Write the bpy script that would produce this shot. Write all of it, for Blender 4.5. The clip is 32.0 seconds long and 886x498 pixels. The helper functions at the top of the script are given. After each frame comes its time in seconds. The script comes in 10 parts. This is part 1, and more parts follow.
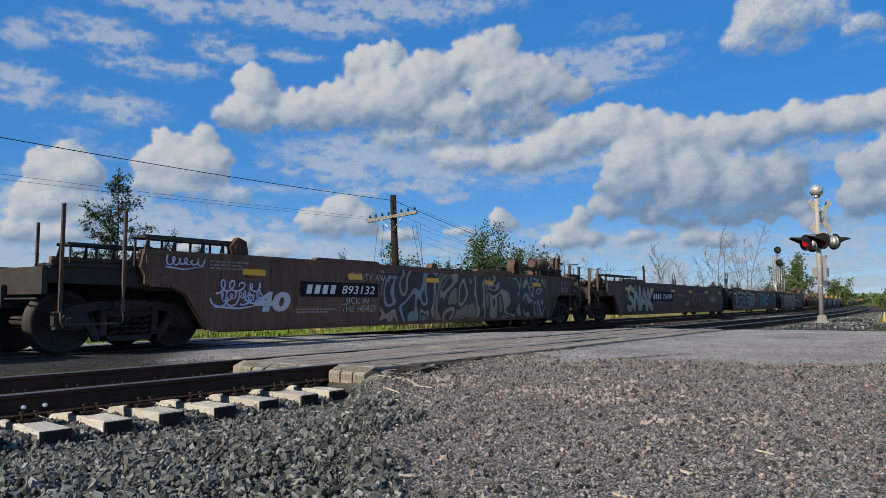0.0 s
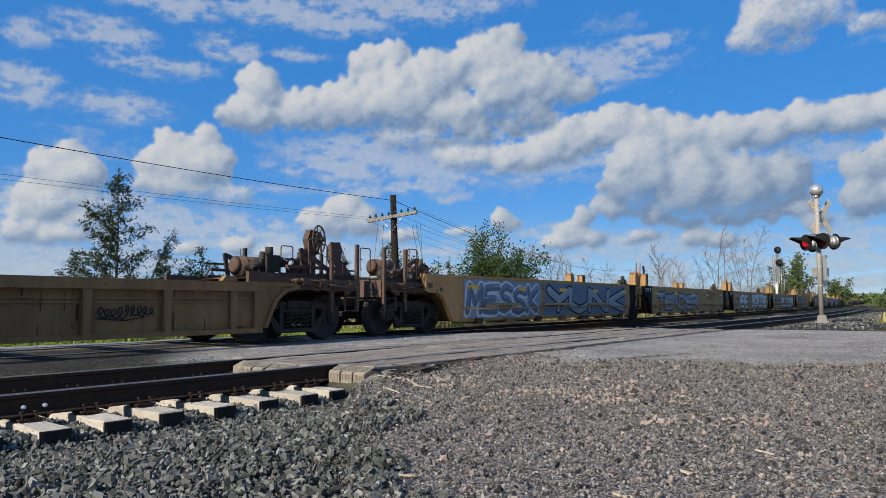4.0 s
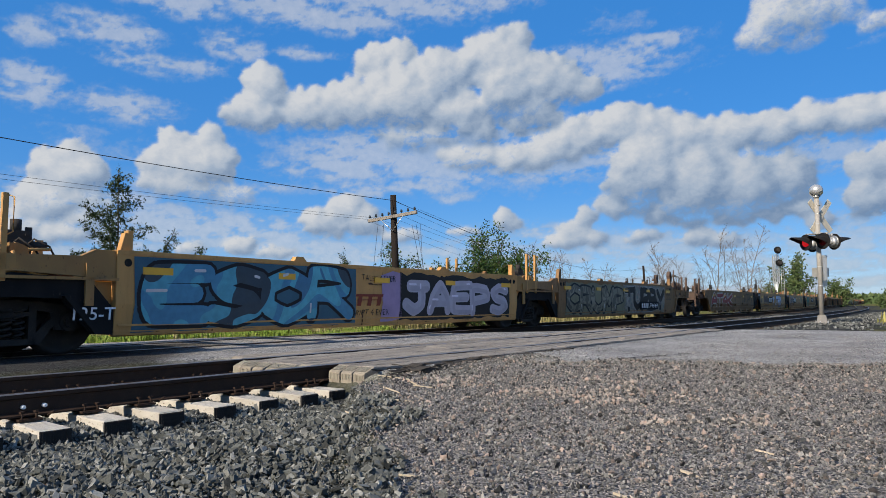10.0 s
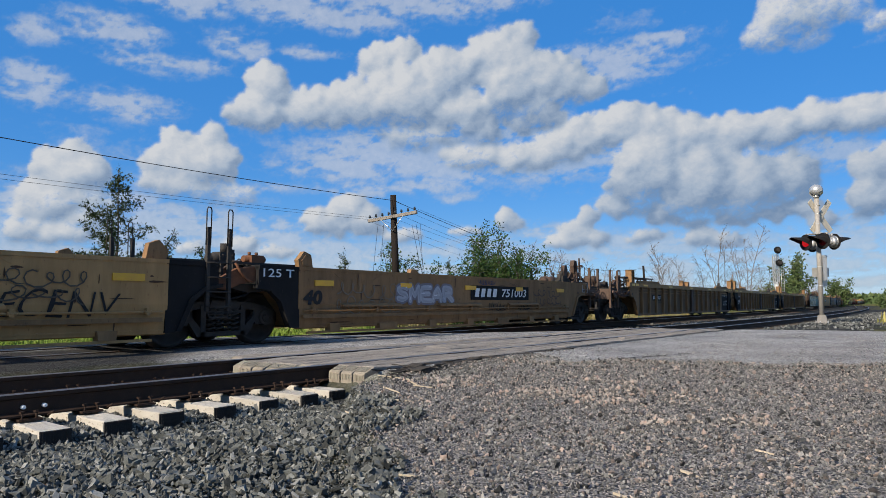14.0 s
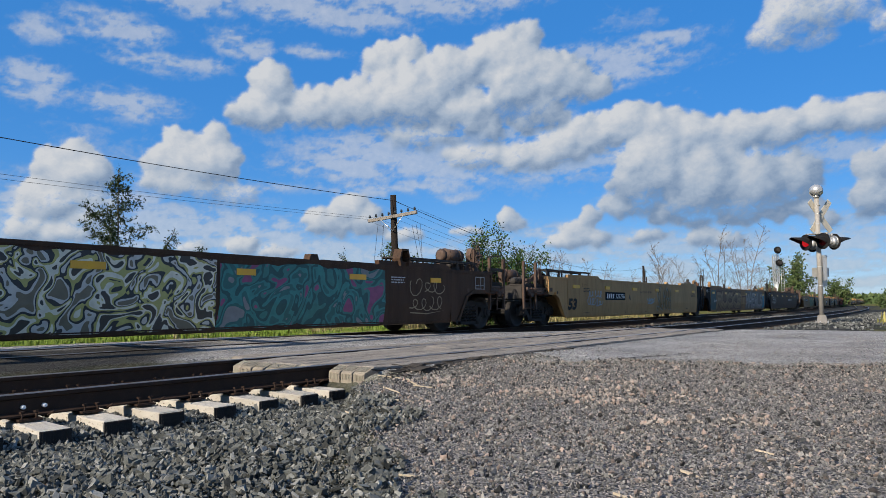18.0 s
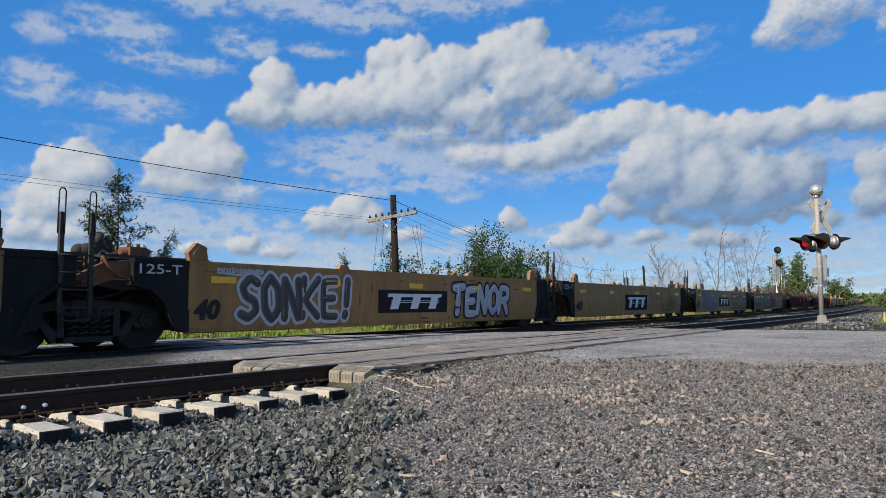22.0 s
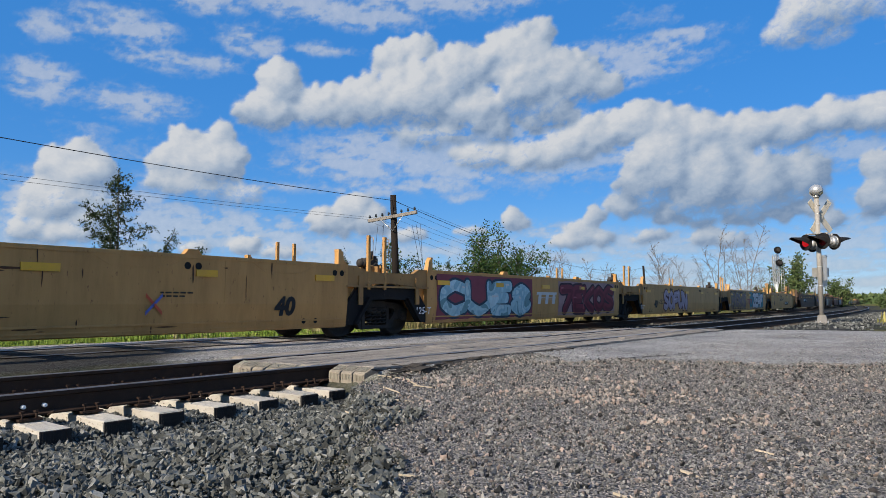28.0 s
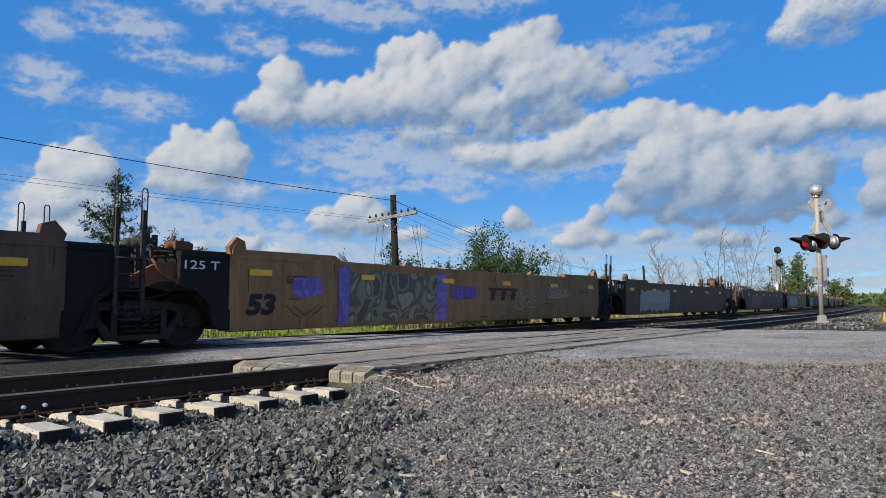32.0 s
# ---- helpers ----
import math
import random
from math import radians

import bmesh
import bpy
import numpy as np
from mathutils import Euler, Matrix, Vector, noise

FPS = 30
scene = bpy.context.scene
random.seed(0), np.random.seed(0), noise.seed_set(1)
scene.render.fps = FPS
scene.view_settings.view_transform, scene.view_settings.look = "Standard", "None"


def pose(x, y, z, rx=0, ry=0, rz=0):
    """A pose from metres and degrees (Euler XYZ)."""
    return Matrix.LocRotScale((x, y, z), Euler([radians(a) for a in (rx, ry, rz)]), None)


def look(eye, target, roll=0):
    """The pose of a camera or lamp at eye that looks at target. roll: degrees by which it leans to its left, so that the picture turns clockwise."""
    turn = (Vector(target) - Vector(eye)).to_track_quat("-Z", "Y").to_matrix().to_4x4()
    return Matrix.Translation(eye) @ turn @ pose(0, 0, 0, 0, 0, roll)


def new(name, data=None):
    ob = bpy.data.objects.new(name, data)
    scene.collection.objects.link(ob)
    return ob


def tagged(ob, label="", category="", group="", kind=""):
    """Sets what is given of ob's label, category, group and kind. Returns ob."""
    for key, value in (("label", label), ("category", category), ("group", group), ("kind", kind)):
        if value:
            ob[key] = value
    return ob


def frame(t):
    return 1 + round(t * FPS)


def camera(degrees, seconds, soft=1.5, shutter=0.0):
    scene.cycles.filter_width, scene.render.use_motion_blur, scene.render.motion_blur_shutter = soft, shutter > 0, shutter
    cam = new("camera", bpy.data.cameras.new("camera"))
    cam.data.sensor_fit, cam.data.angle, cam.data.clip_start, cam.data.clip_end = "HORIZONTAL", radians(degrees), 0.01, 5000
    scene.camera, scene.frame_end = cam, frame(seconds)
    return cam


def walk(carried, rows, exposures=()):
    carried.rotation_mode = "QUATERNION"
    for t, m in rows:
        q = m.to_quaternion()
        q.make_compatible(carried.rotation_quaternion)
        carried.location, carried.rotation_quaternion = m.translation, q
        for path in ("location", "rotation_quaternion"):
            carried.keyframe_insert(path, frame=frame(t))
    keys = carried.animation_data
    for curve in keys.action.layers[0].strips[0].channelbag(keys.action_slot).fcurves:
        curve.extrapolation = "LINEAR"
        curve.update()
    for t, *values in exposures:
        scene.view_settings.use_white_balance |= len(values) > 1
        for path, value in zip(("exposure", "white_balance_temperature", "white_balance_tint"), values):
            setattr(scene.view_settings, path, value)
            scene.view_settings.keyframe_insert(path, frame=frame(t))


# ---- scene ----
cam = camera(65.35, 32.0, soft=0.35)
EYE = 0.748
walk(cam, [(0.0, pose(0, 0, EYE, 94.42, 0, 0)), (32.0, pose(0, 0, EYE, 94.42, 0, 0))], exposures=[(0.0, 0.16), (3.5, 0.22), (6.0, 0.35), (9.0, 0.32), (32.0, 0.33)])

# ---- light ----
SUN_AZ, SUN_EL = radians(-139), radians(34)      # from the view's axis, clockwise positive
world = bpy.data.worlds.new("sky")
scene.world = world
world.use_nodes = True
wn = world.node_tree
sky = wn.nodes.new("ShaderNodeTexSky")
sky.sky_type, sky.sun_disc = "NISHITA", False
sky.sun_elevation, sky.sun_rotation = SUN_EL, SUN_AZ
sky.air_density, sky.dust_density, sky.ozone_density = 0.9, 0.1, 2.5
wn.nodes["Background"].inputs[1].default_value = 0.0925
deep = wn.nodes.new("ShaderNodeHueSaturation")
deep.inputs["Hue"].default_value, deep.inputs["Saturation"].default_value = 0.506, 1.42
wn.links.new(sky.outputs[0], deep.inputs["Color"])
even = wn.nodes.new("ShaderNodeMix")          # clear northern air: the blue stays even from the zenith downwards
even.data_type = "RGBA"
even.inputs[0].default_value, even.inputs[7].default_value = 0.6, (0.60, 2.60, 6.85, 1)
wn.links.new(deep.outputs[0], even.inputs[6])
wn.links.new(even.outputs[2], wn.nodes["Background"].inputs[0])
sun = new("sun", bpy.data.lights.new("sun", "SUN"))
sun.data.energy, sun.data.angle, sun.data.color = 5.0, radians(0.6), (1.0, 0.89, 0.735)
SUN_FROM = Vector((math.sin(SUN_AZ) * math.cos(SUN_EL), math.cos(SUN_AZ) * math.cos(SUN_EL), math.sin(SUN_EL)))
sun.matrix_world = look(SUN_FROM * 50, (0, 0, 0))


# ---- materials ----
def rgba(c):
    return (*c[:3], 1.0)


def material(name, c1, c2=None, c3=None, scale=6.0, fine=60.0, rough=0.7, metal=0.0, bump=0.2, spots=0.0, streak=1.0, wear=0.5, tint=0.0, runs=0.0):
    """A surface with coarse and fine variation: c1 base, c2 patches, c3 small spots. streak stretches the patches along z."""
    m = bpy.data.materials.new(name)
    m.use_nodes = True
    n, l = m.node_tree.nodes, m.node_tree.links
    b = n["Principled BSDF"]
    b.inputs["Roughness"].default_value, b.inputs["Metallic"].default_value = rough, metal
    b.inputs["Specular IOR Level"].default_value = 0.5 if rough < 0.45 else 0.16 if rough < 0.88 else 0.04
    tc = n.new("ShaderNodeTexCoord")
    mp = n.new("ShaderNodeMapping")
    mp.inputs["Scale"].default_value = streak if isinstance(streak, tuple) else (1, 1, 1 / streak)
    l.new(tc.outputs["Object"], mp.inputs[0])
    inf = n.new("ShaderNodeObjectInfo")
    shift = n.new("ShaderNodeVectorMath")
    shift.operation = "MULTIPLY_ADD"
    rnd = n.new("ShaderNodeCombineXYZ")
    for k in range(3):
        l.new(inf.outputs["Random"], rnd.inputs[k])
    l.new(rnd.outputs[0], shift.inputs[0])
    shift.inputs[1].default_value = (37, 19, 53)
    l.new(mp.outputs[0], shift.inputs[2])
    big, small = n.new("ShaderNodeTexNoise"), n.new("ShaderNodeTexNoise")
    for t, s, d in ((big, scale, 6.0), (small, fine, 3.0)):
        t.inputs["Scale"].default_value, t.inputs["Detail"].default_value, t.inputs["Roughness"].default_value = s, d, 0.62
        l.new(shift.outputs[0], t.inputs["Vector"])
    ramp = n.new("ShaderNodeValToRGB")
    ramp.color_ramp.elements[0].position, ramp.color_ramp.elements[1].position = 0.5 - 0.12 * wear - 0.03, 0.5 + 0.22
    ramp.color_ramp.elements[0].color, ramp.color_ramp.elements[1].color = rgba(c1), rgba(c2 or c1)
    l.new(big.outputs[0], ramp.inputs[0])
    mix = n.new("ShaderNodeMix")
    mix.data_type = "RGBA"
    mix.inputs[7].default_value = rgba(c3 or c2 or c1)
    pick = n.new("ShaderNodeMapRange")
    pick.inputs[1].default_value, pick.inputs[2].default_value = 0.68 - 0.25 * spots, 0.78 - 0.25 * spots
    pick.inputs[4].default_value = 1.0 if spots else 0.35
    l.new(small.outputs[0], pick.inputs[0])
    l.new(pick.outputs[0], mix.inputs[0])
    l.new(ramp.outputs[0], mix.inputs[6])
    out = mix.outputs[2]
    if runs:
        # dirt that has run down the paint
        mp2 = n.new("ShaderNodeMapping")
        mp2.inputs["Scale"].default_value = (3.2, 3.2, 0.5)
        l.new(tc.outputs["Object"], mp2.inputs[0])
        rn = n.new("ShaderNodeTexNoise")
        rn.inputs["Scale"].default_value, rn.inputs["Detail"].default_value, rn.inputs["Roughness"].default_value = 1.6, 8, 0.68
        l.new(mp2.outputs[0], rn.inputs["Vector"])
        rr = n.new("ShaderNodeMapRange")
        rr.inputs[1].default_value, rr.inputs[2].default_value = 0.40, 0.68
        rr.inputs[3].default_value, rr.inputs[4].default_value = 1.06, 1 - runs
        l.new(rn.outputs[0], rr.inputs[0])
        hs = n.new("ShaderNodeHueSaturation")
        l.new(rr.outputs[0], hs.inputs["Value"])
        l.new(out, hs.inputs["Color"])
        out = hs.outputs[0]
    if tint:
        hsv = n.new("ShaderNodeHueSaturation")
        mr = n.new("ShaderNodeMapRange")
        mr.inputs[3].default_value, mr.inputs[4].default_value = 1 - tint, 1 + tint
        l.new(inf.outputs["Random"], mr.inputs[0])
        l.new(mr.outputs[0], hsv.inputs["Value"])
        l.new(out, hsv.inputs["Color"])
        out = hsv.outputs[0]
    l.new(out, b.inputs["Base Color"])
    if bump:
        bp = n.new("ShaderNodeBump")
        bp.inputs["Strength"].default_value, bp.inputs["Distance"].default_value = bump, 0.01
        l.new(small.outputs[0], bp.inputs["Height"])
        l.new(bp.outputs[0], b.inputs["Normal"])
    return m


M = {}
M["tan"] = material("tan_paint", (0.41, 0.24, 0.098), (0.34, 0.195, 0.08), (0.17, 0.085, 0.042), 1.6, 22, 0.55, 0, 0.05, 0.15, 2.5, 0.8, 0.06, 0.20)
M["gold"] = material("golden_paint", (0.50, 0.275, 0.095), (0.42, 0.225, 0.078), (0.20, 0.10, 0.045), 1.4, 22, 0.5, 0, 0.05, 0.12, 2.5, 0.8, 0.05, 0.15)
M["ochre"] = material("ochre_paint", (0.335, 0.188, 0.070), (0.275, 0.15, 0.058), (0.13, 0.065, 0.032), 1.6, 22, 0.55, 0, 0.05, 0.2, 2.5, 0.8, 0.06, 0.24)
M["brown"] = material("brown_paint", (0.145, 0.085, 0.058), (0.105, 0.064, 0.046), (0.05, 0.034, 0.026), 1.6, 20, 0.65, 0, 0.05, 0.2, 2.5, 0.9, 0.1, 0.30)
# ribbed cars' recessed panels: shade below the top chord is mixed into this brown
M["shaded_umber"] = material("weathered_tan_with_shade", (0.165, 0.100, 0.056), (0.13, 0.080, 0.046), (0.075, 0.045, 0.030), 1.6, 20, 0.65, 0, 0.05, 0.2, 2.5, 0.9, 0.08, 0.24)
M["umber"] = material("weathered_tan", (0.27, 0.155, 0.07), (0.21, 0.118, 0.056), (0.10, 0.055, 0.034), 1.6, 20, 0.65, 0, 0.05, 0.2, 2.5, 0.9, 0.08, 0.24)
M["maroon"] = material("dark_maroon_paint", (0.075, 0.042, 0.0250), (0.055, 0.034, 0.0218), (0.10, 0.045, 0.0234), 1.4, 20, 0.65, 0, 0.05, 0.15, 2.5, 0.9, 0.08, 0.3)
M["slate"] = material("dark_grey_paint", (0.020, 0.0175, 0.017), (0.028, 0.024, 0.023), (0.06, 0.036, 0.028), 1.4, 20, 0.6, 0, 0.05, 0.1, 2.5, 0.9, 0.06, 0.25)
M["red"] = material("faded_red_paint", (0.17, 0.032, 0.028), (0.12, 0.028, 0.025), (0.08, 0.02, 0.02), 1.8, 25, 0.6, 0, 0.05, 0.2, 2, 0.8)
M["black"] = material("black_paint", (0.012, 0.012, 0.0125), (0.020, 0.019, 0.019), (0.048, 0.038, 0.03), 2.0, 25, 0.85, 0, 0.06, 0.12, 2, 0.8)
M["iron"] = material("grimy_cast_iron", (0.036, 0.033, 0.030), (0.056, 0.049, 0.043), (0.090, 0.068, 0.052), 5.0, 40, 0.75, 0, 0.15, 0.2, 1, 0.8)
M["wheel"] = material("dark_wheel_steel", (0.046, 0.042, 0.039), (0.066, 0.058, 0.051), (0.10, 0.08, 0.065), 4.0, 30, 0.6, 0.2, 0.05, 0.1)
M["grime"] = material("grimy_brown_steel", (0.11, 0.072, 0.052), (0.07, 0.048, 0.038), (0.18, 0.105, 0.07), 4, 30, 0.7, 0, 0.1, 0.2, 1, 0.9, 0.15)
M["dull_gold"] = material("soiled_golden_paint", (0.36, 0.205, 0.075), (0.25, 0.14, 0.06), (0.12, 0.07, 0.04), 2.2, 22, 0.65, 0, 0.06, 0.2, 2, 0.9, 0.08)
M["rust"] = material("rusty_steel", (0.17, 0.075, 0.04), (0.10, 0.05, 0.03), (0.25, 0.12, 0.06), 5, 40, 0.8, 0, 0.15, 0.2)
M["yellow"] = material("yellow_reflective_film", (0.75, 0.40, 0.02), (0.62, 0.32, 0.03), (0.3, 0.16, 0.05), 3, 40, 0.4, 0, 0.0, 0.08)
M["rail"] = material("rail_web_rust", (0.035, 0.022, 0.016), (0.05, 0.03, 0.02), (0.08, 0.045, 0.03), 6, 60, 0.75, 0.1, 0.12, 0.15)
M["railtop"] = material("worn_rail_head", (0.30, 0.27, 0.25), (0.22, 0.18, 0.15), (0.15, 0.10, 0.07), 6, 60, 0.38, 0.8, 0.03, 0.1)
M["white"] = material("white_paint", (0.78, 0.78, 0.76), (0.66, 0.66, 0.64), (0.5, 0.48, 0.45), 4, 40, 0.5, 0, 0.02, 0.1)
M["galv"] = material("galvanised_steel", (0.50, 0.50, 0.49), (0.40, 0.40, 0.39), (0.3, 0.28, 0.26), 6, 60, 0.42, 0.55, 0.04, 0.1)
M["alu"] = material("aluminium_paint", (0.36, 0.335, 0.295), (0.30, 0.28, 0.25), (0.22, 0.20, 0.17), 5, 50, 0.6, 0.1, 0.03, 0.1)


def colour(c, rough=0.55):
    """A sprayed or stencilled paint of that colour."""
    key = tuple(round(v, 3) for v in c)
    if key not in M:
        dark = tuple(v * 0.82 for v in c)
        M[key] = material("sprayed_paint", c, dark, tuple(v * 0.6 for v in c), 3, 30, rough, 0, 0.0, 0.06)
    return M[key]


# ---- mesh helpers ----
def box(bm, x0, x1, y0, y1, z0, z1, m=None):
    v = [bm.verts.new((x, y, z)) for x in (x0, x1) for y in (y0, y1) for z in (z0, z1)]
    if m is not None:
        for q in v:
            q.co = m @ q.co
    for a in ((0, 1, 3, 2), (4, 6, 7, 5), (0, 4, 5, 1), (2, 3, 7, 6), (0, 2, 6, 4), (1, 5, 7, 3)):
        bm.faces.new([v[k] for k in a])
    return v


def prism(bm, outline, y0, y1, axis="y"):
    """An outline of (a, b) pairs, drawn out along an axis. y: outline in x, z. x: outline in y, z. z: outline in x, y."""
    def put(a, b, c):
        return {"y": (a, c, b), "x": (c, a, b), "z": (a, b, c)}[axis]
    lo = [bm.verts.new(put(a, b, y0)) for a, b in outline]
    hi = [bm.verts.new(put(a, b, y1)) for a, b in outline]
    k = len(outline)
    fs = [bm.faces.new(lo), bm.faces.new(hi[::-1])]
    for i in range(k):
        fs.append(bm.faces.new((lo[i], hi[i], hi[(i + 1) % k], lo[(i + 1) % k])))
    bmesh.ops.recalc_face_normals(bm, faces=fs)


def tube(bm, p0, p1, r, k=8, r1=None, caps=True):
    p0, p1 = Vector(p0), Vector(p1)
    q = (p1 - p0).to_track_quat("Z", "Y")
    rings = []
    for p, rr in ((p0, r), (p1, r if r1 is None else r1)):
        rings.append([bm.verts.new(p + q @ Vector((rr * math.cos(2 * math.pi * i / k), rr * math.sin(2 * math.pi * i / k), 0))) for i in range(k)])
    for i in range(k):
        f = bm.faces.new((rings[0][i], rings[0][(i + 1) % k], rings[1][(i + 1) % k], rings[1][i]))
        f.smooth = k > 5
    if caps:
        bm.faces.new(rings[0][::-1])
        bm.faces.new(rings[1])


def bar(bm, pts, r, k=6):
    """A bent rod through the points, one connected skin."""
    pts = [Vector(p) for p in pts]
    rings = []
    for i, p in enumerate(pts):
        d = (pts[min(i + 1, len(pts) - 1)] - pts[max(i - 1, 0)]).normalized()
        q = d.to_track_quat("Z", "Y")
        rings.append([bm.verts.new(p + q @ Vector((r * math.cos(2 * math.pi * j / k), r * math.sin(2 * math.pi * j / k), 0))) for j in range(k)])
    for r0, r1 in zip(rings, rings[1:]):
        for j in range(k):
            bm.faces.new((r0[j], r0[(j + 1) % k], r1[(j + 1) % k], r1[j])).smooth = True
    bm.faces.new(rings[0][::-1])
    bm.faces.new(rings[-1])


def ring(bm, centre, axis, r, w, k=20, s=5):
    """A torus-like hoop."""
    q = Vector(axis).to_track_quat("Z", "Y")
    rows = []
    for i in range(k):
        a = 2 * math.pi * i / k
        rows.append([bm.verts.new(Vector(centre) + q @ Vector(((r + w * math.cos(b)) * math.cos(a), (r + w * math.cos(b)) * math.sin(a), w * math.sin(b)))) for b in [2 * math.pi * j / s for j in range(s)]])
    for i in range(k):
        for j in range(s):
            f = bm.faces.new((rows[i][j], rows[(i + 1) % k][j], rows[(i + 1) % k][(j + 1) % s], rows[i][(j + 1) % s]))
            f.smooth = True


def ball(bm, centre, r, k=12, rows=8, sx=1, sy=1, sz=1):
    got = bmesh.ops.create_uvsphere(bm, u_segments=k, v_segments=rows, radius=r)["verts"]
    for v in got:
        v.co = Vector((v.co.x * sx, v.co.y * sy, v.co.z * sz)) + Vector(centre)
        for f in v.link_faces:
            f.smooth = True


def to_mesh(name, bm, mat):
    me = bpy.data.meshes.new(name)
    bm.to_mesh(me)
    bm.free()
    if mat is not None:
        me.materials.append(mat)
    return me


def part(name, bm, mat, parent, label="", m=None):
    ob = new(name, bm if isinstance(bm, bpy.types.Mesh) else to_mesh(name, bm, mat))
    ob.parent = parent
    if m is not None:
        ob.matrix_basis = m
    if label:
        tagged(ob, label)
    return ob


SHARED = {}


def shared(key, name, make, mat):
    """A mesh built once and used by all alike pieces."""
    if key not in SHARED:
        bm = bmesh.new()
        make(bm)
        SHARED[key] = to_mesh(name, bm, mat)
    return SHARED[key]


def empty(name, m=None):
    ob = new(name)
    ob.empty_display_size = 0.2
    if m is not None:
        ob.matrix_basis = m
    return ob


# ---- the two tracks ----
STEP = 0.5
GRID = np.arange(-900, 1100, STEP)


def make_path(d, phi, k):
    th = np.concatenate([[0], np.cumsum(k[:-1] * STEP)])
    th -= np.interp(0, GRID, th)
    al, la = np.cumsum(np.cos(th)) * STEP, np.cumsum(np.sin(th)) * STEP
    return d, phi, th, al - np.interp(0, GRID, al), la - np.interp(0, GRID, la)


FAR_TRACK = make_path(6.181, 0.6167, np.clip((GRID - 12.4) / 36.6, 0, 1) * np.clip((118 - GRID) / 60, 0, 1) * 0.001)
NEAR_TRACK = make_path(6.30, 0.6643, np.where((GRID > -60) & (GRID < 130), 0.00102, 0.0))
TRAIN_OFF = 4.183 + 0.75       # far track's centreline, from the path's line
GAUGE = 1.505


def on_track(path, s, off):
    """Place and heading of a point s along a track and off to its far side."""
    d, phi, th, al, la = path
    t = float(np.interp(s, GRID, th))
    a = float(np.interp(s, GRID, al)) - off * math.sin(t)
    l = d + float(np.interp(s, GRID, la)) + off * math.cos(t)
    return a * math.sin(phi) - l * math.cos(phi), a * math.cos(phi) + l * math.sin(phi), math.pi / 2 - phi + t


def crossing_xy(a, l):
    """Ground place from the near track's own axes: a along it, l across it."""
    return a * math.sin(0.6643) - l * math.cos(0.6643), a * math.cos(0.6643) + l * math.sin(0.6643)


# ---- ground ----
def smooth(a, b, x):
    t = np.clip((x - a) / (b - a), 0, 1)
    return t * t * (3 - 2 * t)


def lattice(seed, n=256):
    return np.random.RandomState(seed).rand(n, n)


def soft_noise(x, y, seed=0):
    """Smooth value noise, one cell per unit."""
    g = lattice(seed)
    xi, yi = np.floor(x).astype(int), np.floor(y).astype(int)
    fx, fy = x - xi, y - yi
    fx, fy = fx * fx * (3 - 2 * fx), fy * fy * (3 - 2 * fy)
    a, b, c, d = g[yi % 256, xi % 256], g[yi % 256, (xi + 1) % 256], g[(yi + 1) % 256, xi % 256], g[(yi + 1) % 256, (xi + 1) % 256]
    return (a * (1 - fx) + b * fx) * (1 - fy) + (c * (1 - fx) + d * fx) * fy


def fractal(x, y, octaves=5, seed=0, gain=0.55):
    s, w, amp = 0, 0, 1
    for k in range(octaves):
        s = s + amp * soft_noise(x * 2 ** k + 17 * k, y * 2 ** k + 31 * k, seed + k)
        w += amp
        amp *= gain
    return s / w


def track_axes(x, y):
    a = x * math.sin(0.6643) + y * math.cos(0.6643)
    l = -x * math.cos(0.6643) + y * math.sin(0.6643)
    bend = 0.00051 * np.clip(a, -60, 320) ** 2
    return a, np.where(a > 0, l - bend, l)


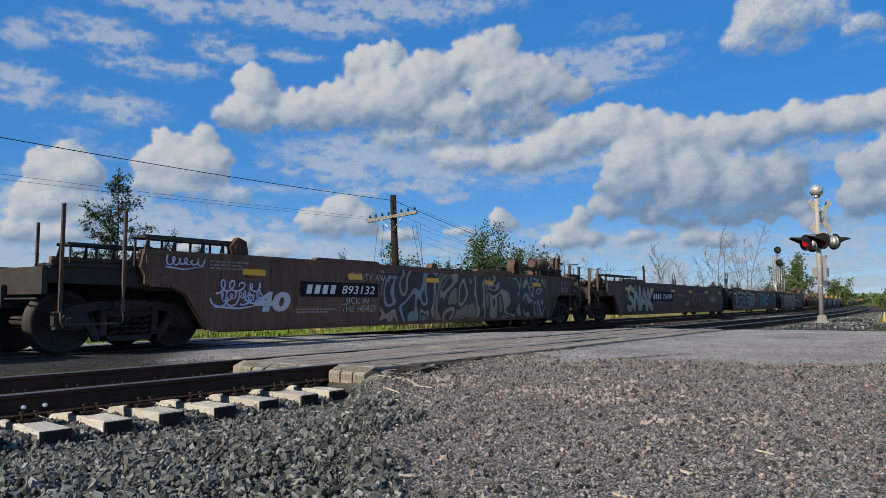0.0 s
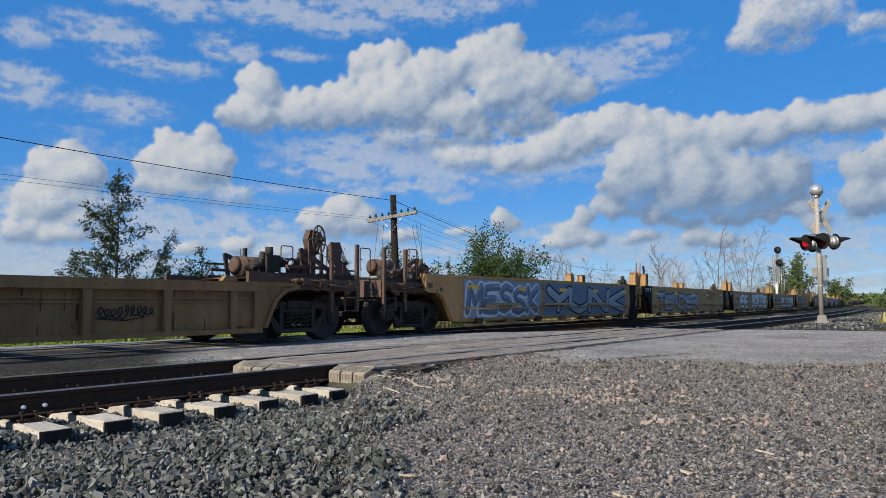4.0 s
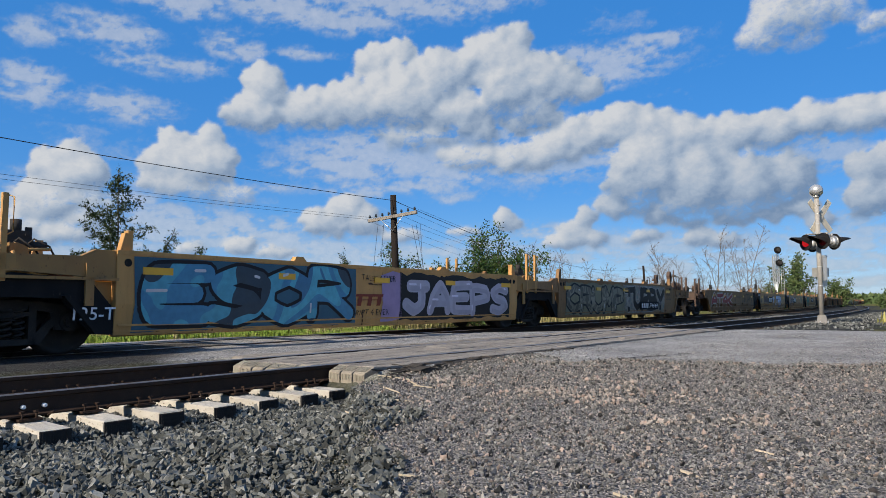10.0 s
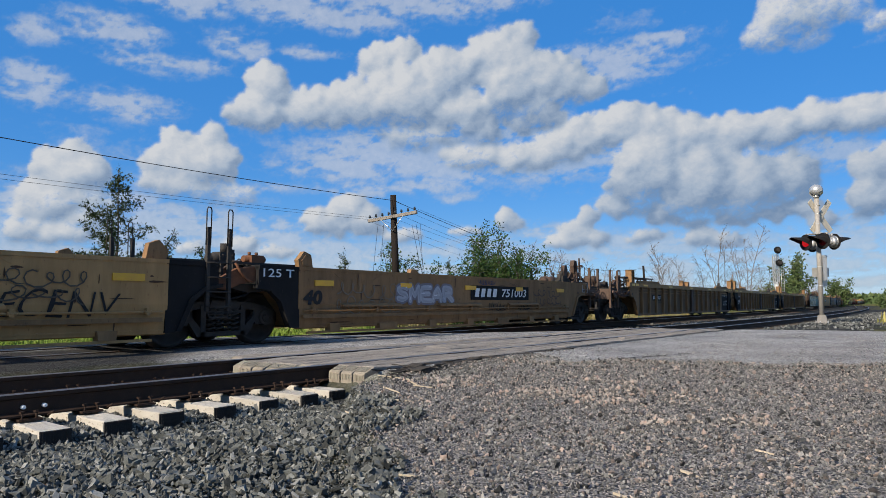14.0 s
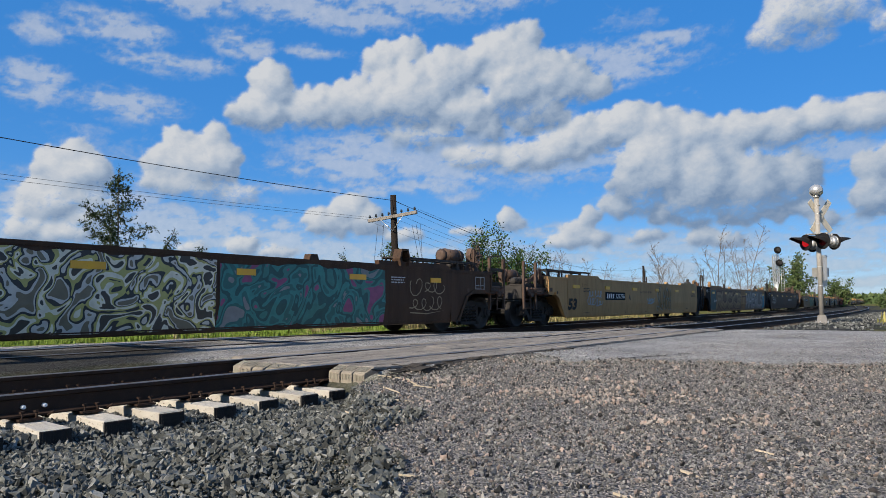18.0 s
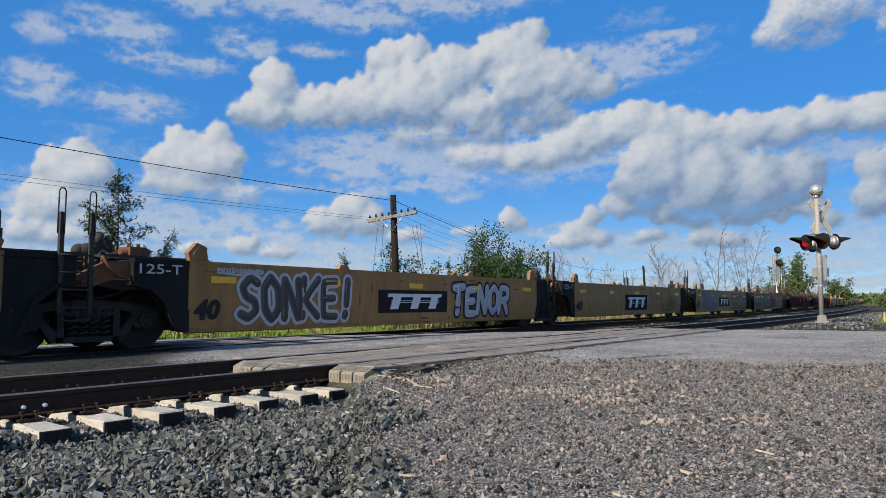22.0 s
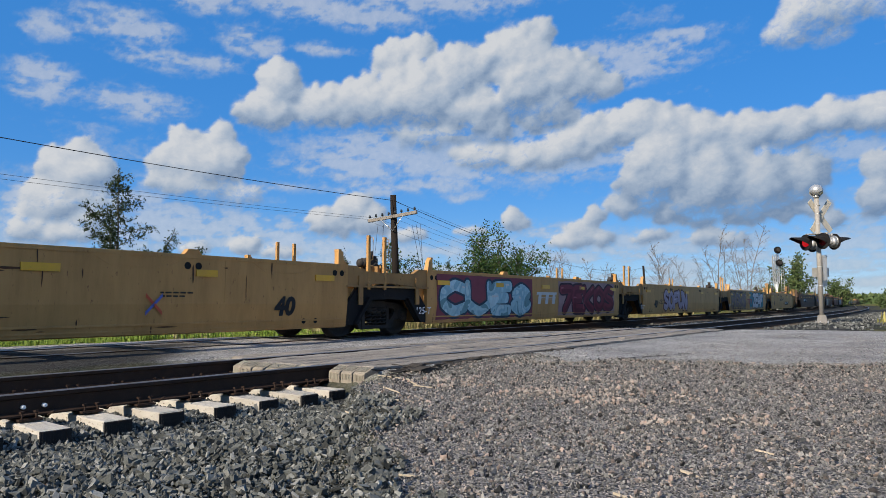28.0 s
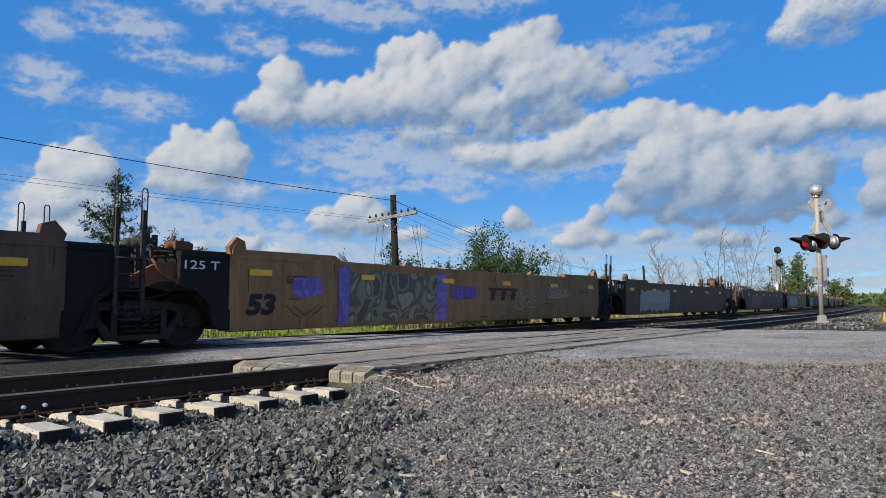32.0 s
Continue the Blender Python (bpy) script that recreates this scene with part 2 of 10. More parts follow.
def zones(x, y):
    """Shares of asphalt, gravel and ballast, and the height, of the ground at x, y."""
    a, l = track_axes(x, y)
    wob = fractal(x * 1.3, y * 1.3, 4, 3) - 0.5
    right = np.where(l > 6.8, 20.6 - (l - 6.8) * 1.75, 20.6 + (6.8 - l) * 0.3)
    road = smooth(0.25, -0.25, a - right + wob * 0.8)
    verge = smooth(13.7, 13.3, l + wob * 0.5)
    strip = smooth(8.35, 8.65, l + wob * 0.25)
    cross = smooth(5.6, 5.95, a + wob * 0.2) * smooth(5.2, 5.5, l)
    open_ground = smooth(5.6, 5.3, l) * smooth(-0.15, 0.25, a - l + wob * 0.7)
    fore = np.maximum(np.maximum(strip, cross), open_ground) * road * verge
    tar = smooth(8.6, 10.6, y + 0.28 * x + wob * 3.2)
    tar = np.maximum(tar, smooth(5.2, 5.6, l))
    asphalt, gravel = fore * tar, fore * (1 - tar)
    shoulder = smooth(15.6, 14.4, l) * smooth(1.9, 2.6, l + wob * 1.5) * (1 - fore)
    left_bed = smooth(0.5, -0.2, a - l) * smooth(-3, 1.5, l) * smooth(8.6, 8.2, l)
    ballast = np.clip(np.maximum(shoulder * np.where(a > 12, 1, smooth(14.4, 13.8, l)), left_bed) * (1 - fore), 0, 1)
    z = np.full_like(x, -0.16)
    z = z - 0.5 * smooth(16, 26, l)
    bed = -0.315 - 0.06 * smooth(5.80, 5.64, l) * smooth(4.2, 5.2, l)
    z = z * (1 - ballast) + ballast * np.where(a < 12, bed, -0.26 + 0.24 * smooth(5.3, 4.7, l))
    dip = -0.02 - 0.13 * smooth(9.2, 6.0, y + 0.2 * x) - 0.10 * smooth(8.6, 5.6, a) * smooth(5.7, 4.6, l)
    z = z * (1 - fore) + fore * np.where(l > 5.5, -0.02 - 0.07 * smooth(5.45, 5.7, l) * smooth(8.35, 8.2, l) * smooth(5.2, 5.6, a), dip)
    z = z + (fractal(x * 0.9, y * 0.9, 4, 9) - 0.5) * (0.02 + 0.05 * gravel + 0.03 * ballast + 0.10 * (1 - fore - ballast))
    return asphalt, gravel, ballast, z


def spread(lo, hi, step, reach, ratio=1.16):
    mid = list(np.arange(lo, hi, step))
    up, d = [mid[-1]], step
    while up[-1] < reach:
        d *= ratio
        up.append(up[-1] + d)
    dn, d = [mid[0]], step
    while dn[-1] > -reach:
        d *= ratio
        dn.append(dn[-1] - d)
    return np.array(dn[:0:-1] + mid + up[1:])


def ground_material():
    m = bpy.data.materials.new("ground_cover")
    m.use_nodes = True
    n, l = m.node_tree.nodes, m.node_tree.links
    b = n["Principled BSDF"]
    b.inputs["Roughness"].default_value = 0.97
    b.inputs["Specular IOR Level"].default_value = 0.05
    at = n.new("ShaderNodeAttribute")
    at.attribute_name = "cover"
    sep = n.new("ShaderNodeSeparateColor")
    l.new(at.outputs["Color"], sep.inputs[0])
    tc = n.new("ShaderNodeTexCoord")

    def noise_of(scale, detail=5, rough=0.65):
        t = n.new("ShaderNodeTexNoise")
        t.inputs["Scale"].default_value, t.inputs["Detail"].default_value, t.inputs["Roughness"].default_value = scale, detail, rough
        l.new(tc.outputs["Object"], t.inputs["Vector"])
        return t

    def ramp_of(src, *stops):
        r = n.new("ShaderNodeValToRGB")
        while len(r.color_ramp.elements) < len(stops):
            r.color_ramp.elements.new(0.5)
        for e, (p, c) in zip(r.color_ramp.elements, stops):
            e.position, e.color = p, rgba(c)
        l.new(src.outputs[0], r.inputs[0])
        return r

    def blend(f, a, c, kind="MIX"):
        x = n.new("ShaderNodeMix")
        x.data_type, x.blend_type = "RGBA", kind
        if isinstance(f, float):
            x.inputs[0].default_value = f
        else:
            l.new(f, x.inputs[0])
        l.new(a, x.inputs[6])
        l.new(c, x.inputs[7])
        return x.outputs[2]

    speck = n.new("ShaderNodeTexVoronoi")
    speck.inputs["Scale"].default_value = 82
    l.new(tc.outputs["Object"], speck.inputs["Vector"])
    chip = n.new("ShaderNodeSeparateColor")
    l.new(speck.outputs["Color"], chip.inputs[0])
    big, mid = noise_of(0.55), noise_of(5)
    tar = ramp_of(chip, (0.0, (0.07, 0.07, 0.071)), (0.5, (0.265, 0.262, 0.257)), (0.9, (0.54, 0.525, 0.50)))
    tar2 = ramp_of(big, (0.35, (0.62, 0.62, 0.64)), (0.7, (1.15, 1.13, 1.1)))
    tarc = blend(1.0, tar.outputs[0], tar2.outputs[0], "MULTIPLY")
    worn = ramp_of(chip, (0.0, (0.008, 0.008, 0.0085)), (0.55, (0.03, 0.03, 0.03)), (0.95, (0.10, 0.098, 0.094)))
    tarc = blend(at.outputs["Alpha"], tarc, worn.outputs[0])
    grv = ramp_of(chip, (0.0, (0.03, 0.03, 0.032)), (0.45, (0.13, 0.13, 0.132)), (0.8, (0.27, 0.266, 0.26)), (1.0, (0.42, 0.38, 0.34)))
    grv2 = ramp_of(mid, (0.3, (0.62, 0.6, 0.6)), (0.75, (1.25, 1.2, 1.15)))
    grvc = blend(1.0, grv.outputs[0], grv2.outputs[0], "MULTIPLY")
    bal = ramp_of(noise_of(28, 3), (0.35, (0.012, 0.013, 0.014)), (0.7, (0.07, 0.072, 0.07)))
    soil = ramp_of(noise_of(2.2), (0.3, (0.055, 0.075, 0.015)), (0.55, (0.13, 0.12, 0.035)), (0.8, (0.24, 0.19, 0.08)))
    c = blend(sep.outputs[0], soil.outputs[0], tarc)
    c = blend(sep.outputs[1], c, grvc)
    c = blend(sep.outputs[2], c, bal.outputs[0])
    l.new(c, b.inputs["Base Color"])
    bp = n.new("ShaderNodeBump")
    bp.inputs["Strength"].default_value, bp.inputs["Distance"].default_value = 0.8, 0.009
    bp.invert = True
    l.new(speck.outputs["Distance"], bp.inputs["Height"])
    bp2 = n.new("ShaderNodeBump")
    bp2.inputs["Strength"].default_value, bp2.inputs["Distance"].default_value = 0.5, 0.04
    l.new(mid.outputs[0], bp2.inputs["Height"])
    l.new(bp.outputs[0], bp2.inputs["Normal"])
    l.new(bp2.outputs[0], b.inputs["Normal"])
    return m


def grid_mesh(name, xs, ys, zs, mat):
    """A sheet over two rows of coordinates with the heights zs."""
    nx, ny = len(xs), len(ys)
    gx, gy = np.meshgrid(xs, ys)
    me = bpy.data.meshes.new(name)
    me.vertices.add(nx * ny)
    me.vertices.foreach_set("co", np.stack([gx, gy, zs], -1).reshape(-1).astype(np.float32))
    i = (np.arange(ny - 1)[:, None] * nx + np.arange(nx - 1)[None, :]).reshape(-1)
    q = np.stack([i, i + 1, i + nx + 1, i + nx], 1).reshape(-1)
    faces(me, q, 4)
    me.materials.append(mat)
    return me


def faces(me, idx, k):
    me.loops.add(len(idx))
    me.loops.foreach_set("vertex_index", idx.astype(np.int32))
    me.polygons.add(len(idx) // k)
    me.polygons.foreach_set("loop_start", np.arange(0, len(idx), k, dtype=np.int32))
    me.update(calc_edges=True)


gxs, gys = spread(-9, 12, 0.14, 4400), spread(1.2, 24, 0.14, 4400)
gx, gy = np.meshgrid(gxs, gys)
tar_, grv_, bal_, gz = zones(gx, gy)
ga, gl = track_axes(gx, gy)
dark_ = smooth(0.8, -0.5, ga - 4.2 - (gl - 7.9) * 0.9 + 1.2 * (fractal(gx, gy, 4, 29) - 0.5)) * smooth(12.4, 11.6, gl)     # coarse dark chippings beside the crossing
me = grid_mesh("ground", gxs, gys, gz, ground_material())
att = me.attributes.new("cover", "FLOAT_COLOR", "POINT")
att.data.foreach_set("color", np.stack([tar_, grv_, bal_, dark_], -1).reshape(-1).astype(np.float32))
me.polygons.foreach_set("use_smooth", np.ones(len(me.polygons), dtype=bool))
ground = tagged(new("ground", me), "grey asphalt crossing, gravel yard, ballast and grass verge", "ground", kind="structure")


def ground_z(x, y):
    return float(zones(np.array([float(x)]), np.array([float(y)]))[3][0])


# ---- stones ----
def stone_material(name, cols, rough=0.85):
    m = bpy.data.materials.new(name)
    m.use_nodes = True
    n, l = m.node_tree.nodes, m.node_tree.links
    b = n["Principled BSDF"]
    b.inputs["Roughness"].default_value = rough
    b.inputs["Specular IOR Level"].default_value = 0.2
    g = n.new("ShaderNodeNewGeometry")
    r = n.new("ShaderNodeValToRGB")
    r.color_ramp.interpolation = "LINEAR"
    while len(r.color_ramp.elements) < len(cols):
        r.color_ramp.elements.new(0.5)
    for k, (e, c) in enumerate(zip(r.color_ramp.elements, cols)):
        e.position, e.color = k / (len(cols) - 1), rgba(c)
    l.new(g.outputs["Random Per Island"], r.inputs[0])
    t = n.new("ShaderNodeTexNoise")
    t.inputs["Scale"].default_value, t.inputs["Detail"].default_value = 90, 4
    tc = n.new("ShaderNodeTexCoord")
    l.new(tc.outputs["Object"], t.inputs["Vector"])
    mr = n.new("ShaderNodeMapRange")
    mr.inputs[3].default_value, mr.inputs[4].default_value = 0.6, 1.4
    l.new(t.outputs[0], mr.inputs[0])
    h = n.new("ShaderNodeHueSaturation")
    l.new(r.outputs[0], h.inputs["Color"])
    l.new(mr.outputs[0], h.inputs["Value"])
    l.new(h.outputs[0], b.inputs["Base Color"])
    bp = n.new("ShaderNodeBump")
    bp.inputs["Strength"].default_value, bp.inputs["Distance"].default_value = 0.4, 0.004
    l.new(t.outputs[0], bp.inputs["Height"])
    l.new(bp.outputs[0], b.inputs["Normal"])
    return m


def stones(name, xyz, size, mat, seed, flat=0.7, ico=True):
    """Many broken stones as one mesh."""
    rs = np.random.RandomState(seed)
    if ico:
        base = np.array([(x, y, z) for x in (-1, 1) for y in (-1, 1) for z in (-1, 1)], float) / 1.55
        fc = np.array([0, 1, 3, 0, 3, 2, 4, 6, 7, 4, 7, 5, 0, 4, 5, 0, 5, 1, 2, 3, 7, 2, 7, 6, 0, 2, 6, 0, 6, 4, 1, 5, 7, 1, 7, 3])
    else:
        base = np.array([(1, 0, 0), (-1, 0, 0), (0, 1, 0), (0, -1, 0), (0, 0, 1), (0, 0, -1)], float)
        fc = np.array([0, 2, 4, 2, 1, 4, 1, 3, 4, 3, 0, 4, 2, 0, 5, 1, 2, 5, 3, 1, 5, 0, 3, 5])
    k, nb = len(xyz), len(base)
    v = base[None] * (1 + (rs.rand(k, nb, 1) - 0.5) * (0.85 if ico else 0.62) + (rs.rand(k, nb, 3) - 0.5) * (0.70 if ico else 0.45))
    v = v * (0.42 + 1.15 * rs.rand(k, 1, 3)) * np.array([1, 1, flat])
    q = rs.randn(k, 4)
    q[:, 1:3] *= 1.0
    q /= np.linalg.norm(q, axis=1, keepdims=True)
    w, u = q[:, :1, None], q[:, None, 1:]
    v = v + 2 * np.cross(np.broadcast_to(u, v.shape), np.cross(np.broadcast_to(u, v.shape), v) + w * v)
    v = v * size[:, None, None] + xyz[:, None, :]
    me = bpy.data.meshes.new(name)
    me.vertices.add(k * nb)
    me.vertices.foreach_set("co", v.reshape(-1).astype(np.float32))
    faces(me, (fc[None] + (np.arange(k) * nb)[:, None]).reshape(-1), 3)
    me.polygons.foreach_set("use_smooth", np.zeros(len(me.polygons), dtype=bool))
    me.materials.append(mat)
    return new(name, me)


def scatter(seed, k, a0, a1, l0, l1, keep):
    """Places in the track's axes where keep(x, y, a, l) holds."""
    rs = np.random.RandomState(seed)
    a, l = a0 + (a1 - a0) * rs.rand(k), l0 + (l1 - l0) * rs.rand(k)
    x = a * math.sin(0.6643) - l * math.cos(0.6643)
    y = a * math.cos(0.6643) + l * math.sin(0.6643)
    ok = keep(x, y, a, l) & (x * x + y * y > 0.5)
    return x[ok], y[ok], rs


def strew(name, seed, k, area, keep, lo, hi, mat, label, lift=0.0, flat=0.7, ico=True, low_by=99.0):
    x, y, rs = scatter(seed, k, *area, keep)
    z = zones(x, y)[3]
    r = lo + (hi - lo) * rs.rand(len(x)) ** 1.7
    heap = 1 - 0.8 * smooth(low_by - 0.25, low_by + 0.15, track_axes(x, y)[1])      # the stones lie lower beside the ties
    xyz = np.stack([x, y, z + r * 0.25 + heap * lift * rs.rand(len(x))], 1)
    return tagged(stones(name, xyz, r, mat, seed + 1, flat, ico), label, "stones", kind="stuff")


M["ballast"] = stone_material("crushed_trap_rock", [(0.034, 0.036, 0.033), (0.105, 0.110, 0.101), (0.050, 0.053, 0.049), (0.175, 0.179, 0.164), (0.075, 0.079, 0.072), (0.27, 0.268, 0.245), (0.038, 0.040, 0.037)])
M["pebbles"] = stone_material("mixed_gravel", [(0.035, 0.034, 0.033), (0.215, 0.208, 0.196), (0.075, 0.073, 0.070), (0.34, 0.328, 0.302), (0.045, 0.044, 0.042), (0.175, 0.170, 0.161), (0.41, 0.345, 0.295), (0.098, 0.096, 0.091), (0.265, 0.256, 0.238)])
M["chips"] = stone_material("pale_broken_stone", [(0.29, 0.262, 0.228), (0.40, 0.335, 0.28), (0.11, 0.105, 0.10), (0.42, 0.305, 0.245), (0.32, 0.285, 0.245), (0.05, 0.05, 0.05), (0.20, 0.19, 0.178), (0.46, 0.39, 0.33)])
strew("ballast_stones", 5, 70000, (-1.8, 7.0, 1.6, 7.85), lambda x, y, a, l: (a - l < 0.28 + 0.30 * np.sin(3 * a) + 0.25 * np.sin(7 * l)) & (a < np.where(l > 5.3, 5.35, 6.2)) & (a > 0.5 - 0.1 * l), 0.010, 0.030, M["ballast"], "angular dark grey crushed rock ballast", 0.070, 0.66, low_by=4.9)
strew("ballast_stones", 25, 15000, (-9.0, 3.0, 0.2, 8.6), lambda x, y, a, l: (a - l < 0.28) & ((a <= 0.5 - 0.1 * l) | (l < 1.6)), 0.013, 0.036, M["ballast"], "angular dark grey crushed rock ballast along the line", 0.024, 0.62, False)
# a little dirt and stone between the ties along the near rail
strew("ballast_stones", 15, 2600, (-1.8, 5.5, 5.98, 6.26), lambda x, y, a, l: (a > -1.8), 0.010, 0.024, M["ballast"], "dark crushed rock packed along the rail", 0.03, 0.62)
strew("ballast_stones", 11, 9000, (19.0, 60, 2.5, 15.0), lambda x, y, a, l: zones(x, y)[2] > 0.6, 0.03, 0.06, M["ballast"], "grey crushed rock beside the rails", 0.02, ico=False)
def yard(x, y, a, l):
    return (a - l > -0.35) & (y < 11) & (zones(x, y)[0] < 0.7) & (l < 5.4) & (np.abs(x) < 0.70 * y + 0.3)


strew("gravel", 7, 125000, (1.2, 12, -3.2, 5.6), yard, 0.004, 0.0125, M["pebbles"], "fine grey gravel spread over the yard", 0.017, 1.0, False)
M["dark_pebbles"] = stone_material("dark_gravel", [(0.018, 0.018, 0.018), (0.06, 0.06, 0.058), (0.028, 0.028, 0.028), (0.30, 0.285, 0.26), (0.035, 0.035, 0.034), (0.40, 0.31, 0.255), (0.022, 0.022, 0.022)])
strew("gravel", 8, 14000, (1.2, 11, -3.2, 5.6), yard, 0.008, 0.022, M["dark_pebbles"], "loose darker pebbles in the gravel", 0.024, 0.7, False)
strew("broken_stone", 9, 21000, (3.5, 10.5, 1.4, 5.5), lambda x, y, a, l: (a - l > 0.1) & (fractal(x * 1.1, y * 1.4, 5, 21) + 0.2 * fractal(x * 5, y * 5, 2, 5) > 0.62 + 0.16 * np.abs(y - 6.6 - 1.1 * np.maximum(0, 1.4 - x))), 0.008, 0.026, M["chips"], "pale and pink broken stone by the crossing", 0.022, 0.9, False)
strew("gravel", 27, 36000, (5.0, 20, -4.0, 5.5), lambda x, y, a, l: (y > 7.5) & (a < 19.5) & (np.abs(x) < 0.70 * y + 0.3) & (fractal(x * 0.8, y * 0.8, 4, 61) > 0.34 + 0.035 * (y - 7.5)) & (zones(x, y)[0] + zones(x, y)[1] > 0.8), 0.004, 0.0115, M["pebbles"], "loose stones scattered over the worn asphalt", 0.004, 0.8, False)


# ---- rails, ties and crossing planks ----
RAIL = [(-0.075, -0.186), (0.075, -0.186), (0.075, -0.172), (0.012, -0.152), (0.009, -0.05), (0.036, -0.036), (0.036, -0.006), (0.028, 0.0), (-0.028, 0.0), (-0.036, -0.006), (-0.036, -0.036), (-0.009, -0.05), (-0.012, -0.152), (-0.075, -0.172)]


def rail(path, off, parent, s_list):
    bm = bmesh.new()
    rows = []
    for s in s_list:
        x, y, h = on_track(path, s, off)
        nx, ny = -math.sin(h), math.cos(h)
        rows.append([bm.verts.new((x + nx * a, y + ny * a, z)) for a, z in RAIL])
    k = len(RAIL)
    for r0, r1 in zip(rows, rows[1:]):
        for i in range(k):
            f = bm.faces.new((r0[i], r1[i], r1[(i + 1) % k], r0[(i + 1) % k]))
            f.material_index = 1 if i in (6, 7, 8) else 0
    bm.faces.new(rows[0])
    bm.faces.new(rows[-1][::-1])
    bmesh.ops.recalc_face_normals(bm, faces=bm.faces)
    ob = part("rail", bm, M["rail"], parent, "steel rail with dark rusty web and worn head")
    ob.data.materials.append(M["railtop"])
    return ob


M["tie"] = material("weathered_grey_timber", (0.50, 0.465, 0.40), (0.38, 0.345, 0.29), (0.20, 0.165, 0.125), 9, 60, 0.9, 0, 0.8, 0.35, (4, 0.35, 1), 0.9, 0.12)
M["plank"] = material("worn_crossing_timber", (0.30, 0.27, 0.235), (0.19, 0.168, 0.143), (0.078, 0.066, 0.054), 9, 55, 0.9, 0, 0.9, 0.45, (0.3, 4, 1), 0.9, 0.15)
M["tie_dark"] = material("dark_creosoted_timber", (0.10, 0.085, 0.07), (0.06, 0.05, 0.045), (0.16, 0.14, 0.12), 5, 50, 0.9, 0, 0.5, 0.2, 1, 0.9, 0.1)
S_LONG = list(range(-860, -80, 60)) + list(range(-80, -10, 10)) + list(range(-10, 120, 2)) + list(range(120, 400, 8)) + list(range(400, 1080, 30))
near_track = tagged(empty("near_track"), "railway track with grey timber ties and rusty rails", "railway track", kind="structure")
far_track = tagged(empty("far_track"), "railway track that the train runs on", "railway track", kind="structure")
near_rails = [rail(NEAR_TRACK, o, near_track, S_LONG) for o in (0.0, GAUGE)]
far_rails = [rail(FAR_TRACK, o, far_track, S_LONG) for o in (4.183, 4.183 + GAUGE)]


def tie_mesh(seed):
    rs = random.Random(seed)
    bm = bmesh.new()
    box(bm, -0.115, 0.115, -1.31, 1.31, -0.18, 0)
    bmesh.ops.bevel(bm, geom=bm.edges[:], offset=0.008, segments=1, affect="EDGES")
    bmesh.ops.subdivide_edges(bm, edges=[e for e in bm.edges if abs(e.verts[0].co.y - e.verts[1].co.y) > 1], cuts=7)
    for v in bm.verts:
        v.co += Vector((rs.uniform(-0.006, 0.006), 0, rs.uniform(-0.008, 0.002)))
    return to_mesh("tie", bm, M["tie"])


def end_plate(bm):
    """The toothed steel plate nailed to a tie's end."""
    box(bm, -0.117, 0.117, -1.322, -1.306, -0.175, -0.010)
    for k in range(11):
        x = -0.098 + 0.196 * k / 10
        for j in range(5):
            z = -0.15 + 0.13 * j / 4
            box(bm, x - 0.004, x + 0.004, -1.328, -1.322, z - 0.011, z + 0.008)


M["endsteel"] = material("dark_end_plate", (0.03, 0.028, 0.026), (0.022, 0.02, 0.019), (0.06, 0.055, 0.05), 12, 80, 0.8, 0.0, 0.2, 0.2)
TIES = [tie_mesh(k) for k in range(4)]
plate = shared("tie_plate", "tie_plate", lambda bm: box(bm, -0.09, 0.09, -0.13, 0.13, 0, 0.018), M["rail"])
spike = shared("spike", "spike", lambda bm: (tube(bm, (0, 0, -0.02), (0, 0, 0.05), 0.009, 6), box(bm, -0.014, 0.014, -0.012, 0.026, 0.045, 0.062)), M["rail"])
anchor = shared("rail_anchor", "rail_anchor", lambda bm: (bar(bm, [(0, -0.10, 0.01), (0.01, -0.06, -0.02), (0.01, 0.06, -0.02), (0, 0.10, 0.02)], 0.011, 6), tube(bm, (0, -0.10, 0.0), (0.03, -0.13, 0.03), 0.010, 6)), M["rail"])
rs = random.Random(4)
for i in range(-16, 7):
    x, y, h = on_track(NEAR_TRACK, 2.429 + 0.507 * i, GAUGE / 2)
    turn = Matrix.Translation((x, y, -0.222 + rs.uniform(-0.008, 0.004))) @ Matrix.Rotation(h + rs.uniform(-0.03, 0.03), 4, "Z")
    t = part("tie", TIES[i % 4], None, near_track, "", turn @ Matrix.Translation((0, rs.uniform(-0.04, 0.04), 0)))
    part("end_plate", shared("end_plate", "end_plate", end_plate, M["endsteel"]), None, t, "dark toothed plate on the tie's end")
    for o in (-GAUGE / 2, GAUGE / 2):
        part("tie_plate", plate, None, near_track, "", turn @ Matrix.Translation((0, o, 0.012)))
        for dx, dy in ((-0.06, -0.105), (0.06, 0.105), (0.05, -0.105)):
            part("spike", spike, None, near_track, "", turn @ Matrix.Translation((dx, o + dy, 0.03)) @ Matrix.Rotation(math.pi if dy > 0 else 0, 4, "Z"))
        part("rail_anchor", anchor, None, near_track, "", turn @ Matrix.Translation((0.15, o, 0.045)))
bolt = shared("rail_bolt", "rail_bolt", lambda bm: (tube(bm, (0, 0.0, 0), (0, -0.03, 0), 0.018, 10), tube(bm, (0, -0.03, 0), (0, -0.042, 0), 0.014, 8)), M["white"])
for s in (2.41, 2.575):
    x, y, h = on_track(NEAR_TRACK, s, 0)
    part("rail_bolt", bolt, None, near_track, "bright bolt head on the rail's web", Matrix.Translation((x, y, -0.112)) @ Matrix.Rotation(h, 4, "Z") @ Matrix.Translation((0, -0.012, 0)))
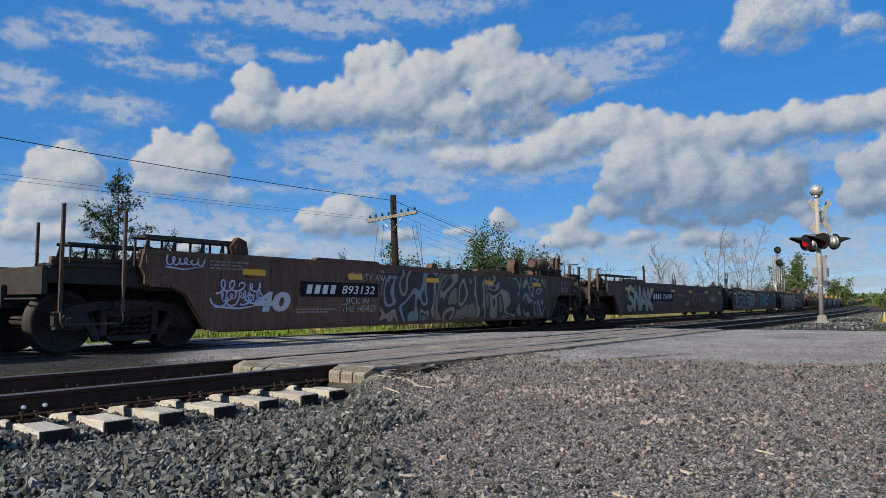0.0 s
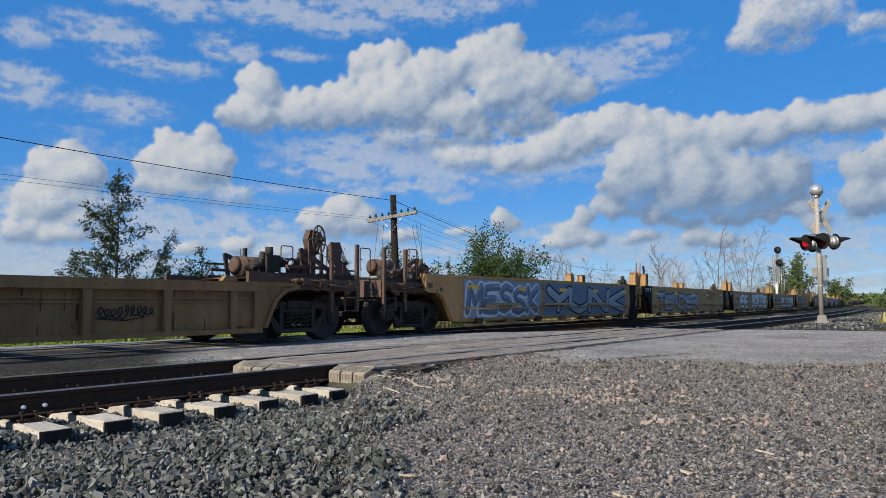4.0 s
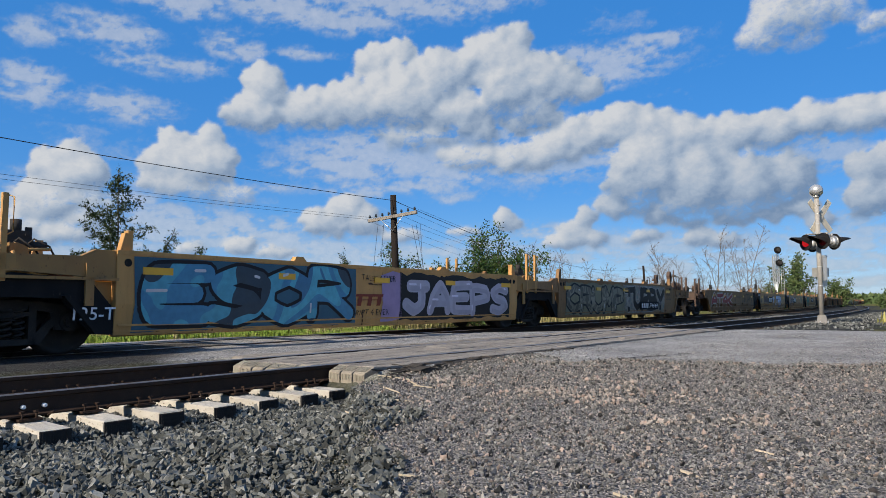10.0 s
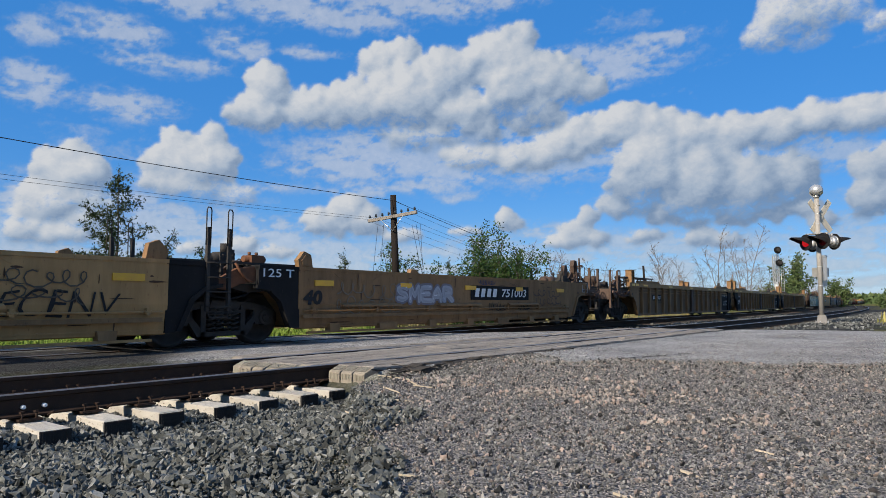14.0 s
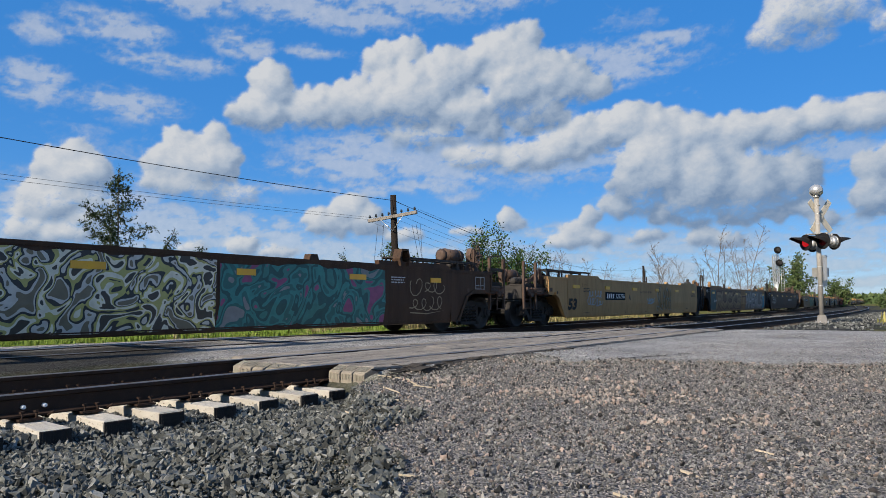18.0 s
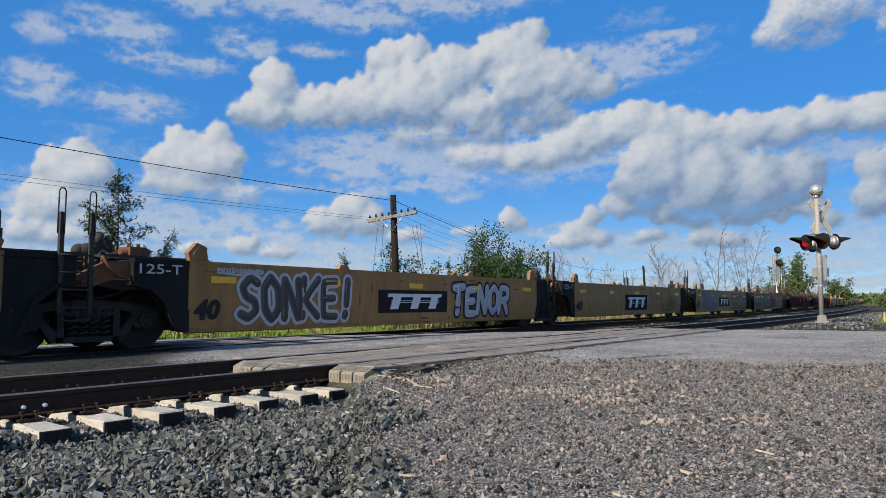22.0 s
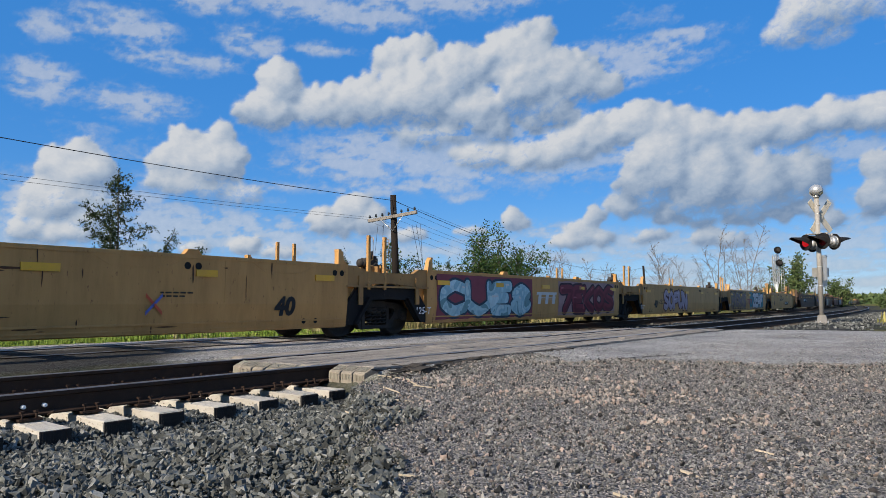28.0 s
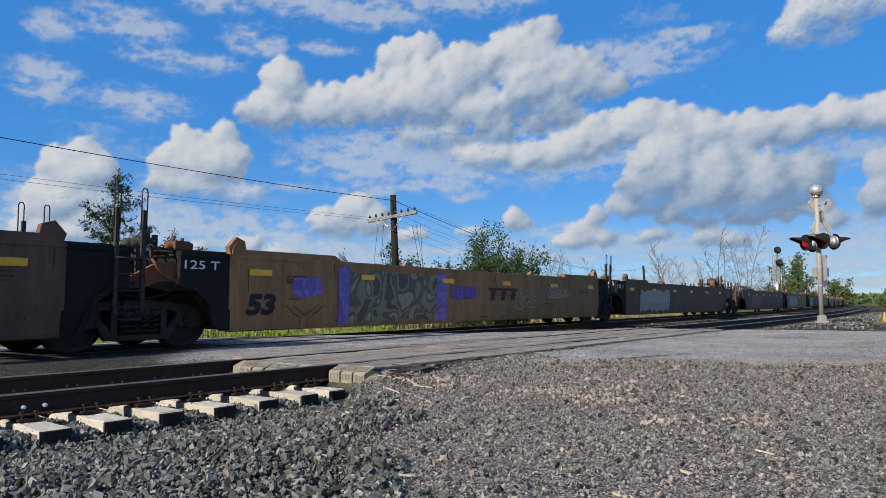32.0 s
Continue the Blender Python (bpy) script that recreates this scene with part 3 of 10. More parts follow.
for i in range(150):
    for path, off, par, s0 in ((NEAR_TRACK, GAUGE / 2, near_track, 21.0), (FAR_TRACK, TRAIN_OFF, far_track, 17.5)):
        x, y, h = on_track(path, s0 + 0.55 * i, off)
        t = part("tie", shared("dark_tie", "tie", lambda bm: box(bm, -0.115, 0.115, -1.3, 1.3, -0.18, 0), M["tie_dark"]), None, par, "", Matrix.Translation((x, y, -0.205)) @ Matrix.Rotation(h, 4, "Z"))


def plank_mesh(length, width, seed):
    rs = random.Random(seed)
    bm = bmesh.new()
    box(bm, 0, length, -width / 2, width / 2, -0.2, 0)
    bmesh.ops.subdivide_edges(bm, edges=[e for e in bm.edges if abs(e.verts[0].co.x - e.verts[1].co.x) > 0.5], cuts=8)
    for v in bm.verts:
        if v.co.z > -0.1:
            v.co += Vector((0, rs.uniform(-0.009, 0.009), rs.uniform(-0.013, 0.004)))
    bmesh.ops.bevel(bm, geom=[e for e in bm.edges if e.verts[0].co.z > -0.1 and e.verts[1].co.z > -0.1], offset=0.012, segments=1, affect="EDGES")
    return to_mesh("plank", bm, M["plank"])


crossing = tagged(empty("crossing_surface"), "weathered timber planks laid between and beside the rails", "level crossing", kind="structure")
rs = random.Random(8)
PLANKS = [(-0.545, 5.94, 20.4, 0.19), (-0.35, 5.93, 20.4, 0.19), (-0.155, 5.92, 20.4, 0.19), (0.20, 5.62, 20.2, 0.205), (0.43, 5.60, 20.2, 0.205), (0.66, 5.62, 20.2, 0.205), (0.89, 5.60, 20.2, 0.205), (1.12, 5.60, 20.2, 0.205), (1.335, 5.62, 20.2, 0.17), (1.68, 5.7, 19.8, 0.24), (1.94, 5.9, 19.4, 0.24)]
for off, start, end, wid in PLANKS:
    s = start
    while s < end - 0.5:
        n = min(rs.choice((2.4, 3.0, 3.6)), end - s)
        x, y, h = on_track(NEAR_TRACK, s, off)
        part("plank", plank_mesh(n - 0.015, wid, rs.random()), None, crossing, "", Matrix.Translation((x, y, rs.uniform(-0.012, 0.006))) @ Matrix.Rotation(h + 0.0005 * n, 4, "Z"))
        s += n
M["old_timber"] = material("dark_rotten_timber", (0.075, 0.066, 0.056), (0.04, 0.035, 0.031), (0.16, 0.14, 0.12), 6, 60, 0.9, 0, 0.9, 0.35, (0.3, 4, 1))
for off, s, n in ((-0.76, 6.05, 2.6), (-0.96, 6.25, 1.9), (-0.78, 8.75, 1.8)):
    x, y, h = on_track(NEAR_TRACK, s, off)
    me = plank_mesh(n, 0.22, s)
    me.materials[0] = M["old_timber"]
    rt = random.Random(s)
    for v in me.vertices:
        v.co += Vector((rt.uniform(-0.08, 0.08), rt.uniform(-0.035, 0.035), rt.uniform(-0.05, 0.012)))
    part("rotten_plank", me, None, crossing, "dark split and rotten outer timber", Matrix.Translation((x, y, -0.012)) @ Matrix.Rotation(h, 4, "Z"))
M["endplate"] = material("weathered_plank_nose", (0.30, 0.26, 0.205), (0.19, 0.165, 0.13), (0.09, 0.075, 0.06), 10, 60, 0.85, 0, 0.5, 0.4)
M["nose_slot"] = material("bleached_nose_slats", (0.30, 0.275, 0.215), (0.20, 0.18, 0.14), (0.12, 0.085, 0.06), 14, 60, 0.8, 0, 0.2, 0.2, 1, 0.9, 0.2)


def nose_mesh(w):
    """The end of a crossing timber: a slope down to an upright face."""
    def make(bm):
        prism(bm, [(0.004, -0.004), (-0.15, -0.062), (-0.165, -0.075), (-0.165, -0.20), (0.004, -0.20)], -w / 2 + 0.004, w / 2 - 0.004)
        bmesh.ops.bevel(bm, geom=bm.edges[:], offset=0.007, segments=1, affect="EDGES")
    return make


def slats_mesh(w):
    """Two rows of upright slats in the nose, one on its slope and one on its face."""
    def make(bm):
        for k in range(6):
            y = -w / 2 + 0.035 + (w - 0.07) * k / 5
            prism(bm, [(-0.022, -0.0105), (-0.132, -0.052), (-0.134, -0.047), (-0.024, -0.0055)], y - 0.008, y + 0.008)
            box(bm, -0.170, -0.164, y - 0.008, y + 0.008, -0.155, -0.092)
    return make


for off, start, end, wid in PLANKS[:9]:
    x, y, h = on_track(NEAR_TRACK, start, off)
    here = Matrix.Translation((x, y, -0.006)) @ Matrix.Rotation(h, 4, "Z")
    nose = part("plank_nose", shared(("nose", wid), "plank_nose", nose_mesh(wid), M["endplate"]), None, crossing, "weathered sloping end of a crossing timber", here)
    part("slats", shared(("slats", wid), "slats", slats_mesh(wid), M["nose_slot"]), None, nose, "pale slats let into the timber's end")


# ---- cracks, splinters and litter on the ground ----
def crack(a0, l0, a1, l1, width, seed):
    """A ragged dark break at the asphalt's edge."""
    rs = random.Random(seed)
    bm = bmesh.new()
    rows, n = [], 40
    for i in range(n + 1):
        f = i / n
        x, y = crossing_xy(a0 + (a1 - a0) * f + rs.uniform(-0.05, 0.05), l0 + (l1 - l0) * f + rs.uniform(-0.05, 0.05))
        w = width * rs.uniform(0.25, 1.0) * math.sin(math.pi * min(max(f, 0.03), 0.97)) ** 0.4
        z = ground_z(x, y) + 0.012
        rows.append([bm.verts.new((x + s * w * 0.55, y - s * w * 0.8, z)) for s in (-1, 1)])
    for r0, r1 in zip(rows, rows[1:]):
        bm.faces.new((r0[0], r1[0], r1[1], r0[1]))
    tagged(new("asphalt_crack", to_mesh("asphalt_crack", bm, M["tar"])), "ragged dark crack at the asphalt's broken edge", "crack", kind="structure")


M["tar"] = material("dark_tar", (0.022, 0.020, 0.019), (0.035, 0.032, 0.03), (0.06, 0.055, 0.05), 12, 60, 0.85, 0, 0.5, 0.2)
crack(8.75, 3.95, 9.9, 3.60, 0.05, 1)
crack(6.0, 5.60, 8.6, 5.55, 0.09, 2)
crack(8.4, 5.50, 12.5, 5.62, 0.035, 3)
crack(9.9, 3.55, 10.5, 3.55, 0.025, 4)
crack(15.0, 2.6, 18.0, 3.6, 0.03, 5)
crack(5.95, 5.45, 7.4, 5.42, 0.06, 6)


def splinter(x, y, length, turn, mat, name, label, wide=0.012):
    bm = bmesh.new()
    z = ground_z(x, y) + 0.014
    prism(bm, [(-length / 2, 0), (-length * 0.3, wide), (length * 0.35, wide * 0.8), (length / 2, 0.0), (length * 0.2, -wide * 0.9), (-length * 0.4, -wide * 0.7)], -0.005, 0.006, "z")
    ob = new(name, to_mesh(name, bm, mat))
    ob.matrix_basis = Matrix.Translation((x, y, z)) @ Matrix.Rotation(turn, 4, "Z") @ Matrix.Rotation(0.12, 4, "Y")
    tagged(ob, label, "debris", "debris on the gravel")


M["splinter"] = material("pale_splintered_wood", (0.50, 0.42, 0.31), (0.38, 0.31, 0.22), (0.25, 0.2, 0.14), 8, 80, 0.9, 0, 0.3, 0.2)
rs = random.Random(77)
for x, y, n in ((0.37, 5.05, 0.17), (-0.75, 4.35, 0.16), (-0.62, 4.3, 0.2), (-0.4, 6.9, 0.22), (-0.55, 7.4, 0.3), (-0.2, 7.6, 0.25), (-0.35, 7.75, 0.35), (-0.75, 6.0, 0.3), (-0.9, 5.9, 0.25), (2.1, 4.6, 0.12), (1.4, 4.0, 0.14), (-0.2, 4.1, 0.12), (0.9, 3.6, 0.08), (-0.85, 5.3, 0.18), (-0.6, 7.9, 0.28)):
    splinter(x, y, n, rs.uniform(-1.2, 1.2), M["splinter"], "wood_splinter", "pale splinter of weathered wood lying on gravel", rs.uniform(0.006, 0.014))
splinter(-1.88, 4.02, 0.09, 0.5, M["rust"], "rusty_scrap", "small rust-orange scrap among the ballast", 0.03)
splinter(-2.3, 4.1, 0.07, 1.5, M["rust"], "rusty_scrap", "small rust-orange scrap among the ballast", 0.02)
for k in range(22):
    x, y = crossing_xy(6.1 + rs.uniform(-0.25, 0.9), 5.48 + rs.uniform(-0.22, 0.16))
    splinter(x, y, rs.uniform(0.15, 0.5), radians(52) + rs.uniform(-0.7, 0.7), M["old_timber"], "timber_splinter", "dark rotten splinter broken off the crossing timbers", rs.uniform(0.008, 0.026))


# ---- the train ----
SPEED = 21.742
HALF = 1.47        # half a car's width


def recolour(ob, mat):
    ob.material_slots[0].link = "OBJECT"
    ob.material_slots[0].material = mat


def piece(key, name, make, mat, parent, m=None, label="", own=None):
    """One part from a shared mesh; own: a material for this part alone."""
    ob = part(name, shared(key, name, make, mat), None, parent, label, m)
    if own is not None:
        recolour(ob, own)
    return ob


def wheel_mesh(bm):
    """A wheel with tread, flange, hub and dished plate; its axle lies along y, the rim's outer face at -y."""
    prof = [(0.0, -0.075), (0.10, -0.075), (0.12, -0.05), (0.15, -0.02), (0.36, -0.01), (0.385, -0.065), (0.455, -0.07), (0.465, 0.05), (0.49, 0.065), (0.49, 0.075), (0.36, 0.07), (0.12, 0.07), (0.0, 0.07)]
    k = 28
    rows = [[bm.verts.new((r * math.cos(2 * math.pi * i / k), y, r * math.sin(2 * math.pi * i / k))) for i in range(k)] for r, y in prof[1:-1]]
    for a, b in zip(rows, rows[1:]):
        for i in range(k):
            bm.faces.new((a[i], b[i], b[(i + 1) % k], a[(i + 1) % k])).smooth = True
    bm.faces.new(rows[0])
    bm.faces.new(rows[-1][::-1])
    bmesh.ops.recalc_face_normals(bm, faces=bm.faces)


def frame_mesh(bm):
    """One cast side frame of a truck: an arched top, a sagging bottom and open triangles between."""
    prism(bm, [(-1.12, 0.42), (-1.12, 0.60), (-0.86, 0.70), (-0.50, 0.76), (0.50, 0.76), (0.86, 0.70), (1.12, 0.60), (1.12, 0.42), (1.02, 0.42), (0.98, 0.54), (0.80, 0.58), (0.46, 0.64), (-0.46, 0.64), (-0.80, 0.58), (-0.98, 0.54), (-1.02, 0.42)], -0.05, 0.05)
    for s in (-1, 1):
        prism(bm, [(s * 0.80, 0.58), (s * 0.72, 0.60), (s * 0.40, 0.26), (s * 0.46, 0.17), (s * 0.52, 0.17)], -0.06, 0.05)
        prism(bm, [(s * 0.70, 0.36), (s * 0.64, 0.60), (s * 0.80, 0.60), (s * 0.78, 0.36)], -0.055, 0.05)
        prism(bm, [(s * 0.46, 0.17), (s * 0.46, 0.70), (s * 0.36, 0.70), (s * 0.36, 0.17)], -0.07, 0.05)
        prism(bm, [(s * 1.10, 0.36), (s * 0.72, 0.36), (s * 0.74, 0.43), (s * 1.10, 0.45)], -0.06, 0.05)
    box(bm, -0.46, 0.46, -0.07, 0.06, 0.17, 0.25)
    box(bm, -0.36, 0.36, -0.075, 0.0, 0.56, 0.62)
    prism(bm, [(-0.30, 0.64), (0.30, 0.64), (0.26, 0.78), (-0.26, 0.78)], -0.085, 0.05)


def spring_mesh(bm):
    """One coil spring."""
    k, turns, rows = 8, 5, []
    for i in range(k * turns + 1):
        a = 2 * math.pi * i / k
        c = Vector((0.07 * math.cos(a), 0.07 * math.sin(a), 0.25 + 0.40 * i / (k * turns)))
        o = Vector((math.cos(a), math.sin(a), 0))
        rows.append([bm.verts.new(c + o * x + Vector((0, 0, z))) for x, z in ((0.02, 0), (0, 0.02), (-0.02, 0), (0, -0.02))])
    for r0, r1 in zip(rows, rows[1:]):
        for j in range(4):
            bm.faces.new((r0[j], r1[j], r1[(j + 1) % 4], r0[(j + 1) % 4])).smooth = True


def bolster_mesh(bm):
    box(bm, -0.2, 0.2, -1.05, 1.05, 0.50, 0.70)
    box(bm, -0.35, 0.35, -0.5, 0.5, 0.62, 0.80)
    for y in (-0.75, 0.75):
        tube(bm, (-0.9, y * 0.9, 0.38), (0.9, y * 0.9, 0.38), 0.035, 6)
    box(bm, -0.62, -0.5, -0.8, 0.8, 0.36, 0.5)
    box(bm, 0.5, 0.62, -0.8, 0.8, 0.36, 0.5)


def cap_mesh(bm):
    tube(bm, (0, 0.06, 0), (0, -0.10, 0), 0.135, 16)
    tube(bm, (0, -0.10, 0), (0, -0.125, 0), 0.09, 12)
    for a in range(3):
        q = 2 * math.pi * a / 3
        tube(bm, (0.06 * math.cos(q), -0.12, 0.06 * math.sin(q)), (0.06 * math.cos(q), -0.145, 0.06 * math.sin(q)), 0.018, 6)


def truck(car, x):
    """A four-wheel truck centred at x on the car."""
    t = piece("bolster", "truck", bolster_mesh, M["iron"], car, Matrix.Translation((x, 0, 0)), "grimy cast steel four-wheel truck")
    for side in (-1, 1):
        flip = Matrix.Identity(4) if side < 0 else Matrix.Rotation(math.pi, 4, "Z")
        piece("side_frame", "side_frame", frame_mesh, M["iron"], t, flip @ Matrix.Translation((0, -0.99, 0)))
        for sx in ((-0.24, -0.08, 0.08, 0.24) if side < 0 else (0.0,)):
            piece("spring", "spring", spring_mesh, M["iron"], t, flip @ Matrix.Translation((sx, -1.03, 0)))
        for dx in (-0.903, 0.903):
            piece("wheel", "wheel", wheel_mesh, M["wheel"], t, flip @ Matrix.Translation((dx, -0.775, 0.465)))
            piece("bearing_cap", "bearing_cap", cap_mesh, M["iron"], t, flip @ Matrix.Translation((dx, -1.0, 0.47)))
    for dx in (-0.903, 0.903):
        piece("axle", "axle", lambda bm: tube(bm, (0, -0.8, 0), (0, 0.8, 0), 0.085, 10), M["iron"], t, Matrix.Translation((dx, 0, 0.465)))
    return t


def smooth_side(L, top):
    a, b = -L / 2 + 1.35, L / 2 - 1.35

    def make(bm):
        out = [(-HALF, top), (-HALF, 0.72), (-HALF + 0.05, 0.27), (-HALF + 0.10, 0.25), (-HALF + 0.16, 0.27), (-HALF + 0.13, 0.72), (-HALF + 0.13, top)]
        prism(bm, out, a, b, "x")
        box(bm, a, b, -HALF - 0.012, -HALF + 0.15, top - 0.05, top + 0.012)
        box(bm, a, b, -HALF + 0.03, -HALF + 0.05, 0.315, 0.335)
        for k in (-0.25, 0.25):
            x = k * (b - a)
            box(bm, x - 0.012, x + 0.012, -HALF - 0.004, -HALF, 0.74, top - 0.06)
        for k in (-0.36, -0.12, 0.12, 0.36):
            x = k * (b - a)
            for q in ([(x - 0.75, top - 0.06), (x - 0.71, top - 0.06), (x - 0.43, top - 0.20), (x - 0.45, top - 0.22)], [(x - 0.45, top - 0.22), (x - 0.43, top - 0.20), (x + 0.43, top - 0.20), (x + 0.45, top - 0.22)], [(x + 0.45, top - 0.22), (x + 0.43, top - 0.20), (x + 0.71, top - 0.06), (x + 0.75, top - 0.06)]):
                prism(bm, q, -HALF - 0.005, -HALF + 0.01)
    return make


def ribbed_side(L, top):
    a, b = -L / 2 + 1.2, L / 2 - 1.2

    def make(bm):
        box(bm, a, b, -HALF + 0.09, -HALF + 0.13, 0.24, top - 0.02)
        box(bm, a, b, -HALF + 0.0, -HALF + 0.09, 0.22, 0.30)
        for z in (top - 0.30, top - 0.36):
            box(bm, a, b, -HALF + 0.06, -HALF + 0.09, z, z + 0.03)
    return make


def rib_mesh(top):
    def make(bm):
        prism(bm, [(-0.07, top - 0.16), (0.07, top - 0.16), (0.055, 0.24), (-0.055, 0.24)], -HALF - 0.005, -HALF + 0.09)
        box(bm, -0.045, 0.045, -HALF - 0.012, -HALF - 0.005, 0.30, top - 0.22)
    return make


def corner_panel(top, low=0.28):
    """The end of a car's side, cut away over the wheels; x runs from the truck inwards."""
    def make(bm):
        prism(bm, [(0.42, top - 0.02), (0.42, 0.98), (0.72, 0.92), (0.95, 0.74), (1.14, 0.33), (1.22, low), (1.38, low), (1.38, top - 0.02)], -HALF + 0.01, -HALF + 0.10)
        prism(bm, [(0.36, 1.00), (0.66, 0.95), (0.90, 0.76), (1.12, 0.30), (1.20, 0.30), (0.98, 0.80), (0.72, 0.99), (0.36, 1.06)], -HALF - 0.03, -HALF + 0.10)
        box(bm, 0.42, 1.38, -HALF - 0.008, -HALF + 0.14, top - 0.06, top + 0.01)
    return make


def beam_corner(top):
    """The golden cars' end: a beam over the truck with a black web below."""
    def make(bm):
        prism(bm, [(0.0, top - 0.12), (0.0, top - 0.34), (1.38, top - 0.42), (1.38, top), (1.05, top), (0.85, top - 0.10)], -HALF + 0.02, -HALF + 0.12)
        box(bm, -0.02, 1.38, -HALF - 0.02, -HALF + 0.13, top - 0.44, top - 0.40)
        box(bm, 0.9, 1.02, -HALF - 0.02, -HALF + 0.02, 0.7, top - 0.2)
    return make


def beam_web(top):
    def make(bm):
        prism(bm, [(0.0, top - 0.36), (0.0, 0.82), (0.62, 0.80), (1.05, 0.30), (1.38, 0.28), (1.38, 0.62), (1.0, top - 0.44)], -HALF + 0.05, -HALF + 0.13)
        prism(bm, [(0.60, 0.84), (1.06, 0.30), (1.14, 0.30), (0.70, 0.86)], -HALF - 0.03, -HALF + 0.10)
    return make


def deck_mesh(top, reach):
    """The plate over a truck, from the joint to the well's end wall."""
    def make(bm):
        prism(bm, [(-reach, 1.0), (-reach, 1.08), (1.5, 1.08), (1.5, 1.0), (0.4, 0.92)], -1.2, 1.2)
    return make


def end_wall_mesh(bm):
    prism(bm, [(0.9, 1.04), (1.55, 1.04), (1.7, 0.4), (1.6, 0.3)], -1.33, 1.33)


def centre_sill_mesh(bm):
    prism(bm, [(-0.3, 0.80), (-0.3, 1.0), (1.5, 1.0), (1.5, 0.60), (0.5, 0.72)], -0.33, 0.33)


def swing_arm_mesh(bm):
    """The sloping bracket that reaches over the joint from a corner panel."""
    prism(bm, [(-0.42, 0.98), (-0.42, 1.10), (0.05, 1.34), (0.45, 1.38), (0.45, 1.12), (0.10, 1.06), (-0.15, 0.96)], -HALF + 0.12, -HALF + 0.20)
    prism(bm, [(-0.30, 1.04), (-0.05, 1.17), (0.0, 1.10), (-0.22, 1.02)], -HALF + 0.105, -HALF + 0.125)
    bar(bm, [(-0.02, -HALF + 0.10, 1.42), (0.06, -HALF + 0.07, 1.28), (0.20, -HALF + 0.06, 1.14), (0.36, -HALF + 0.08, 1.10)], 0.022, 6)


HOSES = {"upper": ([(-0.5, -0.95, 1.14), (-0.3, -1.02, 1.34), (0.0, -1.05, 1.42), (0.3, -1.0, 1.36), (0.55, -0.95, 1.18)], 0.022),
         "inner": ([(-0.45, -0.7, 1.12), (-0.2, -0.85, 1.24), (0.15, -0.85, 1.27), (0.5, -0.7, 1.12)], 0.018),
         "lower": ([(-0.6, -1.1, 1.0), (-0.35, -1.2, 0.86), (0.0, -1.22, 0.80), (0.35, -1.2, 0.88), (0.6, -1.1, 1.02)], 0.020)}


def end_stanchion_mesh(bm):
    """An upright plate with gussets at the end of a golden car."""
    prism(bm, [(0.05, 1.06), (0.05, 1.50), (0.16, 1.56), (0.30, 1.50), (0.34, 1.30), (0.62, 1.06)], -0.03, 0.03)
    box(bm, 0.03, 0.09, -0.13, 0.13, 1.06, 1.54)


def block_mesh(bm):
    box(bm, -0.14, 0.14, -0.12, 0.12, 0.0, 0.14)
    tube(bm, (-0.24, 0, 0.07), (0.24, 0, 0.07), 0.06, 10)
    for x in (-0.1, 0.06):
        tube(bm, (x, 0, 0.14), (x, 0, 0.20), 0.03, 8)


def grating_mesh(top):
    def make(bm):
        for k in range(9):
            x = 0.12 + 0.15 * k
            box(bm, x, x + 0.03, -1.2, 1.2, top + 0.05, top + 0.075)
        for y in (-1.2, -0.6, 0, 0.6, 1.17):
            box(bm, 0.05, 1.5, y, y + 0.03, top + 0.04, top + 0.08)
        for y in (-1.15, 1.1):
            for x in (0.1, 0.75, 1.4):
                box(bm, x, x + 0.05, y, y + 0.05, 1.05, top + 0.05)
    return make


def stile_mesh(high):
    def make(bm):
        box(bm, -0.03, 0.03, -HALF - 0.03, -HALF + 0.03, 0.60, high - 0.12)
        bar(bm, [(-0.02, -HALF - 0.04, high - 0.42), (-0.02, -HALF - 0.05, high + 0.16), (0.0, -HALF - 0.05, high + 0.20), (0.05, -HALF - 0.05, high + 0.20), (0.07, -HALF - 0.05, high + 0.16), (0.07, -HALF - 0.04, high - 0.42)], 0.011, 6)
    return make


def rung_mesh(bm):
    tube(bm, (-0.24, -HALF - 0.035, 0), (0.22, -HALF - 0.035, 0), 0.012, 6)


def stirrup_mesh(bm):
    bar(bm, [(-0.22, -HALF, 0.64), (-0.20, -HALF - 0.02, 0.50), (0.16, -HALF - 0.02, 0.50), (0.20, -HALF, 0.64)], 0.014, 6)


def wedge_mesh(bm):
    """A container guide: a folded plate corner that leans out over the well."""
    prism(bm, [(-0.17, 0), (-0.21, 0.13), (-0.05, 0.30), (0.12, 0.24), (0.17, 0.0)], -0.06, 0.05)
    prism(bm, [(-0.10, 0.03), (-0.13, 0.12), (-0.03, 0.23), (0.07, 0.19), (0.10, 0.03)], -0.075, -0.06)


def cap_wedge_mesh(bm):
    prism(bm, [(-0.16, 0), (-0.10, 0.09), (0.08, 0.09), (0.16, 0.0)], -0.05, 0.06)


def hollow_post_mesh(bm):
    """A tall box guide, open towards the road, with a folded lip at its foot."""
    for x in (-0.17, 0.13):
        box(bm, x, x + 0.04, -0.12, 0.13, 0, 0.50)
    box(bm, -0.17, 0.17, -0.12, 0.13, 0.44, 0.50)
    box(bm, -0.13, 0.13, 0.09, 0.13, 0.0, 0.44)
    box(bm, -0.13, -0.06, -0.12, -0.09, 0.0, 0.44)
    prism(bm, [(-0.17, 0.0), (-0.17, 0.12), (-0.02, 0.08), (0.17, 0.0)], -0.125, -0.10)


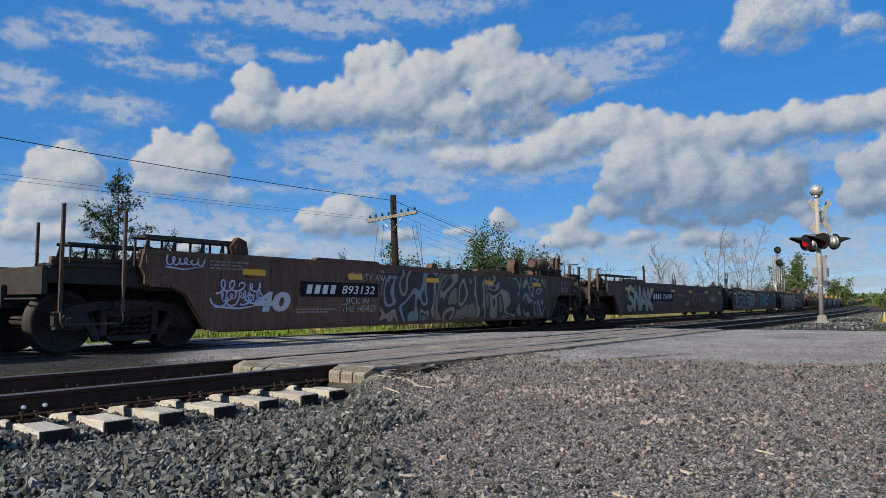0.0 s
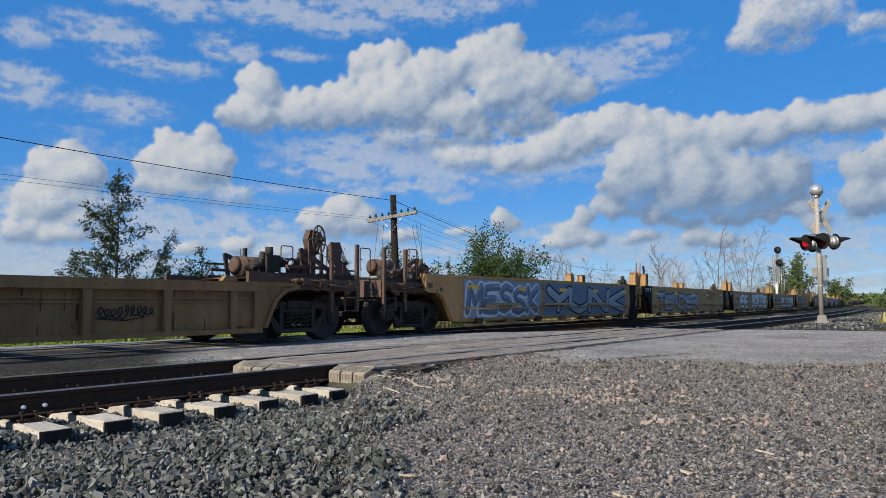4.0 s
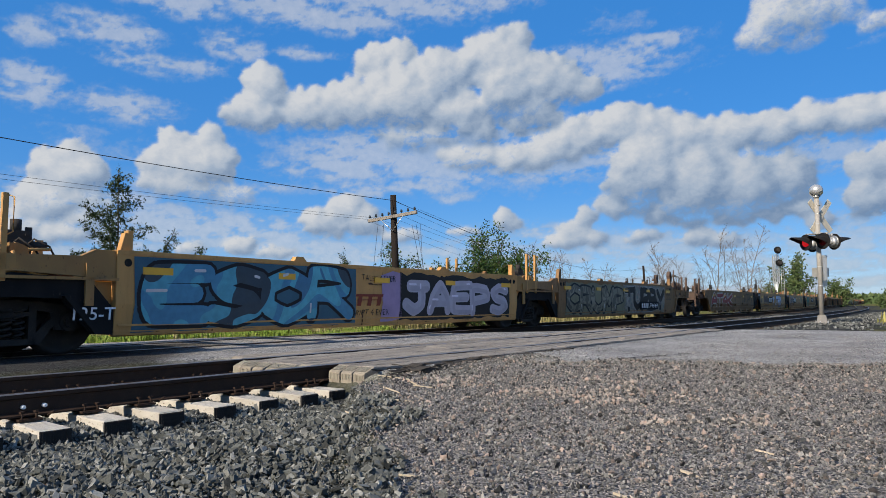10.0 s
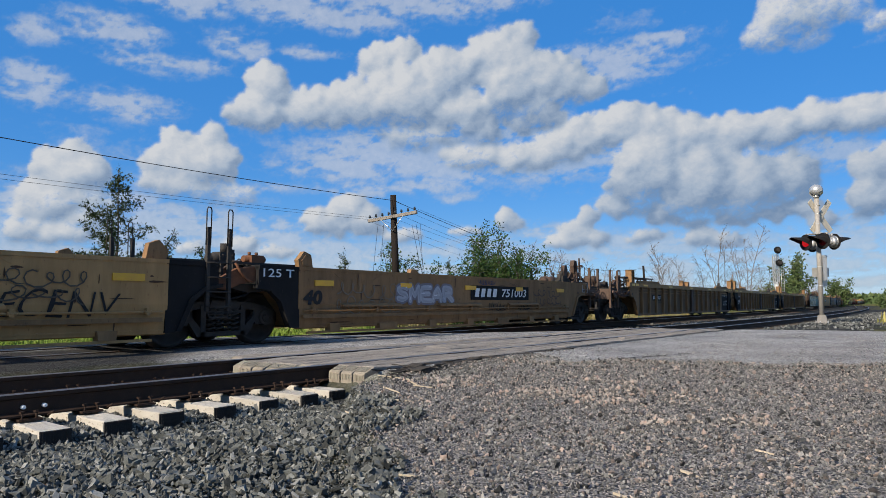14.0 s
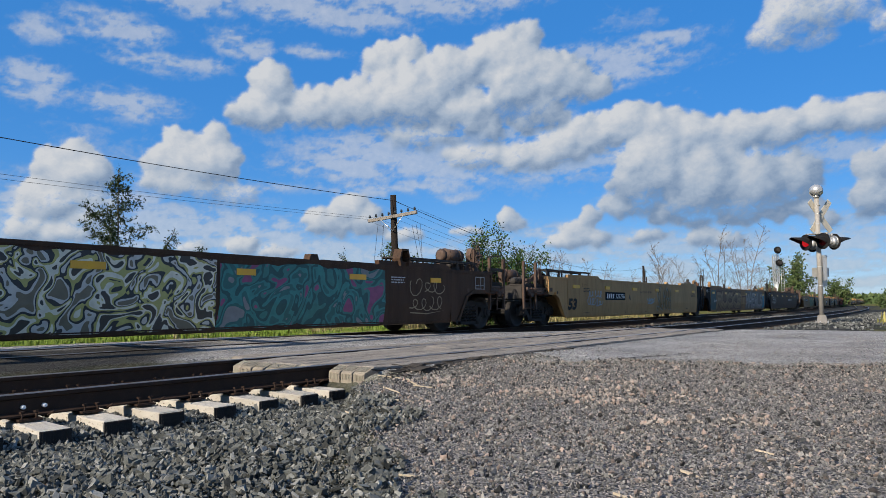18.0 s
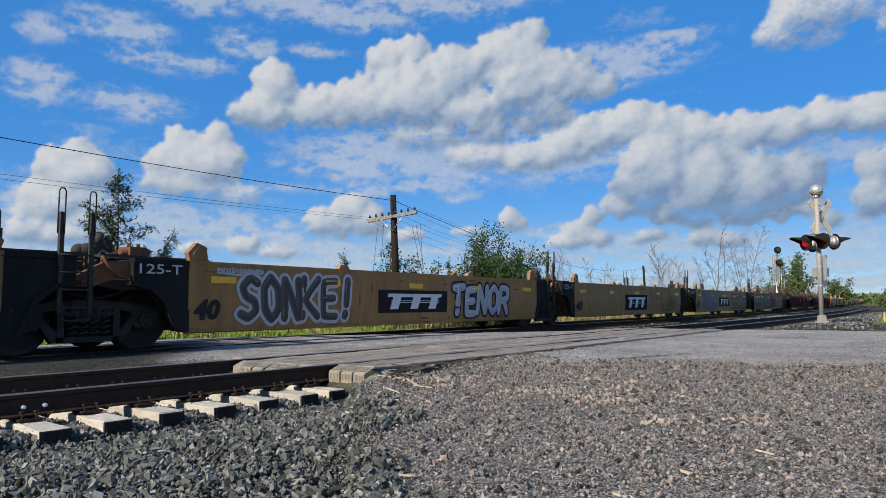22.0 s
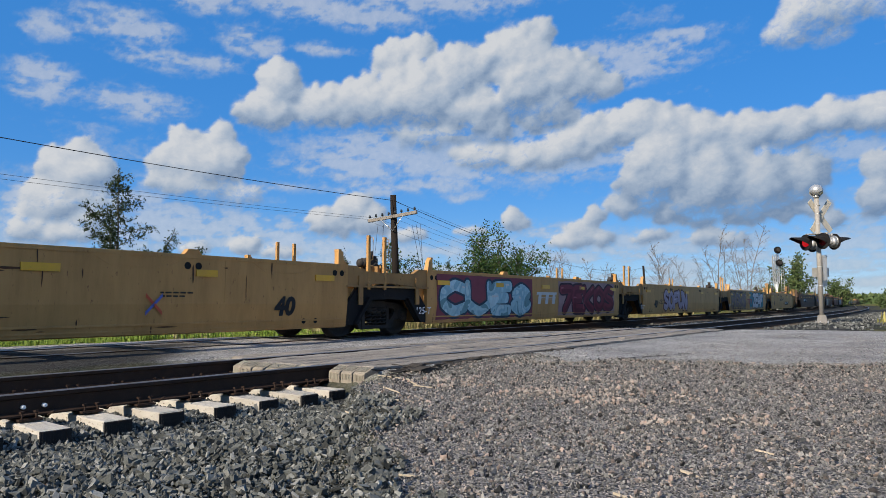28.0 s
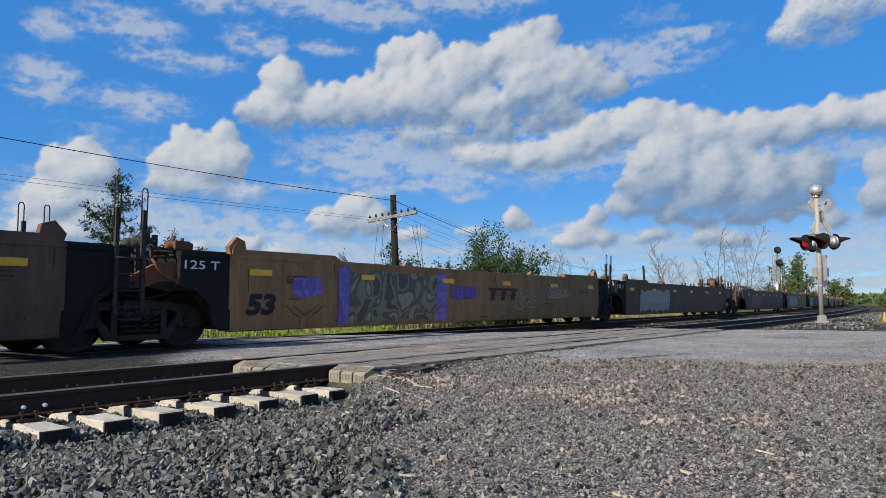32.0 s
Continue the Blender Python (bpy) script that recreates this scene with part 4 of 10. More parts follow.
def stake_mesh(bm):
    """A flat upright guide of the golden cars."""
    prism(bm, [(-0.09, 0), (-0.02, 0.26), (0.10, 0.26), (0.10, 0.0)], -0.05, 0.06)
    box(bm, 0.02, 0.10, -0.055, 0.065, 0.24, 0.30)


def tank_mesh(bm):
    k = 14
    for x0, x1, r0, r1 in ((-0.48, -0.40, 0.10, 0.19), (-0.40, 0.40, 0.19, 0.19), (0.40, 0.48, 0.19, 0.10)):
        tube(bm, (x0, 0, 0.22), (x1, 0, 0.22), r0, k, r1)
    for x in (-0.25, 0.25):
        box(bm, x - 0.03, x + 0.03, -0.2, 0.2, 0.0, 0.1)
        ring(bm, (x, 0, 0.22), (1, 0, 0), 0.195, 0.012, 16, 4)


def brake_wheel_mesh(bm):
    ring(bm, (0, 0, 0), (0, 1, 0), 0.285, 0.017, 28, 6)
    tube(bm, (0, -0.012, 0), (0, 0.012, 0), 0.16, 8)
    tube(bm, (0, -0.05, 0), (0, 0.12, 0), 0.045, 10)
    for k in range(8):
        a = 2 * math.pi * (k + 0.5) / 8
        tube(bm, (0.14 * math.cos(a), 0, 0.14 * math.sin(a)), (0.285 * math.cos(a), 0, 0.285 * math.sin(a)), 0.013, 6)


def valve_mesh(bm):
    tube(bm, (-0.25, 0, 0.14), (0.25, 0, 0.14), 0.13, 12)
    ball(bm, (-0.25, 0, 0.14), 0.13, 10, 6)
    box(bm, 0.25, 0.42, -0.12, 0.12, 0, 0.3)
    tube(bm, (0.1, -0.1, 0.0), (0.1, -0.1, 0.34), 0.05, 8)
    bar(bm, [(0.42, -0.1, 0.2), (0.6, -0.2, 0.24), (0.75, -0.2, 0.05)], 0.018, 6)


def coupler_mesh(bm):
    box(bm, -0.9, 0.1, -0.1, 0.1, 0.72, 0.90)
    prism(bm, [(-1.22, -0.16), (-1.22, 0.05), (-1.05, 0.18), (-0.88, 0.18), (-0.88, -0.18), (-1.1, -0.20)], 0.66, 0.96, "z")
    bar(bm, [(-0.75, -0.3, 0.72), (-0.95, -0.32, 0.42), (-1.15, -0.25, 0.34), (-1.35, -0.1, 0.45)], 0.025, 6)
    tube(bm, (-0.55, -1.25, 0.80), (-0.55, 1.25, 0.80), 0.014, 5)


def end_sill_mesh(bm):
    """The sloping sill of a coupled end that carries the platform."""
    box(bm, -1.5, 1.3, -0.28, 0.28, 0.66, 1.0)
    for y in (-1.28, 1.20):
        prism(bm, [(-1.35, 1.02), (-1.35, 1.22), (1.2, 1.30), (1.38, 1.30), (1.38, 0.9), (0.7, 0.98)], y, y + 0.08)
    box(bm, -1.42, -1.34, -1.3, 1.3, 0.86, 1.24)
    box(bm, -1.30, 0.6, -1.25, 1.25, 1.22, 1.25)


def rail_posts_mesh(bm):
    for x in (-1.36, -0.62):
        box(bm, x - 0.035, x + 0.035, -1.37, -1.30, 0.55, 1.95)
        bar(bm, [(x + 0.05, -1.36, 1.92), (x + 0.08, -1.40, 1.94), (x + 0.08, -1.40, 1.60), (x + 0.04, -1.36, 1.58)], 0.010, 5)
    for z in (0.58, 0.84):
        tube(bm, (-1.36, -1.385, z), (-0.98, -1.385, z), 0.011, 5)
    box(bm, -1.0, -0.965, -1.37, -1.34, 0.55, 1.2)


def tall_post_mesh(bm):
    """A thin upright with a cap, cut down to a step at its foot."""
    box(bm, -0.022, 0.022, -1.385, -1.345, 0.60, 2.10)
    tube(bm, (0, -1.365, 2.09), (0, -1.365, 2.115), 0.03, 8)
    box(bm, -0.026, 0.026, -1.39, -1.34, 1.55, 1.60)


def coupled_corner(top, reach):
    """The side's end on a coupled car: it runs on above the truck to its middle or past it."""
    def make(bm):
        prism(bm, [(-reach, top - 0.03), (-reach - 0.04, 1.28), (-reach + 0.12, 0.99), (0.45, 0.97), (0.70, 0.86), (1.10, 0.34), (1.20, 0.28), (1.38, 0.28), (1.38, top - 0.03)], -HALF + 0.01, -HALF + 0.10)
        prism(bm, [(0.40, 0.99), (0.66, 0.89), (1.06, 0.30), (1.14, 0.30), (0.74, 0.92), (0.42, 1.05)], -HALF - 0.03, -HALF + 0.08)
        box(bm, -reach, 1.38, -HALF - 0.008, -HALF + 0.14, top - 0.07, top)
        box(bm, -reach + 0.03, -reach + 0.09, -HALF - 0.012, -HALF + 0.05, 1.02, top - 0.05)
    return make


def gold_coupled_corner(top):
    """A golden car's coupled end: the side steps down to a long beam above the truck."""
    def make(bm):
        prism(bm, [(1.38, top - 0.03), (1.20, top - 0.03), (1.02, 1.32), (-1.34, 1.25), (-1.34, 0.98), (0.40, 0.97), (0.72, 0.86), (1.10, 0.34), (1.20, 0.28), (1.38, 0.28)], -HALF + 0.02, -HALF + 0.11)
        prism(bm, [(0.40, 0.99), (0.70, 0.89), (1.06, 0.30), (1.15, 0.30), (0.79, 0.93), (0.42, 1.05)], -HALF - 0.04, -HALF + 0.08)
        box(bm, -1.36, 1.1, -HALF - 0.015, -HALF + 0.12, 0.955, 0.985)
        prism(bm, [(-1.36, 1.235), (-1.36, 1.275), (1.04, 1.345), (1.04, 1.305)], -HALF - 0.02, -HALF + 0.14)
        for x in (-0.9, -0.1, 0.75):
            box(bm, x, x + 0.07, -HALF - 0.012, -HALF + 0.02, 0.98, 1.27)
    return make


def data_box_mesh(bm):
    """A framed plate for notices, two fields wide."""
    for x0, x1, z0, z1 in ((0, 0.52, 0, 0.02), (0, 0.52, 0.32, 0.34), (0, 0.02, 0, 0.34), (0.5, 0.52, 0, 0.34), (0.30, 0.315, 0, 0.34), (0, 0.52, 0.10, 0.115)):
        box(bm, x0, x1, -HALF - 0.004, -HALF + 0.012, z0, z1)


def end_walkway_mesh(bm):
    for k in range(20):
        x = -1.28 + 0.10 * k
        box(bm, x, x + 0.03, -1.30, -0.82, 1.265, 1.295)
    for y in (-1.31, -1.07, -0.83):
        box(bm, -1.30, 0.72, y, y + 0.025, 1.25, 1.30)


def top_walkway_mesh(top):
    def make(bm):
        for k in range(34):
            x = 0.05 + 0.10 * k
            box(bm, x, x + 0.035, -1.36, -0.98, top + 0.205, top + 0.23)
        for y in (-1.37, -0.99):
            box(bm, 0.03, 3.42, y, y + 0.03, top + 0.18, top + 0.235)
        for x in (0.12, 0.95, 1.9, 2.6, 3.3):
            prism(bm, [(x - 0.10, top - 0.02), (x + 0.06, top - 0.02), (x + 0.05, top + 0.19), (x, top + 0.19)], -1.37, -1.34)
            box(bm, x, x + 0.04, -1.02, -0.98, top - 0.4, top + 0.19)
    return make


def pipe_run_mesh(bm):
    """Brake pipes and levers along the end's side, with clamps and a cock."""
    for z, y, a, b, r in ((1.00, -1.43, -1.25, 0.9, 0.016), (1.06, -1.40, -0.6, 1.1, 0.014), (1.16, -1.42, -1.2, 0.5, 0.020)):
        tube(bm, (a, y, z), (b, y, z), r, 8)
        for x in (a + 0.15, (a + b) / 2, b - 0.15):
            box(bm, x - 0.02, x + 0.02, -1.45, -1.34, z - 0.035, z + 0.035)
    bar(bm, [(-0.2, -1.42, 1.16), (-0.32, -1.44, 1.10), (-0.7, -1.44, 1.09), (-0.95, -1.43, 1.16)], 0.014, 6)
    box(bm, 0.05, 0.26, -1.47, -1.36, 1.08, 1.20)
    tube(bm, (0.62, -1.47, 1.06), (0.62, -1.38, 1.06), 0.05, 10)


def chain_mesh(bm):
    for k in range(30):
        f = k / 29
        x, z = 0.1 - 1.2 * f, 1.18 - 0.20 * math.sin(math.pi * f) - 0.04 * f
        axis = (0, 1, 0.2) if k % 2 else (0.3, 0.2, 1)
        ring(bm, (x, -1.46, z), axis, 0.022, 0.007, 6, 3)


def sloping_step_mesh(bm):
    prism(bm, [(-1.28, 1.20), (-1.30, 1.10), (-1.05, 0.92), (-0.95, 0.90), (-0.90, 0.98), (-0.30, 1.02), (-0.22, 1.18)], -1.43, -1.38)
    bar(bm, [(-0.95, -1.45, 1.06), (-0.9, -1.48, 1.04), (-0.5, -1.48, 1.08), (-0.45, -1.45, 1.10)], 0.016, 6)


def diagonal_brace_mesh(bm):
    prism(bm, [(-0.95, 1.30), (-0.80, 1.30), (0.05, 1.72), (0.05, 1.80), (-0.10, 1.76)], -1.18, -1.14)
    prism(bm, [(-0.10, 1.30), (0.0, 1.30), (0.10, 1.78), (0.02, 1.80)], -1.18, -1.14)
    box(bm, -0.9, 0.4, -1.2, -1.12, 1.40, 1.46)
    box(bm, -0.2, 0.5, -1.24, -1.18, 1.54, 1.58)


def u_rail_mesh(high):
    def make(bm):
        bar(bm, [(-0.17, 0, 1.25), (-0.17, 0, high - 0.03), (-0.14, 0, high), (0.14, 0, high), (0.17, 0, high - 0.03), (0.17, 0, 1.25)], 0.013, 6)
        for z in (1.5, 1.72):
            tube(bm, (-0.17, 0, z), (-0.11, 0, z), 0.012, 5)
    return make


def valve_cluster_mesh(bm):
    """Control valve, filter and pipe bracket bolted together."""
    box(bm, -0.16, 0.16, -0.12, 0.12, 0.10, 0.42)
    tube(bm, (-0.30, 0, 0.30), (0.0, 0, 0.30), 0.10, 12)
    tube(bm, (0.0, -0.02, 0.40), (0.0, -0.02, 0.58), 0.075, 10)
    tube(bm, (0.18, 0, 0.05), (0.18, 0, 0.48), 0.05, 8)
    tube(bm, (0.16, 0, 0.22), (0.42, 0, 0.22), 0.07, 10)
    ball(bm, (-0.30, 0, 0.30), 0.10, 10, 6)
    for a, c in ((-0.1, 0.0), (0.1, 0.05)):
        bar(bm, [(a, -0.12, 0.2), (a + 0.05, -0.25, 0.3), (a + 0.25, -0.28, 0.15 + c), (a + 0.4, -0.2, 0.0)], 0.015, 6)
    for z in (0.14, 0.24, 0.36):
        tube(bm, (-0.1, -0.12, z), (-0.1, -0.15, z), 0.02, 6)
        tube(bm, (0.1, -0.12, z), (0.1, -0.15, z), 0.02, 6)


def gear_housing_mesh(bm):
    prism(bm, [(-0.14, 0.48), (-0.20, 0.72), (-0.10, 0.96), (0.08, 0.98), (0.17, 0.78), (0.10, 0.52)], -0.02, 0.13)
    box(bm, -0.06, 0.06, 0.0, 0.10, 0.0, 0.55)
    prism(bm, [(0.06, 0.0), (0.06, 0.7), (0.20, 0.55), (0.62, 0.14), (0.66, 0.0)], 0.05, 0.10)


def guide_box_mesh(bm):
    """A tall six-sided container guide with an opening in it."""
    prism(bm, [(-0.22, 0), (-0.26, 0.20), (-0.16, 0.42), (0.14, 0.42), (0.24, 0.18), (0.2, 0)], 0.0, 0.06)
    for q in ([(-0.22, 0), (-0.26, 0.20), (-0.21, 0.20), (-0.17, 0)], [(-0.26, 0.20), (-0.16, 0.42), (-0.12, 0.37), (-0.21, 0.20)], [(-0.16, 0.42), (0.14, 0.42), (0.11, 0.37), (-0.12, 0.37)], [(0.14, 0.42), (0.24, 0.18), (0.19, 0.18), (0.11, 0.37)], [(0.24, 0.18), (0.2, 0), (0.15, 0), (0.19, 0.18)]):
        prism(bm, q, -0.22, 0.0)


WORDS = {}


def letters(text, fat, lean):
    """The flat shape of a word, one unit high, with its width."""
    key = (text, fat, lean)
    if key not in WORDS:
        cu = bpy.data.curves.new("letters", "FONT")
        cu.body, cu.size, cu.offset, cu.shear, cu.resolution_u = text, 1.0, fat, lean, 3
        cu.space_character = 1.0 + fat * 0.4
        ob = bpy.data.objects.new("letters", cu)
        me = bpy.data.meshes.new_from_object(ob)
        bpy.data.objects.remove(ob)
        v = np.zeros(len(me.vertices) * 3, np.float32)
        me.vertices.foreach_get("co", v)
        v = v.reshape(-1, 3)
        lo, hi = v.min(0), v.max(0)
        WORDS[key] = (me, lo, hi)
    return WORDS[key]


def word(car, name, text, u0, u1, z0, z1, mat, fat=0.0, lean=0.0, out=0.012, grow=0.0, label="", wave=0.0):
    """Writing on the car's near side between u0 and u1 (metres from the front truck) and the heights z0 and z1."""
    src, lo, hi = letters(text, fat, lean)
    me = src.copy()
    v = np.zeros(len(me.vertices) * 3, np.float32)
    me.vertices.foreach_get("co", v)
    v = v.reshape(-1, 3)
    base = letters(text, fat - grow if fat < 0 else max(0.0, fat - grow), lean)
    f = (v - base[1]) / (base[2] - base[1] + 1e-9)
    x = car["front"] + u0 + f[:, 0] * (u1 - u0)
    bend = len(text) * 1.7
    x = x + wave * (u1 - u0) * 0.12 * np.sin(f[:, 1] * 3 + bend + f[:, 0] * 5)
    z = z0 + f[:, 1] * (z1 - z0) * (1 + wave * np.sin(f[:, 0] * 7 + bend)) + wave * 0.5 * (z1 - z0) * np.sin(f[:, 0] * 11 + bend)
    z = np.clip(z, 0.27, car["top"] - 0.03)
    skin = np.where(z > 0.72, 0.0, 0.05 * (0.72 - z) / 0.46) * car["bulge"] + car["inset"]
    w = np.stack([x, -HALF + skin - out, z], 1)
    me.vertices.foreach_set("co", w.reshape(-1).astype(np.float32))
    me.materials.clear()
    me.materials.append(mat)
    me.update()
    ob = part(name, me, None, car, label)
    return ob


def patch(car, name, u0, u1, z0, z1, mat, out=0.008, ragged=0.0, seed=1, label=""):
    """A painted or stuck-on area of the car's near side."""
    rs = random.Random(seed)
    bm = bmesh.new()
    nx = max(2, int((u1 - u0) / 0.25)) if ragged else 2
    rows = []
    zs = [z0, 0.72, z1] if z0 < 0.70 < z1 - 0.05 else [z0, z1]
    for i in range(nx + 1):
        x = car["front"] + u0 + (u1 - u0) * i / nx
        col = []
        for j, z in enumerate(zs):
            zz = z + (rs.uniform(-1, 1) * ragged if j in (0, len(zs) - 1) else 0)
            zz = min(max(zz, 0.3), car["top"] - 0.07) if ragged else zz
            skin = (0.0 if zz > 0.72 else 0.05 * (0.72 - zz) / 0.46) * car["bulge"] + car["inset"]
            xx = x + (rs.uniform(-1, 1) * ragged if i in (0, nx) else 0)
            col.append(bm.verts.new((xx, -HALF + skin - out, zz)))
        rows.append(col)
    for a, b in zip(rows, rows[1:]):
        for j in range(len(zs) - 1):
            bm.faces.new((a[j], b[j], b[j + 1], a[j + 1]))
    return part(name, bm, mat, car, label)


def disc(car, name, u, z, ru, rz, mat, out=0.014, turn=0.0, label=""):
    """A sprayed oval."""
    bm = bmesh.new()
    vs = []
    for i in range(20):
        a = 2 * math.pi * i / 20
        x, y = ru * math.cos(a), rz * math.sin(a)
        vs.append(bm.verts.new((car["front"] + u + x * math.cos(turn) - y * math.sin(turn), -HALF + car["inset"] - out, z + x * math.sin(turn) + y * math.cos(turn))))
    bm.faces.new(vs)
    return part(name, bm, mat, car, label)


SKELETON = {
    "A": "0,0 .12,.5 .5,1 .88,.5 1,0|.15,.35 .85,.35", "B": "0,0 0,1 .7,.95 .75,.6 .1,.52 .9,.45 .9,.08 0,0", "C": "1,.85 .5,1 0,.7 0,.3 .5,0 1,.15", "D": "0,0 0,1 .6,.95 1,.6 1,.35 .6,.03 0,0",
    "E": "1,1 .1,.95 0,.5 .1,.03 1,0|0,.5 .8,.52", "F": "1,1 .1,.95 0,.5 0,0|0,.5 .75,.55", "G": "1,.85 .5,1 0,.7 0,.3 .5,0 1,.1 1,.42 .6,.45", "H": "0,0 0,1|1,0 1,1|0,.5 1,.5", "I": ".5,0 .5,1|.15,1 .85,1|.15,0 .85,0",
    "J": ".2,1 1,1|.75,1 .75,.25 .4,0 0,.25", "K": "0,0 0,1|.95,1 .1,.45 1,0", "L": "0,1 0,.1 .9,0", "M": "0,0 .05,1 .5,.35 .95,1 1,0", "N": "0,0 .05,1 .95,0 1,1", "O": ".5,1 .05,.75 .05,.25 .5,0 .95,.25 .95,.75 .5,1",
    "P": "0,0 0,1 .8,.95 .9,.6 .1,.45", "Q": ".5,1 .05,.7 .05,.3 .5,0 .95,.3 .95,.7 .5,1|.6,.25 1,-.05", "R": "0,0 0,1 .8,.95 .85,.6 .1,.48 .45,.45 1,0", "S": "1,.88 .5,1 .05,.78 .25,.55 .8,.42 .95,.18 .5,0 0,.1", "T": "0,.95 1,1|.5,1 .5,0",
    "U": "0,1 0,.3 .5,0 1,.3 1,1", "V": "0,1 .5,0 1,1", "W": "0,1 .2,0 .5,.7 .8,0 1,1", "X": "0,1 1,0|0,0 1,1", "Y": "0,1 .5,.5 1,1|.5,.5 .5,0", "Z": "0,.95 1,1 0,0 1,.05", "8": ".5,.5 .1,.75 .5,1 .9,.75 .5,.5 .05,.25 .5,0 .95,.25 .5,.5", "7": "0,1 1,1 .4,0", "2": "0,.8 .5,1 .95,.75 0,0 1,.03", "4": ".7,0 .7,1 0,.35 1,.35", "!": ".5,1 .5,.35|.5,.08 .5,.02", ".": ".5,.08 .5,.02"}


def letter_strokes(ch):
    """The strokes of one letter as rounded polylines in a unit square."""
    out = []
    for run in SKELETON.get(ch.upper(), ".5,0 .5,1").split("|"):
        p = [tuple(float(v) for v in q.split(",")) for q in run.split()]
        if len(p) > 2:
            fine = []
            for k in range(len(p) - 1):
                a, b, c, d = p[max(k - 1, 0)], p[k], p[k + 1], p[min(k + 2, len(p) - 1)]
                for t in (0.0, 0.25, 0.5, 0.75):
                    fine.append(tuple(b[i] + (c[i] - b[i]) * t + 0.22 * t * (1 - t) * ((c[i] - a[i]) * (1 - t) - (d[i] - b[i]) * t) for i in (0, 1)))
            p = fine + [p[-1]]
        out.append(p)
    return out


def fat_strokes(car, name, runs, mat, out, label):
    """Round-ended brush strokes on the car's side, each run (points, width) laid a hair above the one before."""
    bm = bmesh.new()
    lift = 0.0

    def put(u, z, o):
        z = min(max(z, 0.275), car["top"] - 0.02)
        skin = (0.0 if z > 0.72 else 0.05 * (0.72 - z) / 0.46) * car["bulge"] + car["inset"]
        return bm.verts.new((car["front"] + u, -HALF + skin - o, z))

    for pts_, r in runs:
        for k, (u, z) in enumerate(pts_):
            lift += 0.00002
            fan = [put(u + r * math.cos(a), z + r * math.sin(a), out + lift) for a in [2 * math.pi * q / 10 for q in range(10)]]
            try:
                bm.faces.new(fan)
            except ValueError:
                continue
            if k:
                u0, z0 = pts_[k - 1]
                d = math.hypot(u - u0, z - z0)
                if d > 0.01:
                    nx, nz = -(z - z0) / d * r, (u - u0) / d * r
                    lift += 0.00002
                    bm.faces.new([put(u0 + nx, z0 + nz, out + lift), put(u0 - nx, z0 - nz, out + lift), put(u - nx, z - nz, out + lift), put(u + nx, z + nz, out + lift)])
    bmesh.ops.recalc_face_normals(bm, faces=bm.faces)
    return tagged(part(name, bm, mat, car), label, kind="stuff")


def graffiti(car, text, u0, u1, z0, z1, fill, line, fat=0.045, lean=0.0, wave=0.0, ground_c=None, edge=0.06):
    """A sprayed piece: swollen letters with a dark outline behind them and pale glints on them."""
    if ground_c:
        patch(car, "graffiti_ground", u0 - 0.15, u1 + 0.15, z0 - 0.04, z1 + 0.05, colour(ground_c) if isinstance(ground_c, tuple) else ground_c, 0.009, 0.05, len(text), "rough sprayed ground of the graffiti")
    rs = random.Random(text)
    body, glint = [], []
    wide, high = (u1 - u0) / len(text), z1 - z0
    rim = min(edge, 0.10 * high)
    for k, ch in enumerate(text):
        r = min(0.095 + 0.62 * fat, 0.20) * min(high, wide * 1.25) * rs.uniform(0.9, 1.1)
        tilt, sag = rs.uniform(-0.10, 0.10) + lean * 0.5, rs.uniform(-0.03, 0.03) * high
        w, h = wide * rs.uniform(1.08, 1.24) - 2 * r - rim, high * rs.uniform(0.92, 1.0) - 2 * r - rim
        for run in letter_strokes(ch):
            pts_ = []
            for a, b in run:
                u = u0 + wide * (k + 0.5) + (a - 0.5) * w + (b - 0.5) * h * tilt
                pts_.append((u, z0 + r + rim / 2 + b * h + sag))
            body.append((pts_, r))
            for a, b in ((0, min(2, len(pts_) - 1)),):
                (ua, za), (ub, zb) = pts_[a], pts_[b]
                glint.append(([(ua - r * 0.35, za + r * 0.30), (ua * 0.6 + ub * 0.4 - r * 0.35, za * 0.6 + zb * 0.4 + r * 0.30)], r * 0.16))
    fat_strokes(car, "graffiti_outline", [(p, r + rim) for p, r in body], colour(line), 0.012, "sprayed outline round graffiti letters")
    main = colour(fill) if isinstance(fill, tuple) else fill
    fat_strokes(car, "graffiti", body, main, 0.018, "swollen sprayed graffiti letters")
    if isinstance(fill, tuple):
        pale = tuple(min(0.8, v * 1.5 + 0.05) for v in fill)
        deep_ = tuple(v * (0.86 if max(fill) > 0.4 else 0.68) for v in fill)
    else:
        pale, deep_ = (0.55, 0.56, 0.56), None
    if deep_ and max(fill) > 0.08:
        shade_ = [([(u + r * 0.28, z - r * 0.40) for u, z in p], r * 0.42) for p, r in body]
        fat_strokes(car, "graffiti_shading", shade_, colour(deep_), 0.022, "darker sprayed shading in the letters")
    fat_strokes(car, "graffiti_glint", glint, colour(pale), 0.028, "pale glints sprayed on the letters")


